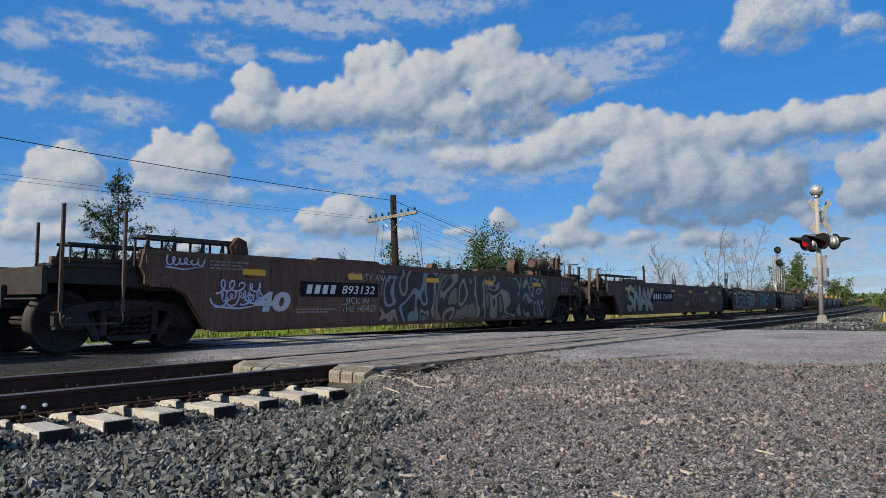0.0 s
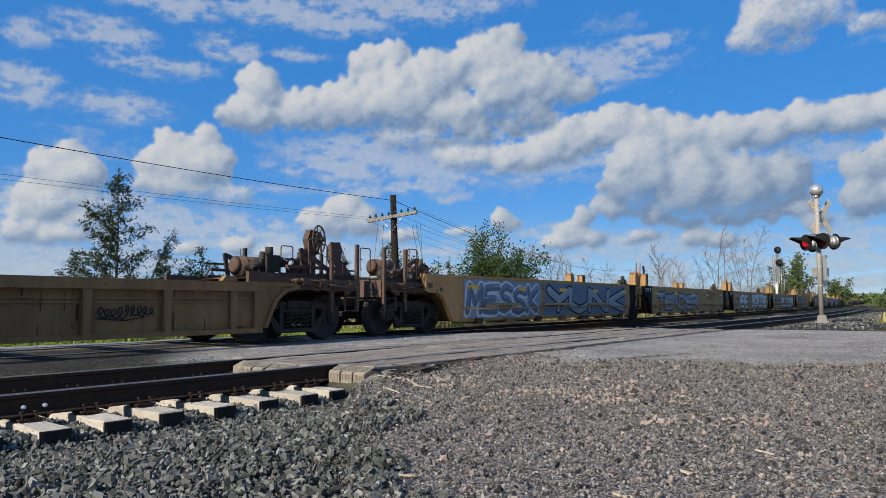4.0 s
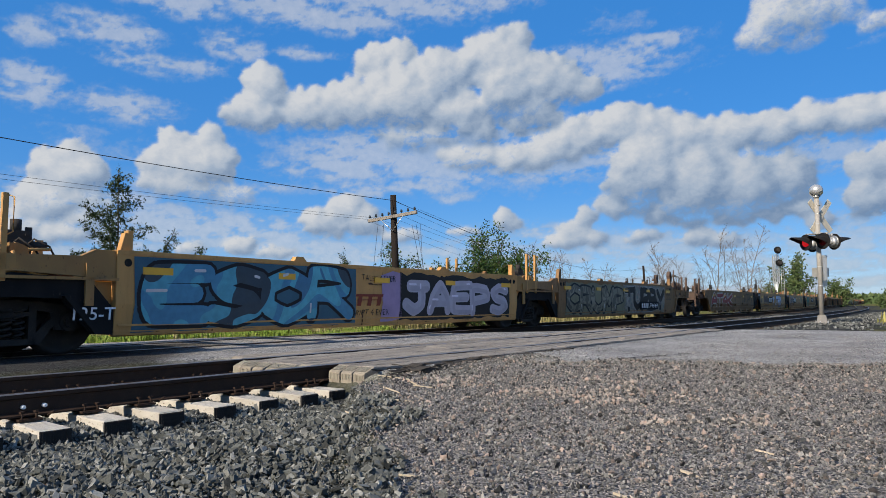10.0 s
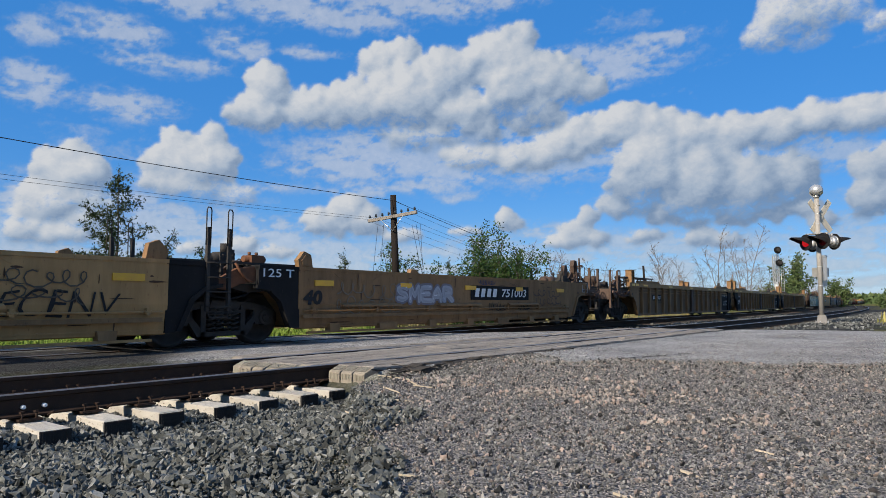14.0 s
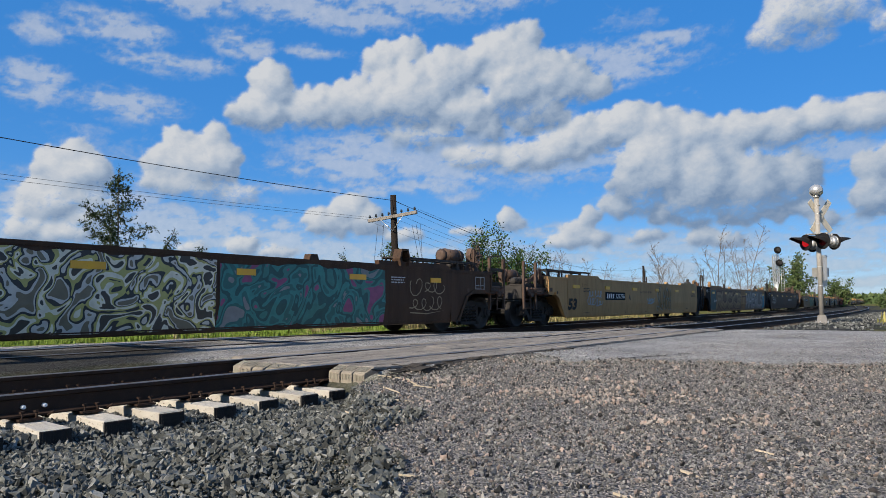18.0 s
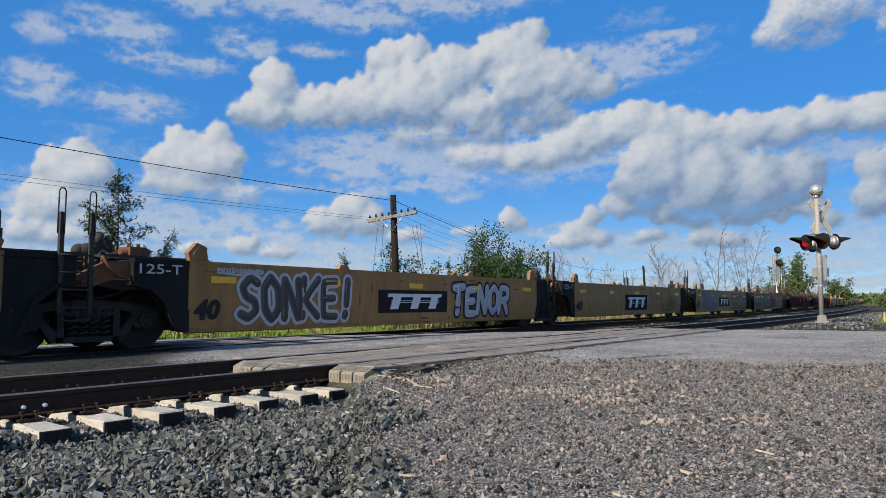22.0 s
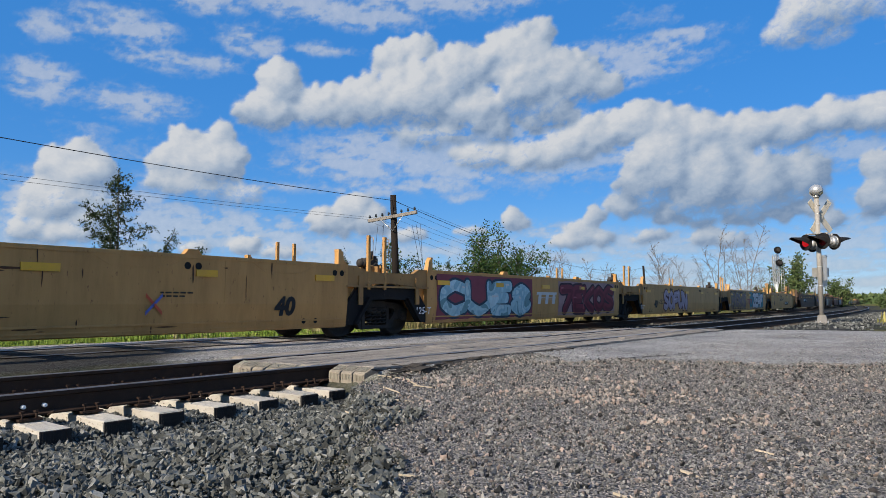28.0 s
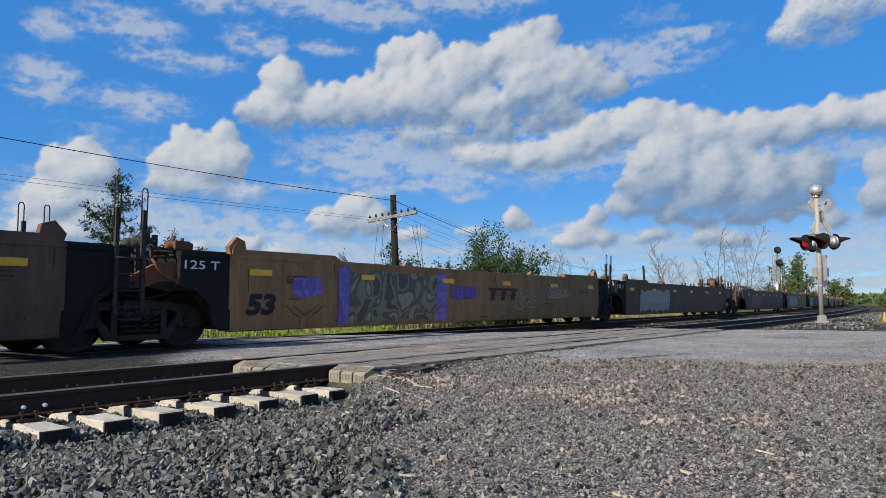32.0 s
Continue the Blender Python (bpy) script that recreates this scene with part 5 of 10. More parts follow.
# outline of each sharp-edged letter in a unit box, then the dark slits in it
SHARP = {
    "V": ([(-0.08, 0.84), (0.98, 1.0), (0.86, 0.02), (0.74, 0.0), (0.42, 0.36)], [[(0.42, 0.90), (0.52, 0.91), (0.70, 0.44)]]),
    "E": ([(-0.02, 0.86), (0.92, 0.98), (0.70, 0.72), (0.86, 0.50), (1.22, 0.22), (0.10, 0.0)], [[(0.30, 0.44), (0.34, 0.64), (0.74, 0.76), (0.44, 0.60)], [(0.34, 0.22), (0.40, 0.40), (0.86, 0.50), (0.48, 0.36)]]),
    "X": ([(0.0, 0.92), (0.92, 0.98), (1.02, 0.96), (0.90, 0.58), (1.26, 0.14), (0.60, 0.14), (-0.14, 0.0), (0.34, 0.55)], [[(0.58, 0.94), (0.66, 0.95), (0.63, 0.72)], [(0.58, 0.55), (0.66, 0.55), (0.63, 0.42)]]),
    "O": ([(-0.02, 0.86), (0.96, 0.94), (0.76, 0.74), (0.98, 0.16), (0.06, 0.0), (0.22, 0.16), (-0.06, 0.60)], [[(0.42, 0.82), (0.50, 0.82), (0.54, 0.24), (0.48, 0.24)]]),
    "R": ([(0.0, 0.86), (0.84, 0.96), (0.58, 0.58), (1.06, 0.36), (0.30, 0.0), (0.06, 0.0), (0.14, 0.40)], [[(0.14, 0.74), (0.30, 0.80), (0.60, 0.82), (0.36, 0.72)], [(0.36, 0.48), (0.44, 0.46), (0.54, 0.14)]]),
}


def angular_piece(car, text, u0, u1, z0, z1, fill, line):
    """Flat sprayed letters with sharp corners, edged and slit with dark lines."""
    wide, high = (u1 - u0) / len(text), z1 - z0
    body, edges = bmesh.new(), []
    for k, ch in enumerate(text):
        outline, slits = SHARP[ch]
        at = [(u0 + wide * (k + a), z0 + high * b) for a, b in outline]
        rows = []
        for i in range(13):
            # the letter is sliced along its height so that it follows the bent side
            z = z0 + high * i / 12
            cuts_ = sorted(p[0] + (q[0] - p[0]) * (z - p[1]) / (q[1] - p[1]) for p, q in zip(at, at[1:] + at[:1]) if min(p[1], q[1]) <= z <= max(p[1], q[1]) and abs(p[1] - q[1]) > 1e-6)
            if len(cuts_) > 1:
                skin = (0.0 if z > 0.72 else 0.05 * (0.72 - z) / 0.46) * car["bulge"] + car["inset"]
                rows.append([body.verts.new((car["front"] + u, -HALF + skin - 0.013 - 0.0004 * k, z)) for u in (cuts_[0], cuts_[-1])])
        for a, b in zip(rows, rows[1:]):
            body.faces.new((a[0], a[1], b[1], b[0]))
        edges.append((at + at[:1], 0.028))
        for slit in slits:
            run = [(u0 + wide * (k + a), z0 + high * b) for a, b in slit]
            edges.append((run + run[:1], 0.020))
    bmesh.ops.recalc_face_normals(body, faces=body.faces)
    tagged(part("graffiti", body, colour(fill), car), "flat sharp-cornered sprayed letters", kind="stuff")
    fat_strokes(car, "graffiti_outline", edges, colour(line), 0.019, "dark sprayed edges and slits of the letters")


READABLE = ("Alfreighto", "INSECT", "SCRIPT 4 EVER", "TALES 4 EVER", "GUILTY ARKS", "SICK IN", "THE HEAD", "RIP SLACK", "NICK 1312", "163", "J.S.S", "SPUNA CHAT", "DECENV")


def tag(car, text, u0, u1, z0, z1, c, lean=0.3):
    """A thin sprayed signature: plain words where they can be read, loose looping strokes where not."""
    if text in READABLE:
        word(car, "graffiti_tag", text, u0, u1, z0, z1, colour(c), -0.012, lean, 0.020, 0.0, "thin sprayed writing", 0.10)
        return
    rs = random.Random(text)
    high, wide = z1 - z0, u1 - u0
    runs = []
    for row in range(1 if high < 0.4 else 2):
        n = max(3, int(wide / high * rs.uniform(1.6, 2.2)) + 1)
        phase, pts_ = rs.uniform(0, 6.28), []
        mid = (z0 + z1) / 2 if high < 0.4 else z0 + high * (0.72 - 0.45 * row)
        tall = high * (0.46 if high < 0.4 else 0.27)
        amps = [(rs.uniform(0.35, 1.0), rs.uniform(0.3, 1.1), rs.uniform(-0.25, 0.25)) for _ in range(n + 2)]
        for i in range(n * 9 + 1):
            f = i / 9
            k = int(f)
            q = f - k
            a = [amps[k][c] * (1 - q) + amps[k + 1][c] * q for c in range(3)]
            ang = phase + 6.28 * f
            u = u0 + wide * (0.06 + 0.88 * f / n) + wide / n * 0.55 * a[1] * math.cos(ang)
            z = mid + tall * (a[0] * math.sin(ang) + a[2])
            pts_.append((u + lean * (z - z0) * 0.5, z))
        cut = rs.randint(len(pts_) // 3, 2 * len(pts_) // 3)
        runs += [pts_[:cut], pts_[cut + 2:]]
    if rs.random() < 0.5:
        runs.append([(u0 + wide * 0.05, z0 + 0.02), (u0 + wide * 0.5, z0 - 0.015), (u0 + wide * 0.98, z0 + 0.05)])
    r = 0.009 + 0.008 * rs.random()
    bm = bmesh.new()
    for pts_ in runs:
        last = None
        for (ua, za), (ub, zb) in zip(pts_, pts_[1:] + pts_[-1:]):
            d = Vector((ub - ua, zb - za))
            d = Vector((-d.y, d.x)).normalized() * r if d.length > 1e-6 else Vector((r, 0))
            row = []
            for sg in (-1, 1):
                z = min(max(za + sg * d.y, 0.27), car["top"] - 0.02)
                skin = (0.0 if z > 0.72 else 0.05 * (0.72 - z) / 0.46) * car["bulge"] + car["inset"]
                row.append(bm.verts.new((car["front"] + ua + sg * d.x, -HALF + skin - 0.020, z)))
            if last:
                bm.faces.new((last[0], last[1], row[1], row[0]))
            last = row
    part("graffiti_tag", bm, colour(c), car, "thin looping sprayed tag that cannot be read")


def logo(car, u0, u1, z0, z1, boxed=True, c=(0.66, 0.66, 0.66)):
    """The owner's mark as plain slanted strokes, on a black field or bare."""
    if boxed:
        patch(car, "logo_field", u0, u1, z0, z1, M["black"], 0.010, label="black field of the owner's mark")
    bm = bmesh.new()
    w, h = u1 - u0, z1 - z0
    zlo, zhi = z0 + 0.16 * h, z1 - 0.16 * h

    def stroke(a, b, lo, hi, skew=0.0):
        cuts = [lo] + ([0.72] if lo < 0.70 < hi - 0.04 else []) + [hi]
        rows = []
        for z in cuts:
            f = (z - lo) / (hi - lo)
            skin = (0.0 if z > 0.715 else 0.05 * (0.72 - z) / 0.46) * car["bulge"] + car["inset"]
            rows.append([bm.verts.new((car["front"] + u0 + (u + skew * (2 * f - 1)) * w, -HALF + skin - 0.016, z)) for u in (a, b)])
        for r0, r1 in zip(rows, rows[1:]):
            bm.faces.new((r0[0], r0[1], r1[1], r1[0]))
    k = 0.02
    stroke(0.12, 0.90, zhi - 0.22 * (zhi - zlo), zhi, 0.008)
    for c0 in (0.17, 0.45, 0.72):
        stroke(c0, c0 + 0.11, zlo, zhi - 0.22 * (zhi - zlo), k)
    for z in (0.40, 0.52):
        stroke(0.16, 0.86, zlo + z * (zhi - zlo), zlo + (z + 0.04) * (zhi - zlo), 0.0)
    part("logo", bm, colour(c), car, "owner's mark in plain slanted strokes")


def number(car, digits, u0, u1, zm, h, field=True, c=(0.7, 0.7, 0.7), out=0.0, gap=0.0):
    """Reporting mark: blocks for the owner's letters, then the car's number."""
    if field:
        patch(car, "number_field", u0, u1, zm - h * 0.85, zm + h * 0.85, M["black"], 0.010 + out, label="black field behind the car's number")
    w = u1 - u0
    bm = bmesh.new()
    for k in range(4):
        a = car["front"] + u0 + w * (0.07 + 0.095 * k)
        for lo, hi, i, j in ((zm - h / 2, zm + h / 2, 0.0, 0.06),):
            q = [bm.verts.new((a + w * x + (z - zm) * 0.25, -HALF + car["inset"] - 0.016 - out, z)) for x, z in ((i, lo), (j, lo), (j, hi), (i, hi))]
            bm.faces.new(q)
    part("owner_letters", bm, colour(c), car, "owner's letters as plain blocks")
    word(car, "number", digits, u0 + w * (0.50 + gap), u0 + w * (0.95 + gap * 0.4), zm - h / 2, zm + h / 2, colour(c), 0.012, 0.2, 0.016 + out, label="white stencilled car number")


def scuffs(car, n, seed, mats):
    """Rust scrapes and runs on the near side."""
    rs = random.Random(seed)
    bm = bmesh.new()
    top = car["top"] - 0.08
    for k in range(n):
        u, z = rs.uniform(1.5, car["span"] - 1.5), rs.choice((rs.uniform(0.30, 0.45), rs.uniform(0.34, top), rs.uniform(top - 0.3, top)))
        run = rs.random() < 0.45
        w, h = (rs.uniform(0.008, 0.02), rs.uniform(0.06, 0.26)) if run else (rs.uniform(0.04, 0.30), rs.uniform(0.006, 0.022))
        ring_ = []
        for i in range(7):
            a = 2 * math.pi * i / 7
            x, zz = u + w * math.cos(a) * rs.uniform(0.5, 1.2), z + h * math.sin(a) * rs.uniform(0.5, 1.2)
            zz = min(max(zz, 0.28), top + 0.04)
            skin = (0.0 if zz > 0.72 else 0.05 * (0.72 - zz) / 0.46) * car["bulge"] + car["inset"]
            ring_.append(bm.verts.new((car["front"] + x, -HALF + skin - 0.0065, zz)))
        bm.faces.new(ring_)
    tagged(part("rust_wear", bm, mats, car), "dark rust scrapes and runs in the paint", kind="stuff")


def small_print(car, u, z, lines, w, c, step=0.055):
    """Blocks of writing too small to read."""
    bm = bmesh.new()
    rs = random.Random(int(u * 100))
    for k in range(lines):
        zz = z - step * k
        skin = (0.0 if zz > 0.72 else 0.05 * (0.72 - zz) / 0.46) * car["bulge"] + car["inset"]
        x, end = u, u + w * rs.uniform(0.7, 1.0)
        while x < end:
            n = rs.uniform(0.04, 0.13)
            q = [bm.verts.new((car["front"] + a, -HALF + skin - 0.010, b)) for a, b in ((x, zz - 0.013), (min(x + n, end), zz - 0.013), (min(x + n, end), zz + 0.013), (x, zz + 0.013))]
            bm.faces.new(q)
            x += n + 0.025
    part("small_print", bm, colour(c), car, "stencilled small print")


def sided(done, bm, yy):
    """Mirrors what was drawn to the other side when yy is -1."""
    for v in bm.verts:
        v.co.y *= yy
    bmesh.ops.recalc_face_normals(bm, faces=bm.faces)


def hole_guide_mesh(bm):
    """A stout box guide with a round hole through its face."""
    k, r = 16, 0.085
    rim = [(r * math.cos(2 * math.pi * i / k), 0.23 + r * math.sin(2 * math.pi * i / k)) for i in range(k)]
    rect = []
    for x, z in rim:
        f = 0.2 / max(abs(x), abs(z - 0.23), 1e-6)
        rect.append((x * f, 0.23 + (z - 0.23) * f * (0.23 / 0.2)))
    for y in (-0.06, -0.03):
        a = [bm.verts.new((x, y, z)) for x, z in rim]
        b = [bm.verts.new((x, y, z)) for x, z in rect]
        for i in range(k):
            bm.faces.new((a[i], a[(i + 1) % k], b[(i + 1) % k], b[i]))
    for x in (-0.2, 0.17):
        box(bm, x, x + 0.03, -0.06, 0.16, 0.0, 0.46)
    box(bm, -0.2, 0.2, -0.06, 0.16, 0.43, 0.46)


def dark_end(car, turn, yy, top, sgn):
    """What stands on a dark car's coupled end: red beam with films, rods between the posts, a walkway board and guides."""
    def half(make):
        return lambda bm: sided(make(bm), bm, yy)
    piece(("red_beam", yy), "end_beam", half(lambda bm: (box(bm, -1.36, 0.98, -HALF - 0.01, -HALF + 0.09, top - 0.30, top - 0.03), box(bm, -1.36, 0.98, -HALF - 0.03, -HALF + 0.12, top - 0.06, top - 0.02))), M["red"], car, turn, "faded red end beam")
    for fx in (-1.15, -0.30):
        piece(("beam_film", yy), "reflector", half(lambda bm: box(bm, 0, 0.50, -HALF - 0.018, -HALF - 0.01, top - 0.23, top - 0.12)), M["yellow"], car, turn @ Matrix.Translation((fx, 0, 0)))
    piece(("board", yy), "walkway_board", half(lambda bm: (box(bm, 0.25, 2.35, -1.40, -1.02, top + 0.13, top + 0.18), [box(bm, x, x + 0.05, -1.38, -1.04, top, top + 0.13) for x in (0.4, 1.1, 1.8, 2.2)])), M["slate"], car, turn, "dark walkway board on brackets")
    piece(("rods", yy), "handrail", half(lambda bm: (bar(bm, [(-1.2, -1.365, 1.98), (-0.3, -1.365, 1.94), (0.45, -1.365, 1.86), (0.46, -1.365, 1.36)], 0.014, 6), bar(bm, [(-1.2, -1.365, 1.62), (-0.3, -1.365, 1.60), (0.2, -1.365, 1.56), (0.21, -1.365, 1.36)], 0.012, 6))), M["red"], car, turn, "thin red handrail rods")
    piece(("lift_eye", yy), "lifting_eye", half(lambda bm: prism(bm, [(0.62, top - 0.05), (0.66, top + 0.24), (0.72, top + 0.29), (0.84, top + 0.29), (0.86, top - 0.05)], -HALF - 0.02, -HALF + 0.05)), M["red"], car, turn)
    piece("hole_guide", "container_guide", hole_guide_mesh, M["maroon"], car, turn @ Matrix.Translation((2.55, -(HALF - 0.10) * yy, top + 0.005)) @ Matrix.Diagonal((0.8, yy, 0.86, 1)), "dark maroon box guide with a round hole")
    if sgn < 0 and yy < 0:
        piece("brake_wheel", "brake_wheel", brake_wheel_mesh, M["rust"], car, turn @ Matrix.Translation((-0.10, 1.05, 1.90)), "round spoked hand-brake wheel", own=M["iron"])


def gold_stile_mesh(high):
    def make(bm):
        box(bm, -0.035, 0.035, -HALF + 0.02, -HALF + 0.08, 1.02, high)
        bar(bm, [(-0.035, -HALF + 0.03, high - 0.03), (-0.09, -HALF + 0.0, high - 0.05), (-0.09, -HALF + 0.0, high - 0.50), (-0.03, -HALF + 0.03, high - 0.54)], 0.011, 5)
    return make


def well_car(front, rear, kind, paint, front_end="A", rear_end="A", label=""):
    """One well car unit between two truck centres. Ends: A articulated, C coupled, c coupled with a bare platform."""
    L = rear - front
    style = {"smooth": (1.40, "wedge"), "piped": (1.40, "wedge"), "post": (1.42, "post"), "gold": (1.50, "stake"), "deep": (1.55, "wedge"), "ribs": (1.52, "post"), "lowribs": (1.10, "cap"), "dark": (1.36, "cap")}[kind]
    top, guide = style
    car = empty("well_car")
    car["front"], car["span"], car["top"], car["mid"] = -L / 2, L, top, (front + rear) / 2
    ribbed = kind in ("ribs", "lowribs", "dark")
    car["bulge"], car["inset"] = (0.0, 0.09) if ribbed else (1.0, 0.0)
    p = M[paint]
    l2 = round(L, 1)
    flip = Matrix.Rotation(math.pi, 4, "Z")
    for side in (Matrix.Identity(4), flip):
        if ribbed:
            piece(("rside", kind, l2), "side_panel", ribbed_side(L, top), p, car, side, own=M["shaded_umber"] if kind == "ribs" else p)
            a, b = -L / 2 + 1.2, L / 2 - 1.2
            chord = M["red"] if kind == "dark" else M["ochre"] if kind == "ribs" else p
            piece(("chord", kind, l2), "top_chord", lambda bm: (box(bm, a, b, -HALF - 0.02, -HALF + 0.14, top - 0.16, top)), p, car, side, own=chord)
            n = 9 if l2 < 16 else 17 if kind == "ribs" else 12
            phase = {"dark": 0.97, "ribs": 0.68}.get(kind, 0.5)
            if kind == "ribs":
                for rz in (top - 0.25, top - 0.36):
                    piece(("panel_rail", l2, rz), "panel_rail", lambda bm: prism(bm, [(-HALF + 0.095, rz - 0.030), (-HALF + 0.055, rz - 0.018), (-HALF + 0.055, rz + 0.012), (-HALF + 0.095, rz + 0.020)], a, b, "x"), p, car, side, own=p)
                piece("wide_rib", "side_rib", lambda bm: box(bm, -0.19, 0.19, -HALF - 0.012, -HALF + 0.06, 0.27, top - 0.16), M["grime"], car, side @ Matrix.Translation((a + (b - a) * (8 + phase) / n, 0, 0)), "wide dark-painted middle rib")
            for k in range(n):
                if kind == "ribs" and k == 8:
                    continue
                if kind == "ribs" and k in (0, n - 2, n - 1) and not (k == 0 and front_end in "Cc") and not (k > 0 and rear_end in "Cc"):
                    continue
                piece(("rib", kind), "side_rib", rib_mesh(top), p, car, side @ Matrix.Translation((a + (b - a) * (k + phase) / n, 0, 0)), own=M["red"] if kind == "dark" else p)
        else:
            piece(("side", kind, l2), "side_panel", smooth_side(L, top), p, car, side, own=p)
    piece(("floor", l2), "well_floor", lambda bm: [box(bm, x, x + 0.35, -1.36, 1.36, 0.27, 0.33) for x in np.linspace(-L / 2 + 1.7, L / 2 - 2.1, 7)], M["iron"], car)
    dark_ends = M["black"] if kind in ("smooth", "piped", "post", "deep", "ribs") else p
    for end, sgn in ((front_end, 1), (rear_end, -1)):
        here = Matrix.Translation((-sgn * L / 2, 0, 0))
        turn = here if sgn > 0 else here @ flip
        mirror = Matrix.Diagonal((1, -1, 1, 1))
        coupled, plain = end in "Cc", end == "c"
        piece(("deck", coupled), "end_deck", deck_mesh(top, 0.35 if coupled else 0.0), M["iron"], car, turn, own=p if kind in ("gold", "ribs") else M["iron"])
        piece("end_wall", "end_wall", end_wall_mesh, M["iron"], car, turn, own=p)
        piece("centre_sill", "centre_sill", centre_sill_mesh, M["iron"], car, turn)
        if not coupled and sgn > 0:
            piece("swing_arm", "swing_arm", swing_arm_mesh, M["rust"], car, turn, "rust-streaked sloping bracket", own=M["rust"] if kind in ("deep", "smooth", "piped") else p)
            for key, (run, r) in HOSES.items():
                piece(("hose", key), "air_hose", lambda bm: bar(bm, run, r, 6), M["black"], car, turn)
            piece("block", "valve_block", block_mesh, M["rust"], car, turn @ Matrix.Translation((0.2, -0.75, 1.08)), own=M["iron"] if kind != "gold" else p)
            piece("block", "valve_block", block_mesh, M["rust"], car, turn @ Matrix.Translation((0.75, -0.9, top + 0.07 if kind in ("smooth", "piped", "deep") else 1.08)))
        if not coupled and sgn > 0:
            piece("cluster", "control_valve", valve_cluster_mesh, M["iron"], car, turn @ Matrix.Translation((0.35, -0.55, top - 0.16)), "dark pipework and control valves", own=M["iron"])
            for q, (y0, z0) in enumerate(((-1.2, 1.30), (-1.05, 1.12), (-0.85, 1.42))):
                piece(("joint_pipe", q), "joint_pipe", lambda bm: bar(bm, [(-0.85, y0, z0), (-0.55, y0 - 0.05, z0 + 0.02), (-0.25, y0 - 0.08, z0 - 0.16), (0.05, y0 - 0.06, z0 - 0.10), (0.35, y0, z0 + 0.06), (0.7, y0, z0 + 0.08)], 0.024, 7), M["grime"], car, turn, own=p if kind in ("gold", "post") else M["grime"])
            piece("joint_box", "joint_bracket", lambda bm: (prism(bm, [(-0.5, 1.06), (-0.5, 1.22), (-0.2, 1.34), (0.25, 1.34), (0.35, 1.06)], -1.02, -0.92), box(bm, -0.08, 0.10, -1.12, -0.98, 1.16, 1.30), box(bm, -0.42, -0.30, -1.10, -0.98, 1.10, 1.22)), M["umber"], car, turn, own=M["rust"] if kind not in ("gold", "post") else p)
        if kind in ("gold", "post", "ribs") and not coupled:
            for yy in (-1.05, -0.45, 0.45, 1.05):
                piece("stanchion", "end_stanchion", end_stanchion_mesh, p, car, turn @ Matrix.Translation((0.0, yy, 0)), own=M["dull_gold"] if kind == "gold" else p)
        for near in (True, False):
            # corner pieces are drawn for the -y side; the other side is their mirror image
            yy = 1 if (near == (sgn > 0)) else -1
            m = turn @ (Matrix.Identity(4) if yy > 0 else mirror)
            if kind == "gold" and coupled:
                piece(("gold_end", yy), "corner_panel", lambda bm: sided(gold_coupled_corner(top)(bm), bm, yy), p, car, turn, own=M["dull_gold"] if paint == "gold" else p)
            elif kind == "gold":
                piece(("beam", yy), "end_beam", lambda bm: sided(beam_corner(top)(bm), bm, yy), p, car, turn, own=M["dull_gold"] if paint == "gold" else p)
                piece(("web", yy), "end_web", lambda bm: sided(beam_web(top)(bm), bm, yy), M["black"], car, turn)
            else:
                own = dark_ends if not coupled else p
                if coupled and not ribbed:
                    out = 0.55 if sgn < 0 and kind == "deep" else 0.05
                    piece(("coupled_corner", top, yy, out), "corner_panel", lambda bm: sided(coupled_corner(top, out)(bm), bm, yy), p, car, turn, own=p)
                    if kind == "deep" and sgn < 0:
                        piece("guide_box", "container_guide", guide_box_mesh, p, car, turn @ Matrix.Translation((3.3, -(HALF - 0.1) * yy, top + 0.01)) @ Matrix.Diagonal((0.75, yy * 0.8, 0.9, 1)), own=p)
                    continue
                piece(("corner", top, yy), "corner_panel", lambda bm: sided(corner_panel(top)(bm), bm, yy), p, car, turn, own=own)
                if kind == "ribs":
                    piece(("chord_end", yy), "chord_end", lambda bm: sided((box(bm, 0.28, 1.42, -HALF - 0.026, -HALF + 0.15, top - 0.16, top + 0.014), box(bm, 0.28, 1.42, -HALF - 0.035, -HALF - 0.02, top - 0.20, top - 0.16)), bm, yy), p, car, turn, own=p)
                    for fx in (0.50, 0.98):
                        piece(("chord_end_film", yy), "reflector", lambda bm: sided(box(bm, 0, 0.34, -HALF - 0.034, -HALF - 0.026, top - 0.12, top - 0.03), bm, yy), M["yellow"], car, turn @ Matrix.Translation((fx, 0, 0)))
                if kind == "dark" and coupled:
                    dark_end(car, turn, yy, top, sgn)
            # guides along the top edge
            spots = {"wedge": (1.55, wedge_mesh), "post": (0.62, hollow_post_mesh), "stake": (1.50, stake_mesh), "cap": (1.9, cap_wedge_mesh)}[guide]
            piece(guide, "container_guide", spots[1], p, car, turn @ Matrix.Translation((spots[0], -(HALF - 0.08) * yy, top + 0.01)), own=M["umber"] if guide == "wedge" and paint in ("tan", "ochre") else p)
            if guide in ("wedge", "stake"):
                piece("cap", "side_cleat", cap_wedge_mesh, p, car, turn @ Matrix.Translation((L * 0.34, -(HALF - 0.07) * yy, top + 0.01)), own=p)
        if kind in ("smooth", "piped", "deep", "post") and not coupled:
            piece(("grating", top), "walkway_grating", grating_mesh(top - 0.02), M["iron"], car, turn)
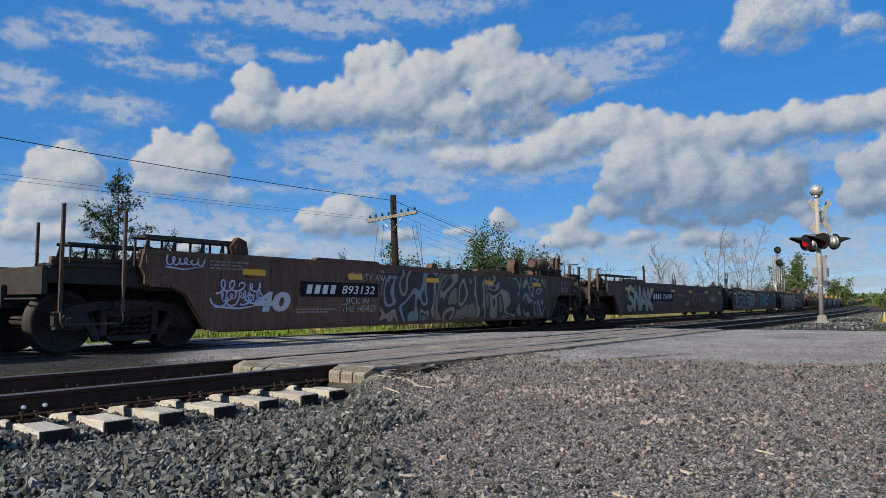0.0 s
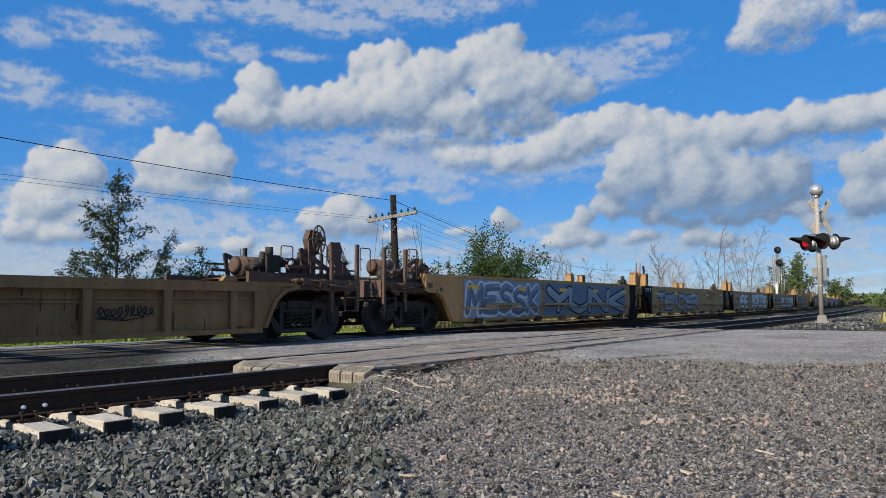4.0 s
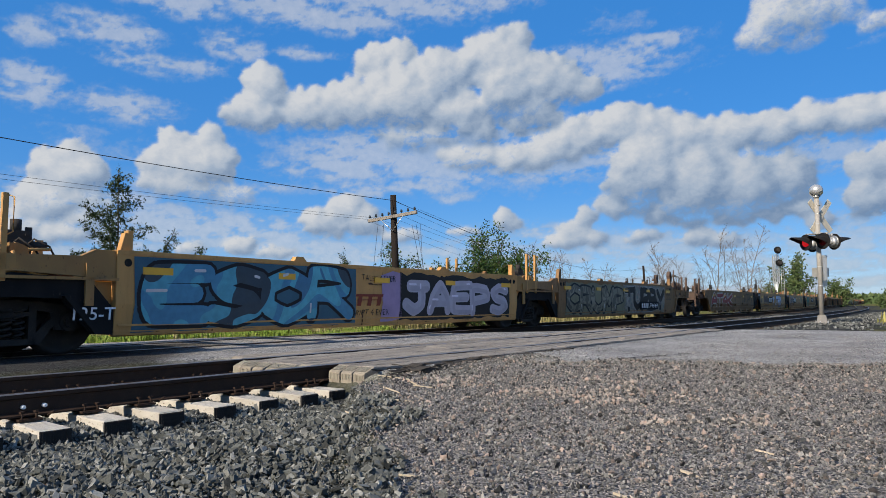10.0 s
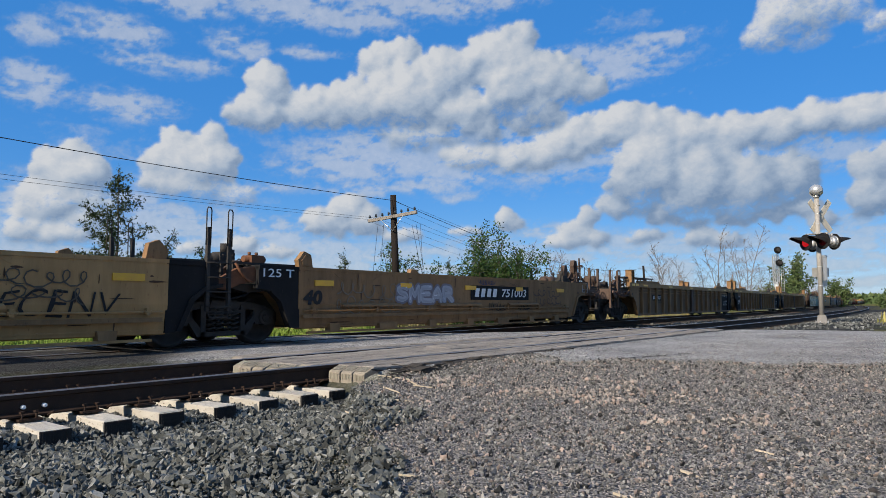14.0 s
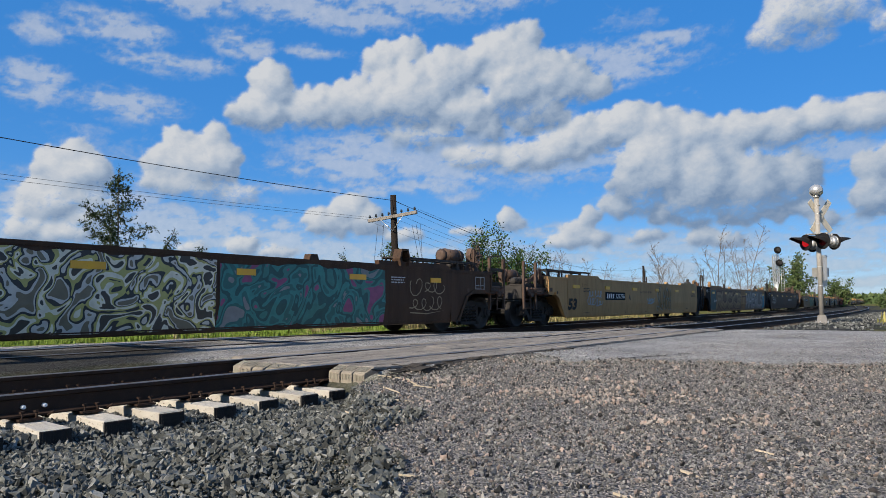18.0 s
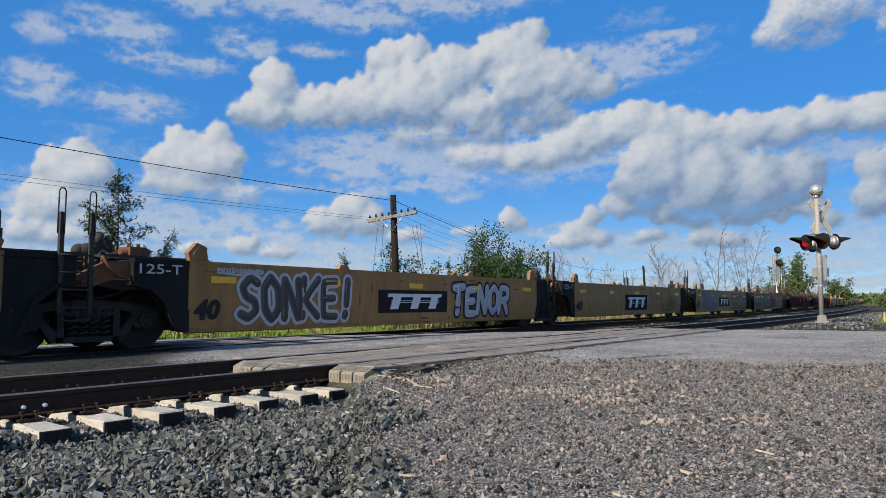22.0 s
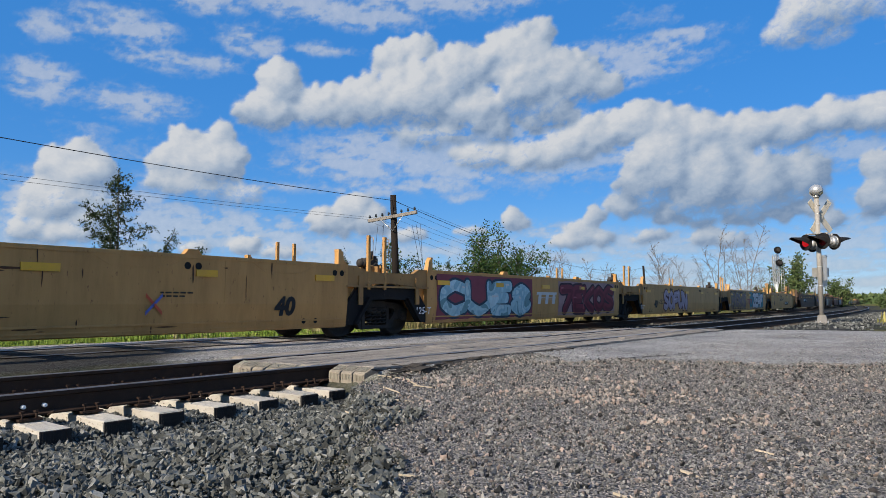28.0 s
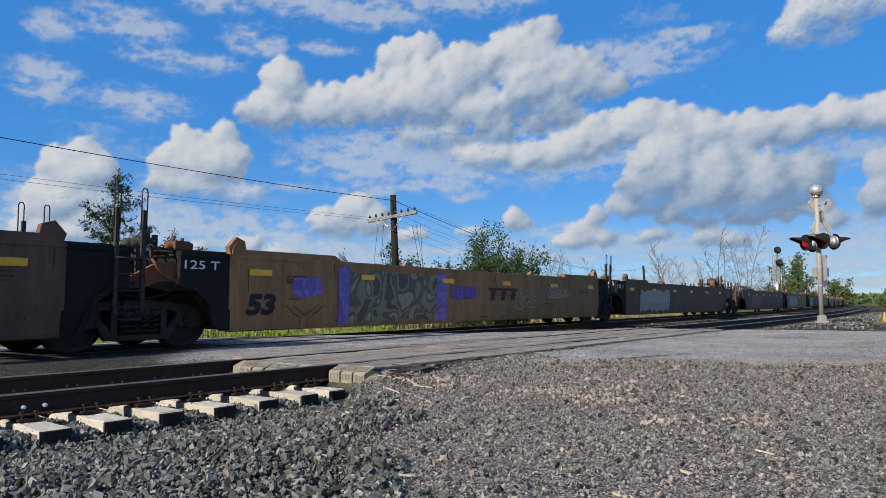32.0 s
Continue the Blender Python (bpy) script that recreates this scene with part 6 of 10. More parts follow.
        if coupled:
            dull = {"gold": M["dull_gold"], "umber": M["grime"], "tan": M["grime"], "maroon": M["grime"], "slate": M["iron"], "brown": M["grime"]}[paint]
            near = -1 if sgn > 0 else 1           # the side of the end that faces the road
            piece("end_sill", "end_sill", end_sill_mesh, M["iron"], car, turn, own=M["iron"] if kind in ("smooth", "deep") else dull)
            piece("coupler", "coupler", coupler_mesh, M["iron"], car, turn @ Matrix.Translation((-0.9, 0, 0)))
            for yy in (1, -1):
                if not plain:
                    piece(("posts", yy), "handrail", lambda bm: sided(rail_posts_mesh(bm), bm, yy), M["iron"], car, turn, own=dull if yy == -near else M["iron"])
                piece(("walkway", yy), "end_walkway", lambda bm: sided(end_walkway_mesh(bm), bm, yy), M["iron"], car, turn)
                if plain:
                    for px in (-1.2, -0.3):
                        piece(("tall", yy), "tall_post", lambda bm: sided(tall_post_mesh(bm), bm, yy), M["iron"], car, turn @ Matrix.Translation((px, 0, 0)), own=dull)
                    piece(("stirrup_step", yy), "step", lambda bm: sided(bar(bm, [(-1.2, -1.38, 0.62), (-1.19, -1.39, 0.47), (-1.16, -1.39, 0.44), (-0.34, -1.39, 0.44), (-0.31, -1.39, 0.47), (-0.30, -1.38, 0.62)], 0.016, 6), bm, yy), M["iron"], car, turn, own=dull)
                    if kind == "deep":
                        piece(("top_walkway", top, yy), "top_walkway", lambda bm: sided(top_walkway_mesh(top)(bm), bm, yy), M["iron"], car, turn @ Matrix.Diagonal((0.55, 1, 1, 1)))
                        piece("wedge_ear", "container_guide", wedge_mesh, p, car, turn @ Matrix.Translation((1.75, -(HALF - 0.1) * yy, top + 0.01)), own=M["maroon"])
                    continue
                if kind in ("deep", "ribs"):
                    piece(("top_walkway", top, yy), "top_walkway", lambda bm: sided(top_walkway_mesh(top)(bm), bm, yy), M["iron"], car, turn)
                piece(("pipes", yy), "pipe_run", lambda bm: sided(pipe_run_mesh(bm), bm, yy), M["iron"], car, turn, own=dull)
                piece(("brace", yy), "diagonal_brace", lambda bm: sided(diagonal_brace_mesh(bm), bm, yy), M["iron"], car, turn, own=dull)
            if not plain:
                piece(("step", near), "sloping_step", lambda bm: sided(sloping_step_mesh(bm), bm, -near), M["iron"], car, turn, own=dull)
                piece(("chain", near), "chain", lambda bm: sided(chain_mesh(bm), bm, -near), M["rust"], car, turn, "rusty hand-brake chain")
                for ux, uy in ((-1.1, 0.55), (-0.25, 1.25), (-1.0, -0.4)):
                    piece("u_rail", "grab_rail", u_rail_mesh(1.98), M["iron"], car, turn @ Matrix.Translation((ux, uy * near, 0)), own=dull)
                brake = near if sgn < 0 else -near      # the hand brake stands on one and the same side of each car
                piece(("gears", near), "brake_stand", lambda bm: sided(gear_housing_mesh(bm), bm, -near), M["iron"], car, turn @ Matrix.Translation((-0.62, 0.80 * brake, 1.25)), own=dull)
                piece("brake_wheel", "brake_wheel", brake_wheel_mesh, M["rust"], car, turn @ Matrix.Translation((-0.64, 0.95 * brake, 2.02 if sgn < 0 else 1.93)) @ Matrix.Rotation(0.35, 4, "Z"), "round spoked hand-brake wheel", own=M["grime"])
                for hx, hz in ((0.0, 1.36), (0.32, 1.30), (0.62, 1.42)):
                    piece("hose_loop", "air_hose", lambda bm: bar(bm, [(-0.18, 0, -0.08), (-0.16, -0.04, 0.12), (-0.04, -0.07, 0.24), (0.10, -0.06, 0.20), (0.17, -0.02, 0.04), (0.15, 0, -0.10)], 0.020, 6), M["black"], car, turn @ Matrix.Translation((hx, 0.92 * near, hz)), "looped black air hose")
                piece("cluster", "control_valve", valve_cluster_mesh, M["iron"], car, turn @ Matrix.Translation((0.55, 0.85 * near, 1.22)), "dark pipework and control valves", own=M["iron"] if sgn < 0 else M["grime"])
                if sgn < 0:
                    piece("tank", "air_tank", tank_mesh, M["rust"], car, turn @ Matrix.Translation((0.22, 0.62 * near, top + 0.20) if kind == "deep" else (0.55, 0.35, 1.22)), "air reservoir on the end platform", own=p if kind == "gold" else M["grime"])
                    if kind == "deep":
                        piece(("cradle", near), "tank_cradle", lambda bm: (box(bm, -0.10, -0.02, 0.40 * near, 0.84 * near, top - 0.3, top + 0.26), box(bm, 0.46, 0.54, 0.40 * near, 0.84 * near, top - 0.3, top + 0.26), box(bm, -0.36, -0.28, 0.98 * near, 1.06 * near, top - 0.3, top + 0.62)), M["iron"], car, turn, own=dull)
                        piece(("tank_rail", near), "grab_rail", lambda bm: bar(bm, [(-0.30, 1.08 * near, top + 0.2), (-0.30, 1.08 * near, top + 0.74), (-0.27, 1.08 * near, top + 0.78), (-0.19, 1.08 * near, top + 0.78), (-0.16, 1.08 * near, top + 0.74), (-0.16, 1.08 * near, top + 0.2)], 0.014, 6), M["iron"], car, turn, own=dull)
                        piece(("end_rod", near), "handrail", lambda bm: (bar(bm, [(-0.55, 1.30 * near, 1.98), (-0.9, 1.33 * near, 2.0), (-1.33, 1.34 * near, 2.04)], 0.016, 6), box(bm, -1.30, -0.55, 1.28 * near, 1.36 * near, 1.60, 1.68)), M["iron"], car, turn)
                else:
                    piece("tank", "air_tank", tank_mesh, M["rust"], car, turn @ Matrix.Translation((0.28, 0.10, 1.40)), "dark brown air reservoir", own=M["grime"])
                    piece("valve", "brake_valve", valve_mesh, M["iron"], car, turn @ Matrix.Translation((-0.2, -0.5, 1.26)))
            if not ribbed and kind != "gold" and sgn < 0:
                piece("notice", "notice_frame", data_box_mesh, colour((0.36, 0.35, 0.34)), car, Matrix.Translation((L / 2 - 0.29, 0, 1.085)) @ Matrix.Diagonal((0.84, 1, 0.95, 1)), "pale outlined notice panel")
        elif sgn < 0:
            for yy in (1, -1):
                own = p if kind in ("post", "gold", "ribs") else M["iron"]
                put = turn @ Matrix.Translation((0.45, 0, 0))
                if kind == "gold":
                    for sx in (-0.30, 0.22):
                        piece(("gold_stile", top, yy), "end_post", lambda bm: sided(gold_stile_mesh(top + 0.66)(bm), bm, yy), p, car, put @ Matrix.Translation((sx, 0, 0)), own=M["gold"])
                    piece(("end_box", yy), "valve_box", lambda bm: sided((prism(bm, [(-0.05, 1.10), (-0.05, 1.38), (0.10, 1.46), (0.62, 1.46), (0.62, 1.10)], -1.28, -0.86), box(bm, 0.04, 0.56, -1.30, -1.28, 1.16, 1.36)), bm, yy), p, car, put, "boxy tan housing over the joint", own=M["dull_gold"])
                    continue
                st = piece(("stirrup", yy), "ladder", lambda bm: sided(stirrup_mesh(bm), bm, yy), M["iron"], car, put, own=own)
                for sx in (-0.22, 0.20):
                    piece(("stile", top, yy), "stile", lambda bm: sided(stile_mesh(top + 0.70)(bm), bm, yy), M["iron"], st, Matrix.Translation((sx, 0, 0)), own=own)
                for sz in (0.68, 0.92, 1.16, 1.40):
                    piece(("rung", yy), "rung", lambda bm: sided(rung_mesh(bm), bm, yy), M["iron"], st, Matrix.Translation((0, 0, sz)), own=own)
    if front_end in "Cc":
        truck(car, -L / 2)
    truck(car, L / 2)
    if kind in ("post", "piped"):
        for side in (Matrix.Identity(4), flip):
            piece(("pipe", l2), "brake_pipe", lambda bm: tube(bm, (-L / 2 + 1.45, -HALF - 0.035, 0.60), (L / 2 - 1.45, -HALF - 0.035, 0.60), 0.018, 8), p, car, side, own=p)
            piece(("sill_rod", l2), "sill_rod", lambda bm: prism(bm, [(-L / 2 + 1.6, 0.16), (-L / 2 + 1.6, 0.20), (L / 2 - 1.6, 0.20), (L / 2 - 1.6, 0.16)], -HALF + 0.0, -HALF + 0.06), p, car, side, own=p)
            for u0, u1 in ((0.17, 0.30), (0.40, 0.53), (0.63, 0.75)):
                w = (u1 - u0) * L
                piece(("guard", round(w, 2)), "pipe_guard", lambda bm: prism(bm, [(-HALF - 0.10, 0.665), (-HALF - 0.10, 0.70), (-HALF - 0.03, 0.735), (-HALF, 0.735), (-HALF, 0.70), (-HALF - 0.07, 0.67)], 0, w, "x"), p, car, side @ Matrix.Translation((-L / 2 + u0 * L, 0, 0)), own=p)
            if kind == "piped":
                piece(("channel", l2), "side_channel", lambda bm: (box(bm, -L / 2 + 1.45, L / 2 - 1.45, -HALF - 0.03, -HALF + 0.06, 0.46, 0.52), box(bm, -L / 2 + 1.45, L / 2 - 1.45, -HALF - 0.055, -HALF - 0.03, 0.45, 0.465)), M["umber"], car, side, own=M["umber"])
            for k in range(7):
                piece("hanger", "pipe_bracket", lambda bm: (box(bm, -0.03, 0.03, -HALF - 0.06, -HALF + 0.02, 0.56, 0.66), tube(bm, (-0.06, -HALF - 0.035, 0.60), (0.06, -HALF - 0.035, 0.60), 0.030, 8)), p, car, side @ Matrix.Translation((-L / 2 + 1.7 + (L - 3.4) * k / 6, 0, 0)), own=p)
                wide = k % 3 == 1
                piece(("lug", wide), "jacking_lug", lambda bm: prism(bm, [(-0.30, 0.32), (-0.28, 0.20), (0.28, 0.20), (0.30, 0.32)] if wide else [(-0.15, 0.34), (-0.13, 0.20), (0.13, 0.20), (0.15, 0.34)], -HALF - 0.025, -HALF + 0.12), M["umber"], car, side @ Matrix.Translation((-L / 2 + 2.3 + (L - 4.6) * k / 6, 0, 0)), own=M["umber"] if kind == "piped" or k % 2 else M["maroon"])
    if kind == "gold":
        for u in (1.62, L * 0.34, L * 0.66, L - 1.62):
            for du in (-0.10, 0.10):
                piece("lift_hole", "lifting_hole", lambda bm: tube(bm, (0, -HALF - 0.004, 0), (0, -HALF + 0.02, 0), 0.06, 14), M["black"], car, Matrix.Translation((-L / 2 + u + du, 0, top - 0.17)), "dark oval lifting hole")
        for u in (2.2, 2.5, L - 2.5, L - 2.2):
            piece("drain_hole", "drain_hole", lambda bm: tube(bm, (0, -HALF + 0.03, 0), (0, -HALF + 0.06, 0), 0.05, 12), M["black"], car, Matrix.Translation((-L / 2 + u, 0, 0.40)))
        piece(("rub", l2), "rub_rail", lambda bm: box(bm, -L / 2 + 1.4, L / 2 - 1.4, -HALF + 0.015, -HALF + 0.06, 0.40, 0.43), p, car, own=p)
    if kind in ("deep", "ribs"):
        for side in (Matrix.Identity(4), flip):
            for sgn in (-1, 1):
                if L < 16:
                    piece("raised_short", "raised_chord", lambda bm: prism(bm, [(-0.95, top), (-0.88, top + 0.06), (0.88, top + 0.06), (0.95, top)], -HALF - 0.03, -HALF + 0.12), p, car, side @ Matrix.Translation((sgn * (L / 2 - 4.4), 0, 0)), own=p)
                    continue
                piece(("raised", kind), "raised_chord", lambda bm: prism(bm, [(-1.35, top), (-1.35, top + 0.10), (1.1, top + 0.12), (1.35, top)], -HALF - 0.005, -HALF + 0.12), p, car, side @ Matrix.Translation((sgn * (L / 2 - 2.75), 0, 0)), own=p)
    if kind == "ribs":
        for k in range(5):
            piece("chord_film", "reflector", lambda bm: box(bm, 0, 0.5, -HALF - 0.030, -HALF - 0.02, 1.40, 1.47), M["yellow"], car, Matrix.Translation((-L / 2 + 1.9 + (L - 4.4) * k / 4, 0, 0)))
    # bolted yellow film along the side
    zr = top - 0.28
    for k in range(5 if L < 16 else 6):
        u = 1.75 + (L - 4.0) * k / (4 if L < 16 else 5)
        if not ribbed:
            w = 0.50 if k % 2 == 0 else 0.40
            bm_key = ("film", w, round(zr, 2))
            piece(bm_key, "reflector", lambda bm: box(bm, 0, w, -HALF - 0.022, -HALF, zr - 0.055, zr + 0.055), M["yellow"], car, Matrix.Translation((-L / 2 + u, 0, 0)))
    tagged(car, label, "railway car", "cars of the passing train")
    return car


# front truck, rear truck, kind, paint, front end, rear end, label
BROWN53 = "brown well car unit with graffiti along its long smooth side"
TAN40 = "tan well car unit with black ends and graffiti"
GOLD40 = "golden-yellow well car unit with graffiti along its side"
CARS = [
    (-16.5, 1.8, "deep", "brown", "A", "c", "dark brown well car with handrail posts"),
    (5.9, 20.4, "deep", "brown", "c", "C", "dark brown short well car with white and grey graffiti"),
    (24.0, 42.5, "deep", "brown", "C", "A", BROWN53),
    (42.5, 60.9, "deep", "brown", "A", "A", BROWN53),
    (60.9, 78.7, "deep", "brown", "A", "C", BROWN53),
    (82.7, 96.3, "lowribs", "umber", "C", "C", "low ribbed tan well car, dusty and plain"),
    (99.9, 114.5, "post", "tan", "C", "A", TAN40),
    (114.5, 129.6, "post", "tan", "A", "A", TAN40),
    (129.6, 143.9, "post", "tan", "A", "A", "tan well car unit covered in white block graffiti"),
    (143.9, 158.4, "post", "tan", "A", "A", "tan well car unit with white and grey graffiti"),
    (158.4, 172.3, "post", "tan", "A", "C", "tan well car unit with blue graffiti letters"),
    (176.2, 191.5, "gold", "umber", "C", "A", "tan well car unit with huge pale graffiti letters"),
    (191.5, 206.3, "gold", "gold", "A", "A", "golden well car unit with yellow and red graffiti"),
    (206.3, 221.5, "gold", "gold", "A", "A", "golden well car unit with pink and black graffiti"),
    (221.5, 236.0, "gold", "gold", "A", "A", "golden well car unit with blue and silver graffiti"),
    (236.0, 250.4, "gold", "umber", "A", "C", "tan well car unit with dark olive graffiti"),
    (254.7, 268.8, "piped", "umber", "C", "A", "dusty tan well car unit with red graffiti"),
    (268.8, 283.3, "piped", "tan", "A", "A", "tan well car unit with black logo field and pale blue graffiti"),
    (283.3, 297.3, "piped", "tan", "A", "A", "tan well car unit with black bubble graffiti and logo field"),
    (297.3, 312.0, "piped", "tan", "A", "A", "tan well car unit with green graffiti letters"),
    (312.0, 326.4, "piped", "umber", "A", "C", "dusty tan well car unit with dark tags and a white number"),
    (330.3, 348.3, "ribs", "umber", "C", "A", "long ribbed dusty tan-brown well car unit, dusty"),
    (348.3, 366.35, "ribs", "umber", "A", "A", "long ribbed dusty tan-brown well car unit, dusty"),
    (366.35, 384.8, "ribs", "umber", "A", "c", "long ribbed dusty tan-brown well car unit with white number"),
    (388.8, 406.7, "deep", "maroon", "c", "C", "dark well car with cream, teal and purple murals"),
    (410.6, 428.5, "deep", "tan", "C", "A", "plain golden-tan long well car unit"),
    (428.5, 447.1, "deep", "umber", "A", "A", "long well car unit with brown and silver graffiti"),
    (447.1, 465.0, "deep", "maroon", "A", "C", "dark maroon long well car unit with a white tag"),
    (469.2, 483.6, "smooth", "umber", "C", "A", "tan well car unit with green graffiti letters"),
    (483.6, 498.1, "smooth", "ochre", "A", "A", "tan well car unit with silver and black graffiti"),
    (498.1, 512.6, "smooth", "ochre", "A", "A", "tan well car unit with a large black logo field"),
    (512.6, 527.3, "smooth", "ochre", "A", "A", "tan well car unit with blue and black graffiti"),
    (527.3, 542.1, "smooth", "umber", "A", "C", "tan well car unit with silver, green and red graffiti"),
    (545.2, 561.7, "dark", "slate", "C", "c", "dark grey ribbed well car with red top rail"),
    (565.6, 581.8, "dark", "slate", "c", "c", "dark grey ribbed well car with red top rail"),
    (585.6, 601.6, "dark", "slate", "c", "c", "dark grey ribbed well car with red top rail"),
    (605.9, 620.4, "gold", "gold", "c", "A", "clean golden well car unit with black number field"),
    (620.4, 635.2, "gold", "gold", "A", "A", "golden well car unit with pale blue and maroon graffiti"),
    (635.2, 650.4, "gold", "gold", "A", "A", "golden well car unit with pinkish silver graffiti"),
    (650.4, 664.9, "gold", "gold", "A", "A", "golden well car unit with dark and white graffiti"),
    (664.9, 679.5, "gold", "gold", "A", "C", "golden well car unit with black tags"),
    (683.7, 701.8, "deep", "brown", "C", "A", "weathered brown long well car unit"),
    (701.8, 720.2, "deep", "umber", "A", "A", "weathered brown long well car unit with purple paint blotches"),
    (720.2, 738.3, "deep", "brown", "A", "C", BROWN53),
    (742.3, 760.4, "deep", "brown", "C", "A", BROWN53),
    (760.4, 778.8, "deep", "umber", "A", "A", BROWN53),
    (778.8, 797.0, "deep", "brown", "A", "C", BROWN53),
    (801.0, 815.5, "smooth", "umber", "C", "A", TAN40),
    (815.5, 830.2, "smooth", "tan", "A", "A", TAN40),
    (830.2, 845.0, "smooth", "umber", "A", "A", TAN40),
    (845.0, 859.8, "smooth", "tan", "A", "C", TAN40),
    (863.8, 878.3, "gold", "gold", "C", "A", GOLD40),
    (878.3, 893.0, "gold", "gold", "A", "A", GOLD40),
    (893.0, 907.8, "gold", "umber", "A", "C", GOLD40),
    (911.8, 930.0, "deep", "brown", "C", "A", BROWN53),
    (930.0, 948.4, "deep", "brown", "A", "C", BROWN53),
]
train = [well_car(*row) for row in CARS]


def motions():
    """The whole train rolls along the far track at one speed."""
    for car in train:
        half, rows = car["span"] / 2, []
        for k in range(33):
            s = car["mid"] - SPEED * k
            x0, y0, _ = on_track(FAR_TRACK, s - half, TRAIN_OFF)
            x1, y1, _ = on_track(FAR_TRACK, s + half, TRAIN_OFF)
            turn = Matrix.Translation(((x0 + x1) / 2, (y0 + y1) / 2, 0)) @ Matrix.Rotation(math.atan2(y1 - y0, x1 - x0), 4, "Z")
            rows.append((float(k), turn))
        walk(car, rows)
    drift = Vector(CLOUD_DRIFT)
    walk(clouds, [(0.0, Matrix.Identity(4)), (16.0, Matrix.Translation(drift / 2)), (32.0, Matrix.Translation(drift))])


# ---- paint, writing and graffiti on the cars; u in metres from the front truck ----
def mural(name, cols, scale=2.0, warp=1.5, stretch=1.0, bands=False):
    """Hard-edged flowing shapes in several sprayed colours."""
    m = bpy.data.materials.new(name)
    m.use_nodes = True
    n, l = m.node_tree.nodes, m.node_tree.links
    b = n["Principled BSDF"]
    b.inputs["Roughness"].default_value = 0.5
    tc = n.new("ShaderNodeTexCoord")
    mp = n.new("ShaderNodeMapping")
    mp.inputs["Scale"].default_value = (1, 1, stretch)
    l.new(tc.outputs["Object"], mp.inputs[0])
    if bands:
        t = n.new("ShaderNodeTexWave")
        t.wave_type = "RINGS"
        t.inputs["Scale"].default_value, t.inputs["Distortion"].default_value, t.inputs["Detail"].default_value, t.inputs["Detail Scale"].default_value = scale, warp * 4, 1.5, 1.2
        src = t.outputs["Fac"]
    else:
        t = n.new("ShaderNodeTexNoise")
        t.inputs["Scale"].default_value, t.inputs["Detail"].default_value, t.inputs["Distortion"].default_value = scale, 0.6, warp
        src = t.outputs[0]
    l.new(mp.outputs[0], t.inputs["Vector"])
    r = n.new("ShaderNodeValToRGB")
    r.color_ramp.interpolation = "CONSTANT"
    while len(r.color_ramp.elements) < len(cols):
        r.color_ramp.elements.new(0.5)
    for k, (e, c) in enumerate(zip(r.color_ramp.elements, cols)):
        e.position = (k / len(cols)) if bands else 0.30 + 0.42 * k / len(cols)
        e.color = rgba(c)
    l.new(src, r.inputs[0])
    fine = n.new("ShaderNodeTexNoise")
    fine.inputs["Scale"].default_value, fine.inputs["Detail"].default_value = 9, 5
    l.new(tc.outputs["Object"], fine.inputs["Vector"])
    mr = n.new("ShaderNodeMapRange")
    mr.inputs[3].default_value, mr.inputs[4].default_value = 0.65, 1.25
    l.new(fine.outputs[0], mr.inputs[0])
    h = n.new("ShaderNodeHueSaturation")
    l.new(r.outputs[0], h.inputs["Color"])
    l.new(mr.outputs[0], h.inputs["Value"])
    l.new(h.outputs[0], b.inputs["Base Color"])
    return m


WHITE, SILVER, INK, MAROON, BLUE, TEAL, PINK = (0.72, 0.74, 0.76), (0.46, 0.47, 0.48), (0.02, 0.02, 0.022), (0.12, 0.02, 0.025), (0.12, 0.27, 0.62), (0.10, 0.42, 0.48), (0.50, 0.28, 0.38)
GREY_BLUE, GREEN, CREAM, PRINT = (0.28, 0.33, 0.40), (0.14, 0.34, 0.19), (0.62, 0.58, 0.42), (0.06, 0.045, 0.03)
M["swirl"] = mural("grey_swirls", [(0.012, 0.012, 0.012), (0.20, 0.22, 0.25), (0.018, 0.017, 0.017), (0.014, 0.014, 0.014), (0.26, 0.22, 0.17), (0.02, 0.02, 0.02), (0.16, 0.14, 0.11)], 0.85, 1.9)
M["bugs"] = mural("cream_loops", [(0.05, 0.045, 0.035), (0.68, 0.66, 0.52), (0.40, 0.38, 0.12), (0.03, 0.03, 0.03), (0.50, 0.50, 0.45), (0.16, 0.14, 0.09)], 2.0, 2.4)
M["teal_wild"] = mural("teal_and_plum", [(0.22, 0.06, 0.14), (0.03, 0.17, 0.15), (0.012, 0.08, 0.075), (0.03, 0.20, 0.18), (0.02, 0.12, 0.11), (0.18, 0.20, 0.20)], 1.3, 2.4)
M["blue_fill"] = mural("blue_fade", [(0.02, 0.04, 0.06), (0.07, 0.32, 0.42), (0.05, 0.22, 0.36), (0.08, 0.38, 0.48), (0.04, 0.16, 0.28)], 0.7, 0.8)
M["gold_fill"] = mural("yellow_fill", [(0.30, 0.14, 0.02), (0.62, 0.40, 0.06), (0.55, 0.34, 0.05), (0.70, 0.47, 0.09)], 1.2, 1.0)
M["plum_ground"] = mural("plum_ground", [(0.10, 0.02, 0.03), (0.20, 0.03, 0.04), (0.35, 0.38, 0.42), (0.14, 0.02, 0.05)], 1.2, 1.5)
M["pink_fill"] = mural("pink_fill", [(0.24, 0.12, 0.18), (0.48, 0.30, 0.38), (0.40, 0.24, 0.33), (0.55, 0.38, 0.44)], 1.5, 1.3)
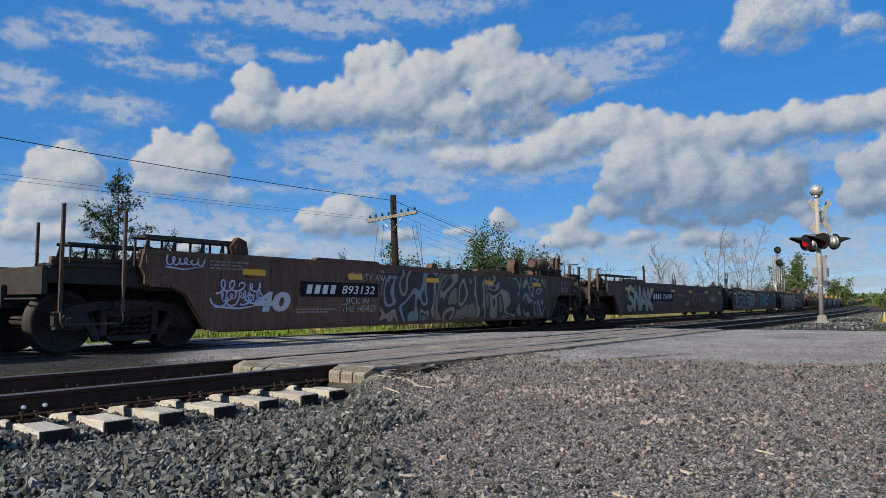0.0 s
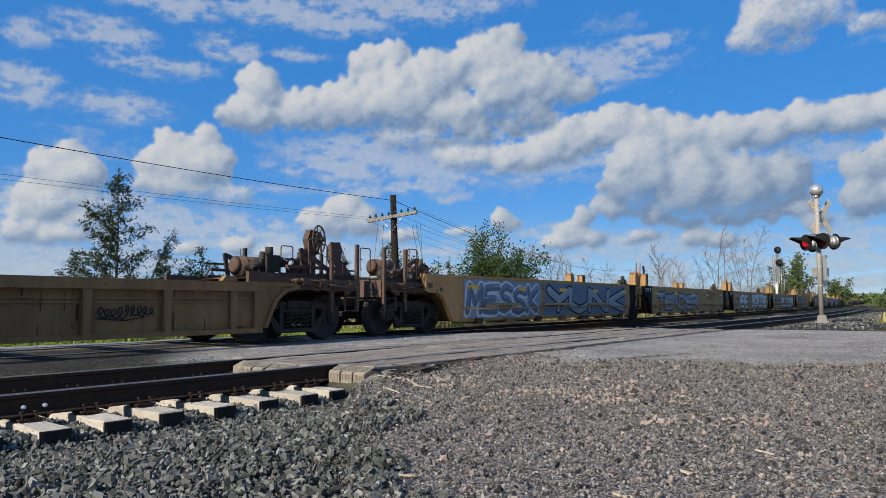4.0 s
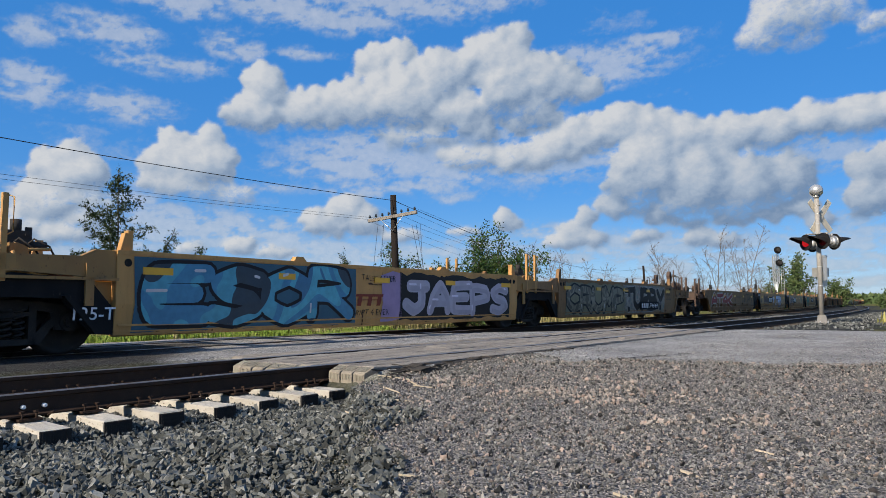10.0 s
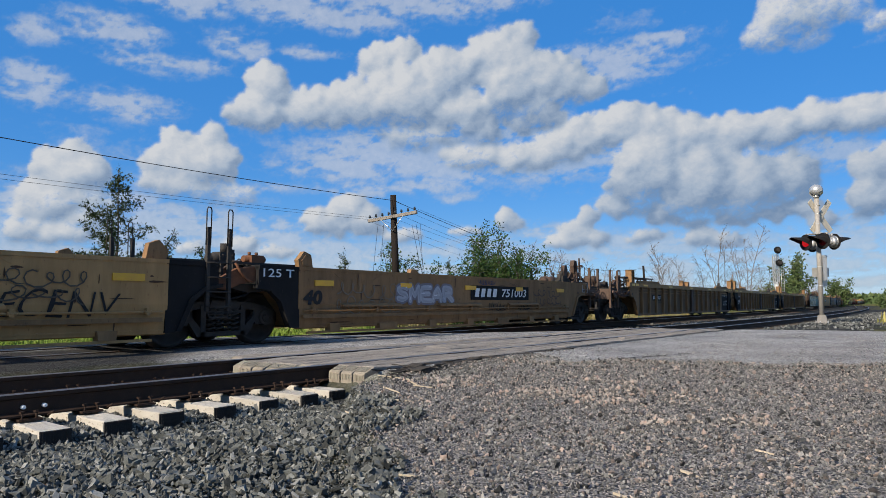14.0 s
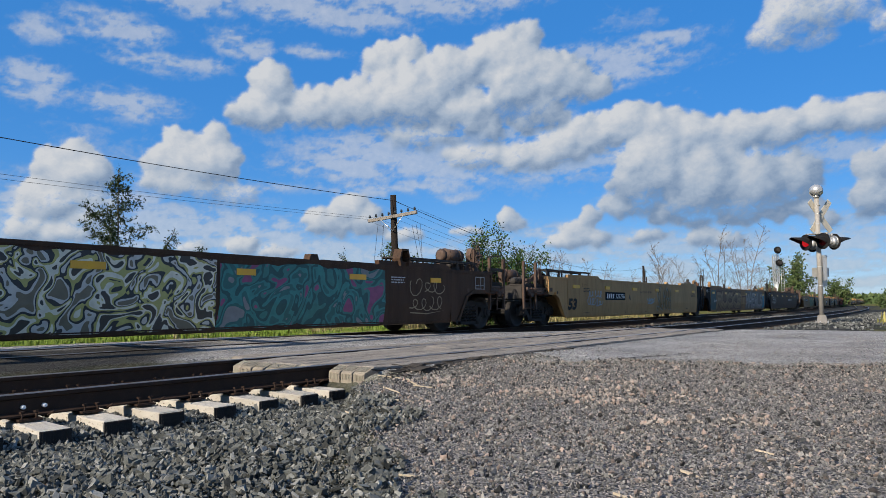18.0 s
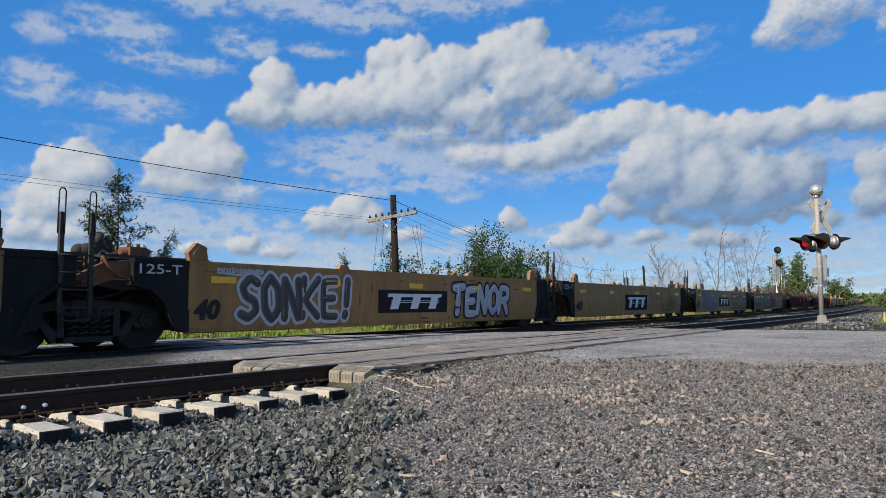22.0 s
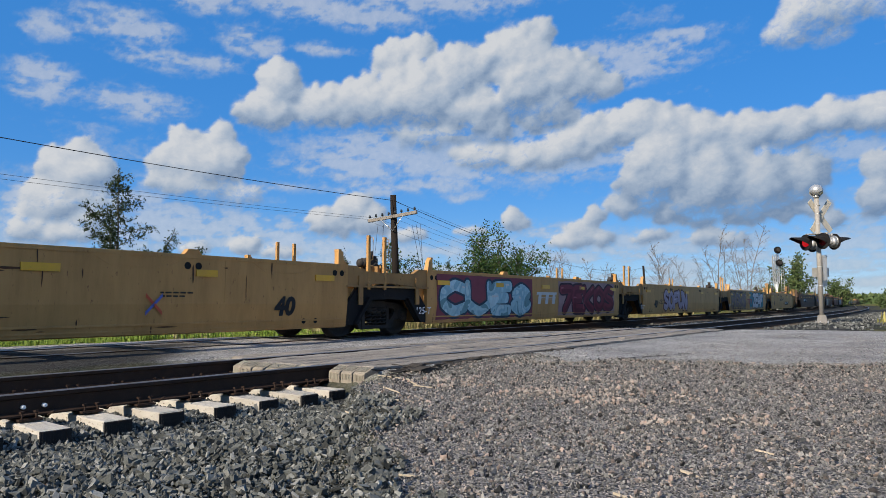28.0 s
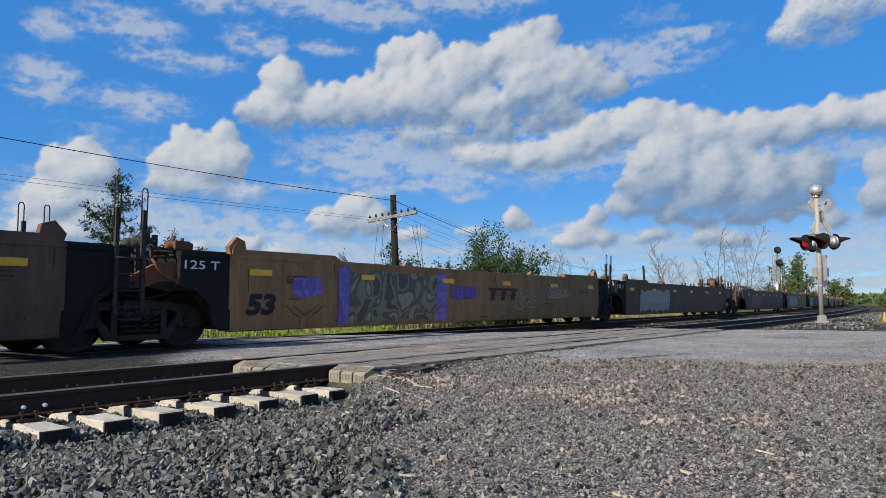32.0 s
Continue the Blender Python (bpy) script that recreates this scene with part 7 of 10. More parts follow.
M["multi"] = mural("many_colours", [(0.05, 0.25, 0.32), (0.50, 0.33, 0.10), (0.10, 0.45, 0.45), (0.62, 0.62, 0.58), (0.30, 0.16, 0.05), (0.08, 0.36, 0.36)], 1.8, 2.2)
M["pastel"] = mural("speckled_pastel_ground", [(0.22, 0.185, 0.13), (0.15, 0.155, 0.125), (0.27, 0.25, 0.21), (0.16, 0.115, 0.105), (0.10, 0.15, 0.135), (0.25, 0.19, 0.12)], 2.6, 2.0)
M["olive"] = mural("olive_fill", [(0.05, 0.045, 0.03), (0.16, 0.15, 0.10), (0.08, 0.07, 0.05), (0.22, 0.20, 0.14)], 1.6, 1.6)
M["pale_saw"] = mural("pale_block_fill", [(0.16, 0.14, 0.10), (0.40, 0.36, 0.29), (0.36, 0.33, 0.27), (0.45, 0.41, 0.33)], 1.0, 1.0)
M["glacier"] = mural("glacier_fill", [(0.10, 0.24, 0.28), (0.30, 0.50, 0.56), (0.22, 0.42, 0.50), (0.40, 0.58, 0.62)], 1.6, 1.4)
M["violet"] = mural("violet_drips", [(0.10, 0.07, 0.30), (0.16, 0.11, 0.42), (0.12, 0.08, 0.34)], 2.5, 1.0)
M["dusk"] = mural("dark_plum_letters", [(0.03, 0.02, 0.025), (0.14, 0.07, 0.09), (0.05, 0.03, 0.05), (0.20, 0.11, 0.06), (0.08, 0.05, 0.09)], 1.7, 2.0)
M["scuff"] = mural("scuffed_white_letters", [(0.12, 0.07, 0.048), (0.10, 0.06, 0.042), (0.26, 0.24, 0.22), (0.035, 0.028, 0.024), (0.13, 0.078, 0.052), (0.05, 0.038, 0.03)], 1.0, 2.4)


def truck_mark(k, u=0.50, z=1.20, text="125 T", c=WHITE, w=0.72, h=0.15):
    word(train[k], "truck_mark", text, u, u + w, z, z + h, colour(c), 0.008, 0.0, 0.012 + train[k]["inset"], label="white stencilled truck mark")


def size_mark(k, text, u0, u1, z0, z1, c=INK):
    word(train[k], "size_mark", text, u0, u1, z0, z1, colour(c), 0.05, 0.12, 0.014, label="stencilled well length")


T = train
for k, c in enumerate(T[1:44]):
    scuffs(c, 34, k, colour((0.075, 0.038, 0.022)))
# dark brown short car
size_mark(1, "40", 2.0, 2.85, 0.58, 0.94, (0.55, 0.56, 0.56))
number(T[1], "893132", 3.1, 5.3, 1.0, 0.17)
tag(T[1], "KIENDERE", 1.15, 2.25, 0.66, 1.14, (0.55, 0.58, 0.74), 0.2)
tag(T[1], "DERE", 1.25, 2.2, 0.74, 0.98, (0.55, 0.58, 0.74), 0.2)
tag(T[1], "BLEDM", 0.25, 1.0, 1.28, 1.5, (0.55, 0.58, 0.72))
tag(T[1], "GUILTY ARKS", 4.4, 5.7, 1.2, 1.34, (0.5, 0.5, 0.5), 0.1)
tag(T[1], "SICK IN", 4.3, 5.0, 0.72, 0.84, (0.5, 0.5, 0.5), 0.1)
tag(T[1], "THE HEAD", 4.2, 5.2, 0.56, 0.69, (0.5, 0.5, 0.5), 0.1)
patch(T[1], "mural", 5.4, 13.1, 0.32, 1.42, M["swirl"], 0.010, 0.06, 3, "black, grey and pale blue swirling mural")
small_print(T[1], 3.0, 0.62, 2, 1.2, (0.35, 0.3, 0.28))
small_print(T[1], 1.1, 1.42, 3, 0.8, (0.3, 0.26, 0.24))
# brown three-unit car
graffiti(T[2], "SNAK", 1.9, 5.0, 0.36, 1.50, M["pale_saw"], INK, 0.05)
number(T[2], "724799", 4.85, 7.8, 1.0, 0.24)
graffiti(T[2], "MOTER", 10.6, 13.5, 0.45, 1.32, (0.22, 0.09, 0.06), INK, 0.03)
word(T[2], "stencil", "A", 8.1, 8.4, 0.85, 1.05, colour(PRINT), 0.02)
tag(T[2], "BECKS", 14.2, 15.6, 0.75, 1.05, (0.45, 0.42, 0.36))
tag(T[2], "ONE", 9.7, 10.4, 0.62, 0.85, (0.42, 0.40, 0.36))
for u in (8.9, 3.2, 14.6):
    patch(T[2], "panel_patch", u, u + 0.9, 1.02, 1.12, M["umber"], 0.006)
graffiti(T[3], "ORDE", 2.3, 6.1, 0.40, 1.42, (0.05, 0.045, 0.04), (0.5, 0.5, 0.5), 0.05)
graffiti(T[3], "BAST", 6.2, 8.1, 0.60, 1.15, (0.20, 0.10, 0.12), (0.52, 0.50, 0.52), 0.04)
logo(T[3], 8.1, 9.8, 0.7, 1.15, False, (0.36, 0.06, 0.04))
graffiti(T[3], "OFAN", 10.1, 12.3, 0.38, 1.46, (0.10, 0.24, 0.33), INK, 0.06)
graffiti(T[3], "GUSH", 13.4, 14.9, 0.72, 1.28, (0.05, 0.12, 0.17), INK, 0.05)
tag(T[3], "RIP SKESS", 12.35, 13.3, 1.0, 1.16, (0.5, 0.48, 0.45))
tag(T[3], "MOREY", 12.4, 13.3, 0.5, 0.72, (0.5, 0.48, 0.45))
tag(T[3], "RENT", 6.2, 7.3, 1.24, 1.42, (0.46, 0.44, 0.42))
tag(T[3], "MOIST", 8.3, 9.2, 1.3, 1.46, INK)
tag(T[3], "022", 7.0, 7.9, 0.45, 0.6, (0.45, 0.43, 0.40))
patch(T[4], "mural", 3.2, 11.0, 0.34, 1.42, M["scuff"], 0.010, 0.06, 5, "worn white and black wild letters")
number(T[4], "724799", 10.5, 13.4, 0.96, 0.24)
graffiti(T[4], "SMACK", 13.5, 14.3, 0.80, 1.04, (0.55, 0.60, 0.74), INK, 0.03)
graffiti(T[4], "SICKO", 13.4, 14.1, 1.12, 1.28, (0.60, 0.62, 0.72), INK, 0.02)
tag(T[4], "RUST", 15.0, 15.6, 0.86, 1.08, (0.45, 0.42, 0.40))
patch(T[4], "panel_patch", 8.6, 10.2, 0.72, 1.08, M["umber"], 0.014)
word(T[4], "stencil", "B", 9.8, 10.05, 0.80, 1.0, colour(PRINT), 0.02, 0, 0.020)
word(T[4], "stencil", "115500 PER UNIT", 7.4, 8.6, 0.92, 1.0, colour(PRINT), 0.0, 0, 0.016)
size_mark(4, "53", 1.6, 2.3, 0.5, 0.88)
# low ribbed tan car
number(T[5], "449864", 1.90, 2.99, 0.58, 0.15)
size_mark(5, "40", 6.1, 6.75, 0.5, 0.88)
small_print(T[5], 2.0, 0.85, 2, 0.7, PRINT)
small_print(T[5], 4.0, 0.80, 3, 0.6, PRINT)
tag(T[5], "TOBEST", 4.6, 5.6, 0.66, 0.8, (0.32, 0.24, 0.14))
tag(T[5], "AREST", 9.4, 10.4, 0.5, 0.72, INK)
# tan five-unit car
graffiti(T[6], "MESSK", 1.7, 5.6, 0.38, 1.30, (0.16, 0.22, 0.30), (0.55, 0.60, 0.66), 0.04, 0.1, 0, (0.20, 0.27, 0.36))
graffiti(T[6], "YUNK", 6.2, 12.6, 0.38, 1.30, (0.30, 0.36, 0.44), INK, 0.05, 0.1, 0, (0.14, 0.19, 0.27))
logo(T[7], 9.9, 12.0, 0.78, 1.36, False, (0.30, 0.05, 0.035))
graffiti(T[7], "TENDER", 2.0, 8.5, 0.40, 1.20, (0.30, 0.34, 0.42), (0.03, 0.03, 0.05), 0.04)
small_print(T[7], 12.6, 1.28, 6, 1.0, PRINT)
word(T[8], "stencil", "40 24", 2.0, 2.95, 0.90, 1.08, colour(PRINT), 0.03)
graffiti(T[8], "NEME", 3.0, 5.5, 0.34, 1.32, (0.68, 0.69, 0.71), (0.02, 0.025, 0.03), 0.06, 0, 0)
word(T[8], "graffiti", "OKSURE", 5.65, 7.0, 1.02, 1.28, colour((0.09, 0.05, 0.02)), 0.02, 0, 0.014)
graffiti(T[8], "SCRIBE", 6.9, 12.3, 0.34, 1.34, (0.68, 0.69, 0.71), INK, 0.065, 0, 0)
word(T[8], "stencil", "LD LMT 122,700 PER UNIT", 5.55, 7.05, 0.90, 0.97, colour(PRINT), 0.004)
word(T[8], "stencil", "20 FT CONTAINER LIMIT 61,500 EACH", 5.6, 7.05, 0.80, 0.85, colour(PRINT), 0.0)
small_print(T[8], 12.6, 1.2, 5, 0.7, PRINT)
size_mark(9, "40", 2.0, 2.6, 0.86, 1.10)
graffiti(T[9], "BARKO", 2.7, 5.2, 0.80, 1.22, (0.24, 0.25, 0.30), INK, 0.04, 0.2)
graffiti(T[9], "SLICER", 5.5, 13.0, 0.36, 1.28, (0.66, 0.67, 0.70), INK, 0.065, 0, 0)
size_mark(10, "40", 2.0, 2.45, 0.86, 1.12)
graffiti(T[10], "Alfr8o", 3.0, 5.8, 0.45, 1.26, (0.16, 0.28, 0.50), INK, 0.05)
tag(T[10], "Alfreighto", 2.2, 3.05, 0.48, 0.62, INK)
for u in (5.85, 6.15, 6.4):
    disc(T[10], "sprayed_heart", u, 1.1 - 0.1 * (u - 5.85), 0.07, 0.10, colour((0.12, 0.05, 0.05)), 0.014)
number(T[10], "761153", 7.4, 10.4, 1.02, 0.19)
tag(T[10], "BOSTOK", 11.0, 12.2, 0.98, 1.1, (0.25, 0.10, 0.12))
tag(T[10], "RIP SLACK", 5.8, 7.0, 0.46, 0.62, INK)
word(T[10], "stencil", "A", 6.6, 6.8, 0.92, 1.08, colour(PRINT), 0.02)
# golden five-unit car
graffiti(T[11], "SAUS", 3.0, 9.1, 0.34, 1.44, M["pale_saw"], INK, 0.055)
graffiti(T[11], "BENSY", 9.2, 13.3, 0.34, 1.40, M["multi"], INK, 0.06, 0, 0, (0.10, 0.36, 0.38))
word(T[11], "number", "74644", 5.3, 6.1, 0.58, 0.76, colour(SILVER), 0.01, 0.2, 0.024)
graffiti(T[12], "QUEST", 1.8, 6.2, 0.36, 1.38, M["multi"], INK, 0.05, 0, 0, (0.32, 0.33, 0.35))
graffiti(T[12], "DAPE", 6.0, 11.2, 0.34, 1.42, M["gold_fill"], (0.05, 0.015, 0.02), 0.07, 0, 0, M["plum_ground"])
patch(T[12], "graffiti_ground", 11.0, 12.6, 0.34, 1.40, colour((0.03, 0.07, 0.08)), 0.010, 0.06, 9)
graffiti(T[12], "SVC", 11.2, 12.4, 0.94, 1.40, (0.62, 0.60, 0.62), (0.20, 0.02, 0.03), 0.02, 0.1, edge=0.03)
tag(T[12], "TTK LNDS", 11.4, 12.4, 0.45, 0.75, (0.5, 0.55, 0.6))
graffiti(T[13], "PHERM", 2.3, 8.0, 0.36, 1.40, M["pink_fill"], INK, 0.06, 0, 0, (0.16, 0.08, 0.12))
graffiti(T[13], "CHEAS", 8.1, 13.0, 0.36, 1.40, M["pink_fill"], INK, 0.06, 0, 0, (0.16, 0.08, 0.12))
graffiti(T[14], "ESOR", 1.8, 6.3, 0.34, 1.44, M["blue_fill"], INK, 0.055, 0, 0, (0.05, 0.12, 0.17))
graffiti(T[14], "JAEPS", 8.0, 12.6, 0.38, 1.34, (0.42, 0.40, 0.48), INK, 0.07, 0, 0, INK)
patch(T[14], "graffiti_ground", 7.3, 7.95, 0.36, 1.38, colour((0.34, 0.25, 0.40)), 0.009, 0.08, 4)
tag(T[14], "TALES 4 EVER", 6.6, 7.7, 1.2, 1.32, INK, 0)
tag(T[14], "SCRIPT 4 EVER", 6.2, 7.5, 0.48, 0.6, INK, 0)
logo(T[14], 6.3, 7.4, 0.62, 0.98, False, (0.22, 0.05, 0.03))
graffiti(T[15], "CRUMP", 2.0, 7.0, 0.36, 1.36, M["olive"], INK, 0.05, 0, 0, (0.20, 0.19, 0.12))
graffiti(T[15], "TURBY", 7.1, 11.8, 0.38, 1.42, (0.014, 0.012, 0.012), (0.36, 0.345, 0.33), 0.035, 0, 0, M["pastel"], 0.028)
number(T[15], "74644", 8.7, 11.0, 0.62, 0.19, out=0.034)
small_print(T[15], 12.2, 1.1, 5, 0.7, PRINT)
for k in (12, 13, 14):
    truck_mark(k, 0.75, 0.50, "125-T", WHITE, 0.6, 0.18)
# tan five-unit car with wedges
graffiti(T[16], "ATAK", 1.4, 6.4, 0.50, 1.32, (0.33, 0.04, 0.03), (0.55, 0.50, 0.45), 0.04, 0.15)
tag(T[16], "DECENV", 9.2, 12.2, 0.62, 1.26, INK, 0.1)
word(T[16], "stencil", "B", 7.0, 7.25, 0.84, 1.0, colour(PRINT), 0.02)
small_print(T[16], 7.6, 1.1, 2, 1.1, PRINT)
small_print(T[16], 11.4, 1.24, 5, 1.0, PRINT)
size_mark(17, "40", 1.5, 1.95, 0.72, 1.02)
graffiti(T[17], "PUMA", 2.85, 4.8, 0.45, 1.28, (0.06, 0.03, 0.03), (0.20, 0.12, 0.10), 0.10)
logo(T[17], 4.7, 6.5, 0.72, 1.14)
graffiti(T[17], "T.TED", 6.6, 10.9, 0.40, 1.28, (0.50, 0.58, 0.74), (0.04, 0.07, 0.16), 0.07)
graffiti(T[18], "DUS", 1.9, 4.7, 0.42, 1.30, (0.025, 0.025, 0.03), (0.45, 0.46, 0.55), 0.075)
logo(T[18], 4.5, 6.5, 0.72, 1.18)
tag(T[18], "DVK", 3.75, 4.45, 0.52, 0.80, (0.55, 0.56, 0.62))
word(T[18], "stencil", "20 FT CONTAINER LIMIT 61,500 LB EACH", 7.4, 8.85, 0.88, 0.92, colour(PRINT), 0.0)
word(T[18], "stencil", "751003 D", 6.85, 7.4, 1.27, 1.33, colour(PRINT), 0.0)
tag(T[18], "FMF", 8.1, 8.6, 0.64, 0.82, INK)
tag(T[18], "YRS", 11.5, 12.1, 1.1, 1.26, INK)
tag(T[18], "TOTI", 12.0, 12.5, 0.62, 0.9, INK)
tag(T[18], "RCEA", 6.6, 7.3, 0.72, 0.94, INK)
word(T[18], "stencil", "LD LMT 124,200 PER UNIT", 7.4, 8.8, 0.98, 1.04, colour(PRINT), 0.0)
word(T[18], "stencil", "D", 9.1, 9.3, 0.86, 1.04, colour(PRINT), 0.02)
for r, c, out in ((1.18, (0.01, 0.05, 0.04), 0.013), (1.0, (0.07, 0.36, 0.26), 0.016)):
    for k in range(5):
        q = math.pi / 2 + 2 * math.pi * k / 5
        disc(T[18], "clover_leaf", 10.55 + 0.13 * math.cos(q), 1.02 + 0.20 * math.sin(q), 0.12 * r, 0.15 * r, colour(c), out + 0.0006 * k, 0.0, "sprayed green clover leaf")
patch(T[18], "clover_stem", 10.54, 10.60, 0.60, 0.86, colour((0.05, 0.26, 0.20)), 0.014)
disc(T[18], "sprayed_ring", 10.98, 1.0, 0.13, 0.19, colour((0.10, 0.09, 0.08)), 0.014)
size_mark(19, "40", 1.65, 2.2, 0.80, 1.06)
graffiti(T[19], "MWNS", 2.6, 5.2, 0.38, 1.36, (0.10, 0.31, 0.23), (0.03, 0.10, 0.08), 0.045, 0.1)
logo(T[19], 7.7, 10.2, 0.80, 1.22)
tag(T[19], "UKRAW", 9.9, 12.2, 0.72, 1.22, (0.10, 0.08, 0.06), 0.2)
small_print(T[19], 5.6, 1.05, 2, 1.2, PRINT)
tag(T[19], "DECENV", 10.5, 12.6, 0.55, 0.9, INK)
size_mark(20, "40", 1.45, 1.95, 0.70, 0.98)
tag(T[20], "WEDMON", 2.2, 4.4, 0.50, 1.2, (0.20, 0.16, 0.12), 0.0)
graffiti(T[20], "SMEAR", 4.2, 6.4, 0.72, 1.20, (0.40, 0.40, 0.43), (0.20, 0.18, 0.20), 0.05)
number(T[20], "751003", 7.2, 10.3, 1.0, 0.22)
word(T[20], "stencil", "GWG52D", 9.2, 9.8, 1.2, 1.28, colour(PRINT), 0.0)
tag(T[20], "ITREA", 7.5, 8.4, 1.2, 1.36, (0.06, 0.06, 0.10))
tag(T[20], "VYESR", 8.0, 9.0, 0.50, 0.78, INK)
tag(T[20], "SAP", 9.6, 10.4, 0.52, 0.74, INK)
tag(T[20], "PLONK", 10.6, 12.4, 0.6, 1.22, (0.09, 0.06, 0.05), 0.0)
for k in (7, 8, 9, 10, 17, 18, 19, 20):
    truck_mark(k)
# ribbed tan three-unit car
def black_end(k, u0, u1, lines):
    """The black notice field near a ribbed car's end, with its white stencils."""
    patch(T[k], "notice_field", u0, u1, 0.30, 1.30, M["black"], 0.004, label="black painted notice field")
    for text, a, b, z, h in lines:
        word(T[k], "stencil", text, u0 + a, u0 + b, z, z + h, colour(WHITE), 0.012 if h > 0.07 else 0.0, 0.0, 0.010, label="white stencilled notice")
    disc(T[k], "seal", u0 + 0.62, 1.13, 0.075, 0.075, colour(SILVER), 0.008, label="round white seal")


number(T[21], "80921", 3.28, 4.40, 0.95, 0.14)
NOTICE = [("48", 0.12, 0.36, 1.06, 0.14), ("53", 1.00, 1.22, 1.06, 0.14), ("SPECIAL BRAKE BEAM", 0.30, 1.14, 0.78, 0.06), ("SEE BADGE PLATE", 0.36, 1.06, 0.68, 0.06), ("2 INCH TREAD COND. SHOES", 0.20, 1.20, 0.58, 0.06)]
TRUCK = [("3", 0.10, 0.18, 1.06, 0.12), ("48", 0.68, 0.86, 1.06, 0.12), ("125T", 0.10, 0.88, 0.66, 0.24)]
for k, u in ((21, 15.45), (22, 15.75)):
    size_mark(k, "53", u - 1.3, u - 0.4, 0.55, 0.95)
    for text, a, b, z in (("45", u - 0.5, u - 0.2, 1.04), ("40", u - 2.08, u - 1.84, 1.04), ("20", u - 2.08, u - 1.84, 0.82)):
        word(T[k], "stencil", text, a, b, z, z + 0.14, colour(PRINT), 0.04, 0, 0.105, label="dark stencilled length mark")
    black_end(k, u, u + 1.35, NOTICE)
for k in (22, 23):
    black_end(k, 1.42, 2.42, TRUCK)
    word(T[k], "stencil", "40", 3.02, 3.24, 0.92, 1.04, colour(PRINT), 0.04, 0, 0.10)
    word(T[k], "stencil", "20", 3.02, 3.24, 0.74, 0.86, colour(PRINT), 0.04, 0, 0.10)
number(T[23], "790921", 12.14, 14.0, 0.93, 0.16, out=0.002, gap=0.07)
word(T[23], "stencil", "NWG33G", 10.45, 11.08, 0.58, 0.69, colour(INK), 0.02)
word(T[23], "stencil", "20", 9.25, 9.47, 1.06, 1.17, colour(PRINT), 0.02, 0.0, 0.108)
word(T[23], "stencil", "CONTROLLED INTERCHANGE CAR", 7.80, 8.62, 1.445, 1.48, colour(INK), 0.012, 0.1, 0.118)
word(T[23], "stencil", "SEE EQUIPMENT REGISTER", 7.90, 8.50, 1.395, 1.43, colour(INK), 0.012, 0.1, 0.118)
word(T[23], "stencil", "790921  B", 10.28, 10.78, 1.41, 1.465, colour(INK), 0.016, 0.2, 0.118)
for c_, q_ in (((0.20, 0.035, 0.03), 1), ((0.035, 0.04, 0.10), -1)):
    fat_strokes(T[23], "cross_mark", [([(7.50, 0.92 - 0.11 * q_), (7.67, 0.92), (7.84, 0.92 + 0.11 * q_)], 0.028)], colour(c_), 0.012 + 0.003 * q_, "painted bar of a crossed mark")
for k in (21, 22, 23):
    for u in (4.0, 6.4, 9.0):
        small_print(T[k], u, 0.8, 2, 0.6, PRINT)
# dark mural car
patch(T[24], "mural", 1.7, 9.7, 0.32, 1.46, M["bugs"], 0.010, 0.04, 6, "cream and black looping creatures mural")
patch(T[24], "mural", 9.75, 14.0, 0.32, 1.44, M["teal_wild"], 0.011, 0.05, 7, "teal and plum wild-letter mural")
tag(T[24], "GHOST", 14.8, 16.2, 0.5, 1.3, (0.30, 0.24, 0.16), 0.0)
small_print(T[24], 14.2, 1.3, 3, 0.5, SILVER)
# tan, brown and maroon three-unit car
size_mark(25, "53", 1.35, 2.05, 0.5, 0.88)
number(T[25], "723276", 4.5, 6.5, 0.98, 0.17)
graffiti(T[25], "SLASH", 10.3, 12.2, 0.42, 1.40, (0.30, 0.195, 0.085), (0.24, 0.32, 0.33), 0.03, 0.1, edge=0.022)
word(T[25], "stencil", "LD LMT 115500 PER UNIT", 8.2, 9.6, 1.12, 1.2, colour(PRINT), 0.0)
word(T[25], "stencil", "A", 6.85, 7.1, 0.84, 1.04, colour(PRINT), 0.03)
tag(T[25], "KENO", 9.0, 9.9, 0.7, 0.95, (0.25, 0.40, 0.45))
tag(T[25], "TITAN", 2.8, 4.2, 0.6, 1.2, (0.30, 0.40, 0.44))
patch(T[26], "graffiti_ground", 1.4, 2.55, 0.34, 1.40, colour((0.060, 0.092, 0.090)), 0.009, 0.06, 2)
graffiti(T[26], "RUCKS", 2.7, 9.0, 0.34, 1.46, (0.265, 0.168, 0.088), (0.055, 0.019, 0.016), 0.085, 0.12, 0, (0.135, 0.074, 0.042))
tag(T[26], "LETER", 2.0, 2.7, 0.74, 0.92, (0.42, 0.42, 0.40))
patch(T[26], "logo_field", 9.05, 10.55, 0.66, 1.22, colour((0.33, 0.19, 0.07)), 0.034, label="tan field with faded maroon strokes")
for u_ in (9.22, 9.66, 10.10):
    fat_strokes(T[26], "faded_stroke", [([(u_, 1.12), (u_ + 0.34, 1.12)], 0.05), ([(u_ + 0.17, 1.12), (u_ + 0.17, 0.76)], 0.055)], colour((0.10, 0.032, 0.028)), 0.040, "faded maroon stroke")
graffiti(T[26], "MAEWLS", 10.6, 16.2, 0.34, 1.46, (0.29, 0.265, 0.245), (0.05, 0.042, 0.038), 0.03, 0.1, 0, (0.135, 0.112, 0.095), 0.03)
patch(T[26], "graffiti_ground", 16.2, 17.0, 0.40, 1.30, colour((0.04, 0.20, 0.26)), 0.009, 0.08, 3)
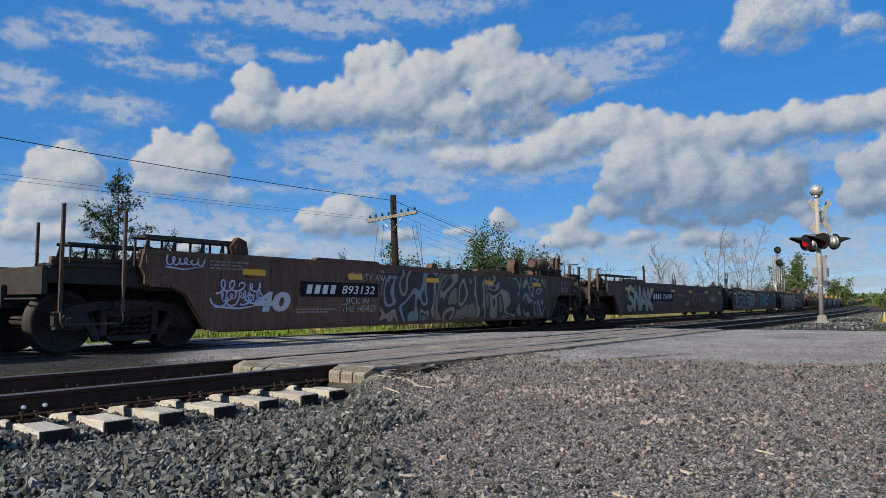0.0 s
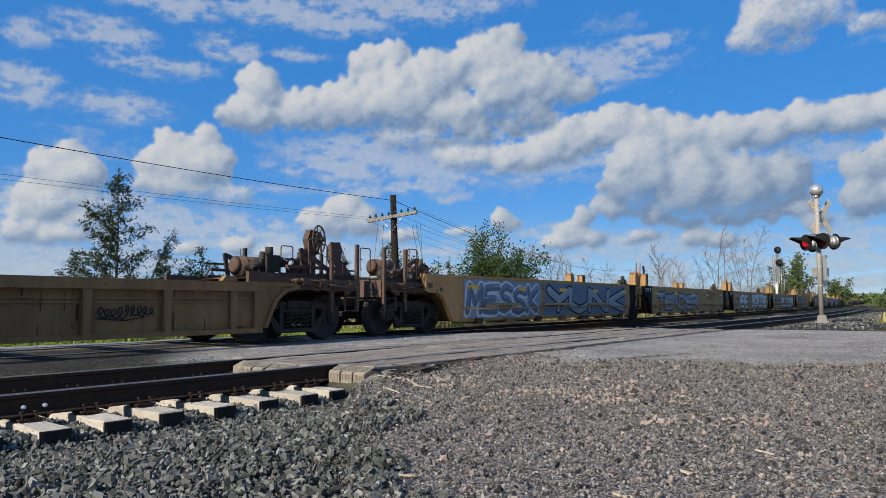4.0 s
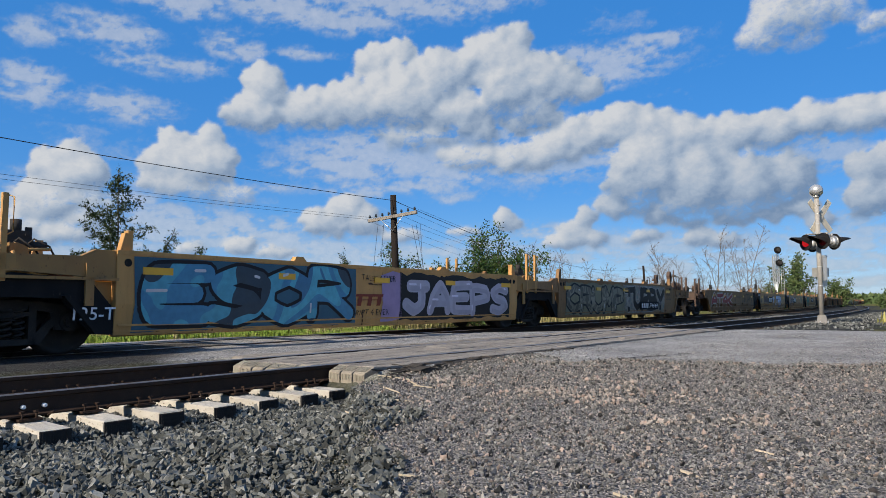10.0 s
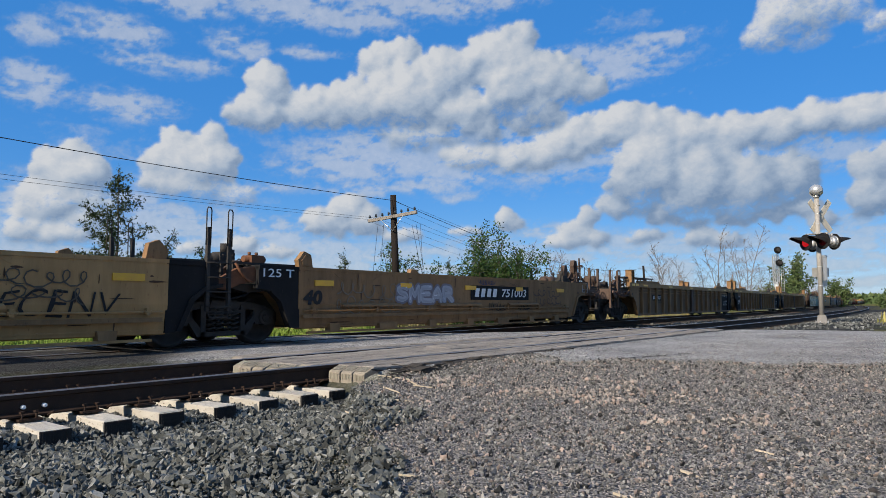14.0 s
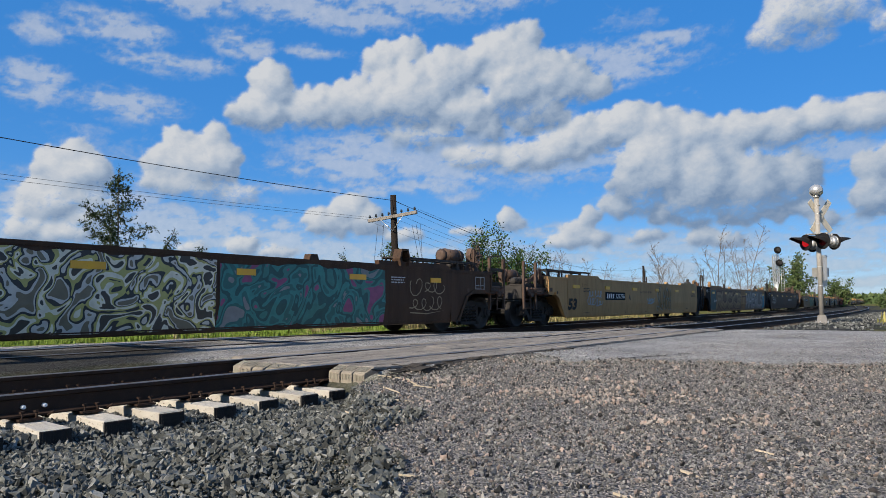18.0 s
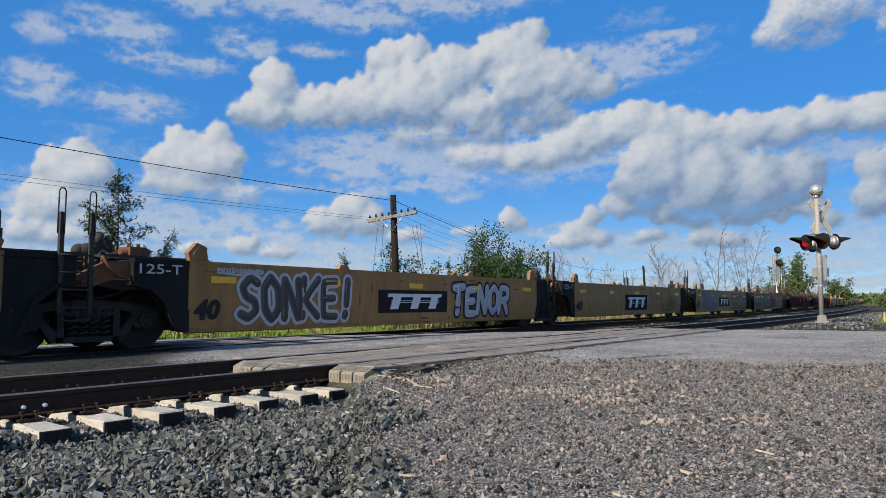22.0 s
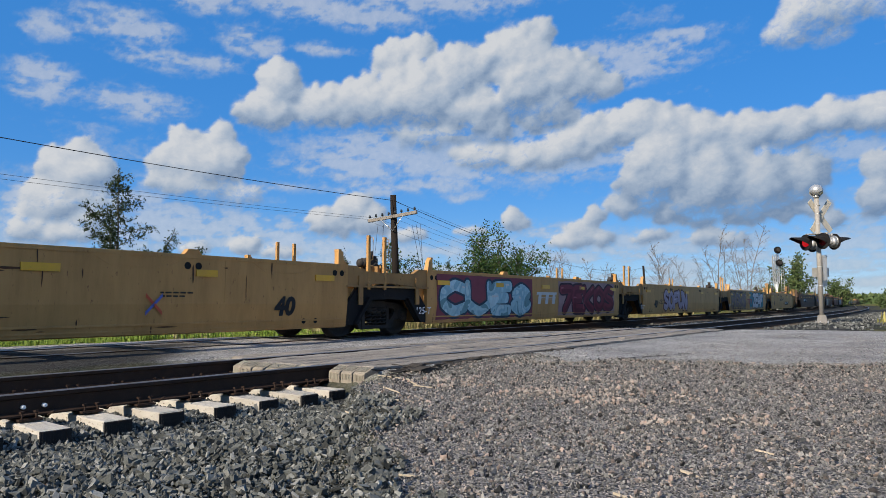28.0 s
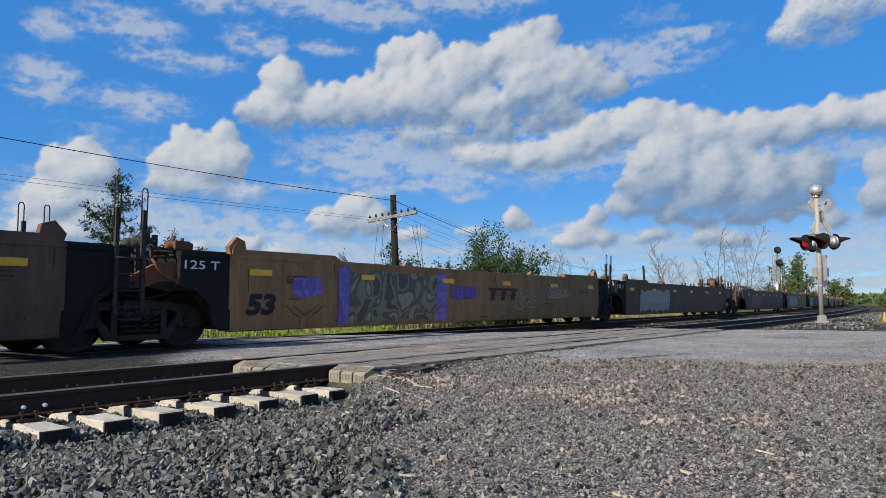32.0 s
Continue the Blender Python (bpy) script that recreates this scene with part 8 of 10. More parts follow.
tag(T[27], "HAVENLORD", 2.0, 4.0, 0.62, 1.25, (0.42, 0.41, 0.40), 0.0)
number(T[27], "723276", 10.8, 13.5, 0.97, 0.19, False, (0.42, 0.40, 0.38))
for k in (3, 4, 26, 27, 42, 43):
    truck_mark(k, 0.48, 1.28, "125 T", WHITE, 0.66, 0.14)
for u in (14.54, 15.25, 15.68, 16.39):
    patch(T[27], "white_strip", u, u + 0.05, 1.32, 1.45, colour((0.45, 0.45, 0.45)), 0.012, label="white reflective strip")
for u, n in ((2.4, 0.9), (4.2, 2.2), (7.6, 2.1), (10.6, 2.1), (13.8, 0.7)):
    piece(("raised_cap", n), "raised_cap", lambda bm: prism(bm, [(0, 1.555), (0.05, 1.625), (n - 0.05, 1.625), (n, 1.555)], -HALF - 0.035, -HALF + 0.12), M["maroon"], T[27], Matrix.Translation((T[27]["front"] + u, 0, 0)))
patch(T[27], "orange_film", 14.96, 15.83, 1.22, 1.31, colour((0.26, 0.09, 0.03)), 0.012, label="faded orange reflective film")
patch(T[27], "panel_patch", 16.46, 16.82, 0.62, 1.40, M["brown"], 0.010, 0.03, 5, "worn brown patch of older paint")
patch(T[27], "notice", 17.28, 17.44, 0.91, 1.09, colour((0.36, 0.35, 0.32)), 0.014, label="small white notice plate")
# tan five-unit car with wedges, second
size_mark(28, "40", 1.25, 1.75, 0.48, 0.86)
number(T[28], "743538", 3.0, 5.4, 0.98, 0.16)
tag(T[28], "YANKE", 4.9, 6.4, 0.55, 0.9, (0.22, 0.17, 0.12))
angular_piece(T[28], "VEXOR", 7.5, 12.5, 0.28, 1.38, (0.17, 0.25, 0.155), (0.012, 0.012, 0.012))
size_mark(29, "40", 1.45, 1.95, 0.46, 0.80)
graffiti(T[29], "SONKE!", 2.3, 5.2, 0.36, 1.32, (0.10, 0.085, 0.08), (0.46, 0.46, 0.48), 0.06)
logo(T[29], 5.95, 8.5, 0.52, 1.02)
graffiti(T[29], "TENOR", 8.7, 11.5, 0.36, 1.28, (0.40, 0.40, 0.46), INK, 0.05, 0.15)
tag(T[29], "C.L.K. NHJS", 1.8, 2.9, 1.22, 1.34, SILVER, 0)
size_mark(30, "40", 1.45, 1.95, 0.46, 0.80)
logo(T[30], 5.95, 8.45, 0.45, 1.05)
tag(T[30], "MEK ILOS", 8.8, 10.6, 0.5, 1.2, (0.10, 0.07, 0.04), 0.2)
tag(T[30], "INGETI", 10.6, 12.4, 0.4, 1.0, (0.10, 0.07, 0.04), 0.2)
small_print(T[30], 11.6, 1.0, 7, 0.8, PRINT)
small_print(T[30], 7.6, 1.28, 1, 0.8, PRINT)
size_mark(31, "40", 1.5, 2.0, 0.48, 0.82)
graffiti(T[31], "NEBULA", 2.7, 5.6, 0.34, 1.34, (0.24, 0.20, 0.17), (0.14, 0.16, 0.28), 0.06, 0, 0, (0.22, 0.18, 0.15))
logo(T[31], 6.1, 8.6, 0.55, 1.02)
graffiti(T[31], "TEXAS", 9.2, 13.3, 0.36, 1.28, (0.30, 0.20, 0.10), INK, 0.03, 0.1)
size_mark(32, "40", 1.35, 1.9, 0.48, 0.84)
graffiti(T[32], "TOTO", 2.35, 3.8, 0.55, 1.12, INK, INK, 0.07)
graffiti(T[32], "TOTO", 2.3, 3.75, 0.62, 1.18, (0.24, 0.20, 0.20), (0.58, 0.58, 0.60), 0.06)
graffiti(T[32], "MSCL", 5.0, 7.7, 0.36, 1.30, (0.20, 0.22, 0.20), INK, 0.06)
graffiti(T[32], "TRUST", 8.0, 10.6, 0.40, 1.18, (0.24, 0.03, 0.04), (0.08, 0.01, 0.02), 0.05, 0, 0, (0.32, 0.05, 0.06))
word(T[32], "number", "43538", 10.4, 11.2, 0.94, 1.08, colour(SILVER), 0.01, 0.2, 0.02)
tag(T[32], "NICK 1312", 4.0, 5.0, 0.5, 0.72, SILVER)
tag(T[32], "163", 3.8, 4.2, 1.1, 1.26, SILVER)
for k in (29, 30, 31, 32):
    truck_mark(k, 0.50, 1.18, "125-T", (0.45, 0.45, 0.45))
# dark ribbed cars
for k in (33, 34, 35):
    bm = bmesh.new()
    c = bm.verts.new((T[k]["front"] + 4.2, -HALF + 0.075, 0.86))
    rim = [bm.verts.new((T[k]["front"] + 4.2 + 0.17 * math.cos(a), -HALF + 0.075, 0.86 + 0.17 * math.sin(a))) for a in [2 * math.pi * i / 20 for i in range(20)]]
    for i in range(20):
        bm.faces.new((c, rim[i], rim[(i + 1) % 20]))
    part("red_disc", bm, colour((0.5, 0.05, 0.05)), T[k], "round red emblem")
    patch(T[k], "placard", 8.6, 9.3, 0.72, 0.98, colour((0.22, 0.22, 0.23)), 0.012)
    for j in (2, 4, 6, 8):
        u = 1.2 + (T[k]["span"] - 2.4) * (j + 0.97) / 12
        piece("rib_film", "reflector", lambda bm: box(bm, -0.045, 0.045, -HALF - 0.022, -HALF - 0.012, 0.80, 1.16), M["yellow"], T[k], Matrix.Translation((T[k]["front"] + u, 0, 0)))
    tag(T[k], "OSRA", 5.2, 5.9, 0.62, 1.0, (0.16, 0.16, 0.16), 0)
# golden five-unit car, second
number(T[36], "74711", 3.3, 5.5, 0.68, 0.17)
size_mark(36, "40", 11.25, 11.75, 0.50, 0.86)
small_print(T[36], 5.2, 1.15, 2, 1.3, PRINT)
small_print(T[36], 9.0, 0.9, 2, 0.6, PRINT)
for a in (-0.6, 0.6):
    bm = bmesh.new()
    for sgn in (1,):
        q = [bm.verts.new((T[36]["front"] + 8.9 + x, -HALF - 0.016, 0.72 + z)) for x, z in ((-0.14, -0.14 * a / 0.6 - 0.03), (0.14, 0.14 * a / 0.6 - 0.03), (0.14, 0.14 * a / 0.6 + 0.03), (-0.14, -0.14 * a / 0.6 + 0.03))]
        bm.faces.new(q)
    part("cross_mark", bm, colour((0.10, 0.14, 0.40) if a > 0 else (0.5, 0.10, 0.05)), T[36], "painted cross in red and blue")
graffiti(T[37], "CUE8", 1.9, 6.4, 0.36, 1.42, M["glacier"], (0.03, 0.05, 0.08), 0.06, 0, 0, (0.20, 0.05, 0.07))
logo(T[37], 6.6, 8.3, 0.62, 1.14, False, (0.60, 0.58, 0.54))
graffiti(T[37], "7EKOS", 8.4, 12.8, 0.36, 1.40, (0.20, 0.03, 0.05), (0.05, 0.02, 0.03), 0.07, 0, 0, (0.36, 0.22, 0.22))
size_mark(38, "40", 2.7, 3.15, 0.52, 0.86)
tag(T[38], "INSECT", 3.2, 4.05, 0.68, 0.86, INK)
graffiti(T[38], "SOFUN", 4.0, 7.6, 0.38, 1.36, (0.46, 0.36, 0.42), (0.10, 0.03, 0.03), 0.06)
word(T[38], "stencil", "52900 LBS. MAX GROSS WEIGHT", 3.6, 4.6, 1.14, 1.2, colour(PRINT), 0.0)
graffiti(T[39], "ROWS", 1.8, 6.0, 0.36, 1.42, M["dusk"], (0.30, 0.22, 0.06), 0.07, 0, 0, (0.06, 0.03, 0.04))
logo(T[39], 6.2, 8.1, 0.55, 1.05, False, (0.26, 0.06, 0.06))
tag(T[39], "SPUNA CHAT", 6.2, 7.2, 1.14, 1.38, INK)
patch(T[39], "graffiti_ground", 7.3, 12.1, 0.36, 1.42, colour((0.05, 0.22, 0.27)), 0.009, 0.08, 8)
graffiti(T[39], "ZEAF", 8.3, 11.8, 0.36, 1.42, (0.62, 0.63, 0.64), INK, 0.055)
tag(T[39], "J.S.S", 7.4, 8.3, 1.1, 1.34, INK, 0)
size_mark(40, "40", 2.35, 2.85, 0.54, 0.86)
tag(T[40], "TRANK STOF", 5.4, 7.6, 0.90, 1.34, INK, 0.2)
number(T[40], "74711", 8.4, 10.6, 0.68, 0.15)
for k in (37, 38, 39, 40):
    truck_mark(k, 0.95, 0.48, "125-T", WHITE, 0.55, 0.16)
# brown three-unit car at the end
size_mark(41, "53", 1.35, 2.05, 0.48, 0.86)
number(T[41], "766601", 4.4, 7.2, 0.96, 0.21)
tag(T[41], "WESTOW", 7.4, 9.4, 0.66, 1.2, (0.06, 0.05, 0.05), 0.1)
tag(T[41], "NIKE", 10.6, 13.0, 0.6, 1.3, (0.07, 0.06, 0.05), 0.1)
size_mark(42, "53", 1.7, 2.35, 0.52, 0.90)
patch(T[42], "paint_blotch", 3.95, 4.3, 0.30, 1.44, M["violet"], 0.012, 0.03, 1)
patch(T[42], "paint_blotch", 7.3, 7.7, 0.30, 1.44, M["violet"], 0.012, 0.03, 2)
patch(T[42], "mural", 4.3, 7.3, 0.36, 1.38, M["olive"], 0.010, 0.04, 3, "faded grey marker scrawls")
patch(T[42], "paint_blotch", 2.8, 3.5, 0.88, 1.22, M["violet"], 0.012, 0.05, 4)
graffiti(T[42], "LEHOX", 7.9, 9.0, 0.84, 1.16, (0.16, 0.11, 0.42), (0.12, 0.08, 0.30), 0.02)
logo(T[42], 9.4, 11.4, 0.72, 1.22, False, (0.055, 0.03, 0.02))
tag(T[42], "BCONE", 11.2, 12.4, 0.5, 1.2, (0.40, 0.38, 0.34), 0.0)
tag(T[42], "JMR", 13.0, 14.6, 0.9, 1.28, (0.40, 0.38, 0.34), 0.1)
for u in (3.0, 6.9):
    bm = bmesh.new()
    for k in (-1, 1):
        for dx in (0.0, 0.18):
            prism(bm, [(T[42]["front"] + u + k * 0.1 + dx, 0.50), (T[42]["front"] + u + k * 0.1 + dx + 0.03, 0.50), (T[42]["front"] + u + k * 0.42 + dx + 0.03, 0.70), (T[42]["front"] + u + k * 0.42 + dx, 0.70)], -HALF - 0.02, -HALF + 0.05)
    part("weld_strap", bm, M["umber"], T[42])
for k in (2, 3, 4, 25, 26, 27, 41, 42, 43):
    small_print(T[k], 2.6, 1.22, 3, 0.7, PRINT)
    small_print(T[k], 15.4, 1.20, 4, 0.7, PRINT)
rs = random.Random(12)
for k in (43, 44, 45, 46, 47, 48, 49, 50, 51, 52, 53):
    c = rs.choice(((0.30, 0.31, 0.33), (0.10, 0.18, 0.22), (0.20, 0.08, 0.08), (0.34, 0.33, 0.28)))
    patch(T[k], "graffiti_ground", 3.0, 3.0 + rs.uniform(3, 6), 0.4, 1.25, colour(c), 0.009, 0.08, k, "faded sprayed patch")


# ---- clouds: a sheet far above that drifts ----
CLOUD_DRIFT = (62.0, -36.0, 0.0)
CLOUD_TOP = 460.0
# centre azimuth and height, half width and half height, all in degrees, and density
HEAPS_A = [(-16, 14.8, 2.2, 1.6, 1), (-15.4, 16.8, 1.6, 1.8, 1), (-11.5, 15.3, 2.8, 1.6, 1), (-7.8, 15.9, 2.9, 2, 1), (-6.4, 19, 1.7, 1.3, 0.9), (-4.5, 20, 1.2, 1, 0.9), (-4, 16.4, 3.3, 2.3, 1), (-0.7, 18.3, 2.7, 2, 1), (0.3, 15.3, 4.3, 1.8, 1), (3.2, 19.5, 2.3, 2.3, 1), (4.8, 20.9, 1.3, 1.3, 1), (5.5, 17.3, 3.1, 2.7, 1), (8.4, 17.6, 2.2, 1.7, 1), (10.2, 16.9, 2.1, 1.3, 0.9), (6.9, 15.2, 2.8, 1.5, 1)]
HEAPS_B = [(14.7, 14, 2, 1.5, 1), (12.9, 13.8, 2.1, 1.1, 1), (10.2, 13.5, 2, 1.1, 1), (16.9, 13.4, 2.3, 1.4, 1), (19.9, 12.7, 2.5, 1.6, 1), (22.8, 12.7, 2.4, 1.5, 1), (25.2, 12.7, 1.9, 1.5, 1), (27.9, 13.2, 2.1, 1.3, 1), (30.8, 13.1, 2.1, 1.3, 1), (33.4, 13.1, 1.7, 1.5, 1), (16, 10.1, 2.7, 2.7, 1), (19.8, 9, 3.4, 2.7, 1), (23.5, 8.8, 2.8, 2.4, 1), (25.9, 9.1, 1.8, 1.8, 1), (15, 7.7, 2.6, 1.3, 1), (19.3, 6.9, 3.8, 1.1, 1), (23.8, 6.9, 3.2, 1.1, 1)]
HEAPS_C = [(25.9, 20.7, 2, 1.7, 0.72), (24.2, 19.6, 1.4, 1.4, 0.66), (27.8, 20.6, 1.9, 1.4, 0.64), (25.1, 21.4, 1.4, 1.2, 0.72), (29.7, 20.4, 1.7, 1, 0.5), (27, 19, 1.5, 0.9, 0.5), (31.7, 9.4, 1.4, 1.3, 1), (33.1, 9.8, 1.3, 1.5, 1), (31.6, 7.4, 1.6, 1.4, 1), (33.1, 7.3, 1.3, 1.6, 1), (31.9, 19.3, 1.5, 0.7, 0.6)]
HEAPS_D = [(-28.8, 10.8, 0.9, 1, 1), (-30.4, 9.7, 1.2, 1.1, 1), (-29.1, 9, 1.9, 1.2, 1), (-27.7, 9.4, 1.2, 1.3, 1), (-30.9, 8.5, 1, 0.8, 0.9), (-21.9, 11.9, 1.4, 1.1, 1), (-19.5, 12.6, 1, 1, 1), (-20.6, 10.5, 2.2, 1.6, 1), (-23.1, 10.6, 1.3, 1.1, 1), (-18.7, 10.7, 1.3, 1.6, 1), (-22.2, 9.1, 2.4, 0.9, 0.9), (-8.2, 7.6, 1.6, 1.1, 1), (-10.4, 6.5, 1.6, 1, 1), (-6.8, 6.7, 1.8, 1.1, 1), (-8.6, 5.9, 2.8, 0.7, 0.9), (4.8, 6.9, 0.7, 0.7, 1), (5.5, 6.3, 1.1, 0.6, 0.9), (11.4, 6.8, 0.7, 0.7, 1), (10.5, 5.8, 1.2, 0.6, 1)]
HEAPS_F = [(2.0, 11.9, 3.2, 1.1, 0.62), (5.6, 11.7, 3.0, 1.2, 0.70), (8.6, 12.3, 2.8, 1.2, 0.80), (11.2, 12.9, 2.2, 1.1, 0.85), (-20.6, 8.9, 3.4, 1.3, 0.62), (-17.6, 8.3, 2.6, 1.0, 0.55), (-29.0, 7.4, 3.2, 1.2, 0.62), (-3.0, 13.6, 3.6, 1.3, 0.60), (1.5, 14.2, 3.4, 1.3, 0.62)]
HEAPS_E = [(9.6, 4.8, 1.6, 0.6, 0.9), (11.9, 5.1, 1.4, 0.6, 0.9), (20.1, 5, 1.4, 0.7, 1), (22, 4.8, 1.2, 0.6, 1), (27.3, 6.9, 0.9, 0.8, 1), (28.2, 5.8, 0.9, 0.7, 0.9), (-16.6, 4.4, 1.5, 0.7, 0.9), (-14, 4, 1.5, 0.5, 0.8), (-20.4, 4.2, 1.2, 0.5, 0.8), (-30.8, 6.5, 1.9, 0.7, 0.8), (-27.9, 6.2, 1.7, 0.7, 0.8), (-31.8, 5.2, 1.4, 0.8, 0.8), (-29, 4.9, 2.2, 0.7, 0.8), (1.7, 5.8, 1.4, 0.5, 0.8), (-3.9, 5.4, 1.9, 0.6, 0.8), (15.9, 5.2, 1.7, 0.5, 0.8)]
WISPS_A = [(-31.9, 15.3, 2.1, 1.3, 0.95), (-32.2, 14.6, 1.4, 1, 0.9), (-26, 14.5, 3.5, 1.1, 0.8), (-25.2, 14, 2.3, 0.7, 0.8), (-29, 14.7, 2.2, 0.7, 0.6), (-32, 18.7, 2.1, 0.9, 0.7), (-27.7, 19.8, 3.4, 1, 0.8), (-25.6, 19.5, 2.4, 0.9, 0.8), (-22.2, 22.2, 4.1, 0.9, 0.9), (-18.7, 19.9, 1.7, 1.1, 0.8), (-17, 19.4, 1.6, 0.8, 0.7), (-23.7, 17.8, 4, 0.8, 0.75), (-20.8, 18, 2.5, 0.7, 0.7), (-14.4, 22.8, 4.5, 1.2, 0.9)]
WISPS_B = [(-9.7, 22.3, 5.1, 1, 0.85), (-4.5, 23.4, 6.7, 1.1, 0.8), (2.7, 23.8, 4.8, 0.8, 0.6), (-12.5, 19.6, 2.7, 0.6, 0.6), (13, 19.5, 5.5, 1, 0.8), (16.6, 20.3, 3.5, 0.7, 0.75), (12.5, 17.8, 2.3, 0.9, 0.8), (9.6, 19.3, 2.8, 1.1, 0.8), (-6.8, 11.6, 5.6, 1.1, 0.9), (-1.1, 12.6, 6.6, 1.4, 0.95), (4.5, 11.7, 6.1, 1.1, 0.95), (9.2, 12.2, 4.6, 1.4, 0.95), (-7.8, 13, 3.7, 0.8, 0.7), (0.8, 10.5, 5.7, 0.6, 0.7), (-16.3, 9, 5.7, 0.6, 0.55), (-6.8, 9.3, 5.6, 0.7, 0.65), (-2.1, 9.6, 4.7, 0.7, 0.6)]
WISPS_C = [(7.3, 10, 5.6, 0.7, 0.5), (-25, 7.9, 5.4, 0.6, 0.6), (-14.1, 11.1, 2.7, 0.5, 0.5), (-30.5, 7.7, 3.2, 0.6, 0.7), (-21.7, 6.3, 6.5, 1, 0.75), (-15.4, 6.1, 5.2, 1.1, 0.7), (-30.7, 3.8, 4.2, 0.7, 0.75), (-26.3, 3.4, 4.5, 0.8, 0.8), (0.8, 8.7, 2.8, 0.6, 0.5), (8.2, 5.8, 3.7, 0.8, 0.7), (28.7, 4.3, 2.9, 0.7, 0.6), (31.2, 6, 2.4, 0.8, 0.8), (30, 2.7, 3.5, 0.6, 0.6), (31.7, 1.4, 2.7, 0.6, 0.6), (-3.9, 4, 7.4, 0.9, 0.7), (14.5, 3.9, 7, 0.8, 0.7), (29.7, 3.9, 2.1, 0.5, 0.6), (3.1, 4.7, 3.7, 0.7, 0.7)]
WISPS_D = [(-1.1, 12.2, 11.3, 1.8, 1), (8.3, 11.8, 6.5, 1.6, 1), (-8.7, 10.9, 6, 1.1, 0.8), (-23.7, 5.8, 10.2, 1.9, 0.95), (-30.1, 7.1, 5.3, 1.8, 0.9), (-14, 4.8, 7.9, 1.3, 0.85), (30.1, 4.5, 4.9, 1.6, 0.85), (15.9, 4.7, 6.9, 1.1, 0.85), (28.5, 10.7, 3.3, 1.4, 0.85), (13, 18.7, 5, 1.3, 0.75), (3.6, 14, 7.1, 1.1, 0.9), (20.5, 4.6, 4.9, 1, 0.85), (-20.6, 9, 5, 0.9, 0.7)]


def cloud_wisps(az, el):
    """Thin torn cloud: soft patches broken up by noise that is drawn out sideways."""
    wx = (fractal(az * 0.5, el * 0.8, 5, 41, 0.5) - 0.5) * 2.6
    wy = (fractal(az * 0.5, el * 0.8, 5, 57, 0.5) - 0.5) * 1.5
    d = np.zeros_like(az)
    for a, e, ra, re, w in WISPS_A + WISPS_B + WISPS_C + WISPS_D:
        q = ((az + wx * 0.6 - a) / ra) ** 2 + ((el + wy * 0.5 - e) / re) ** 2
        d = np.maximum(d, w * np.exp(-0.8 * q))
    torn = fractal(az * 0.8 + wx * 0.5, el * 1.9 + wy * 0.6, 6, 83, 0.6)
    d = d * (0.55 + 0.85 * smooth(0.28, 0.68, torn))
    low = smooth(9.5, 2.0, el) * smooth(0.34, 0.60, fractal(az * 0.22 + wx * 0.2, el * 1.1 + wy * 0.2, 7, 101, 0.6)) * 0.8
    veil = smooth(0.46, 0.78, fractal(az * 0.16 + 4 + wx * 0.3, el * 0.5 + wy * 0.3, 7, 91, 0.62)) * 0.42
    d = np.maximum(np.maximum(d, low), veil)
    # unseen broken cumulus added overhead and all round; its glow whitens the skylight
    around = np.maximum(smooth(36, 50, np.abs(az)), smooth(27, 36, el))
    ring_ = 0.16 * np.abs(((az + 180) % 360) - 180)
    rest = smooth(0.40, 0.66, fractal(ring_ + 50, el * 0.16 + 9, 5, 131, 0.6)) * 1.0
    return d * (1 - around) + around * rest


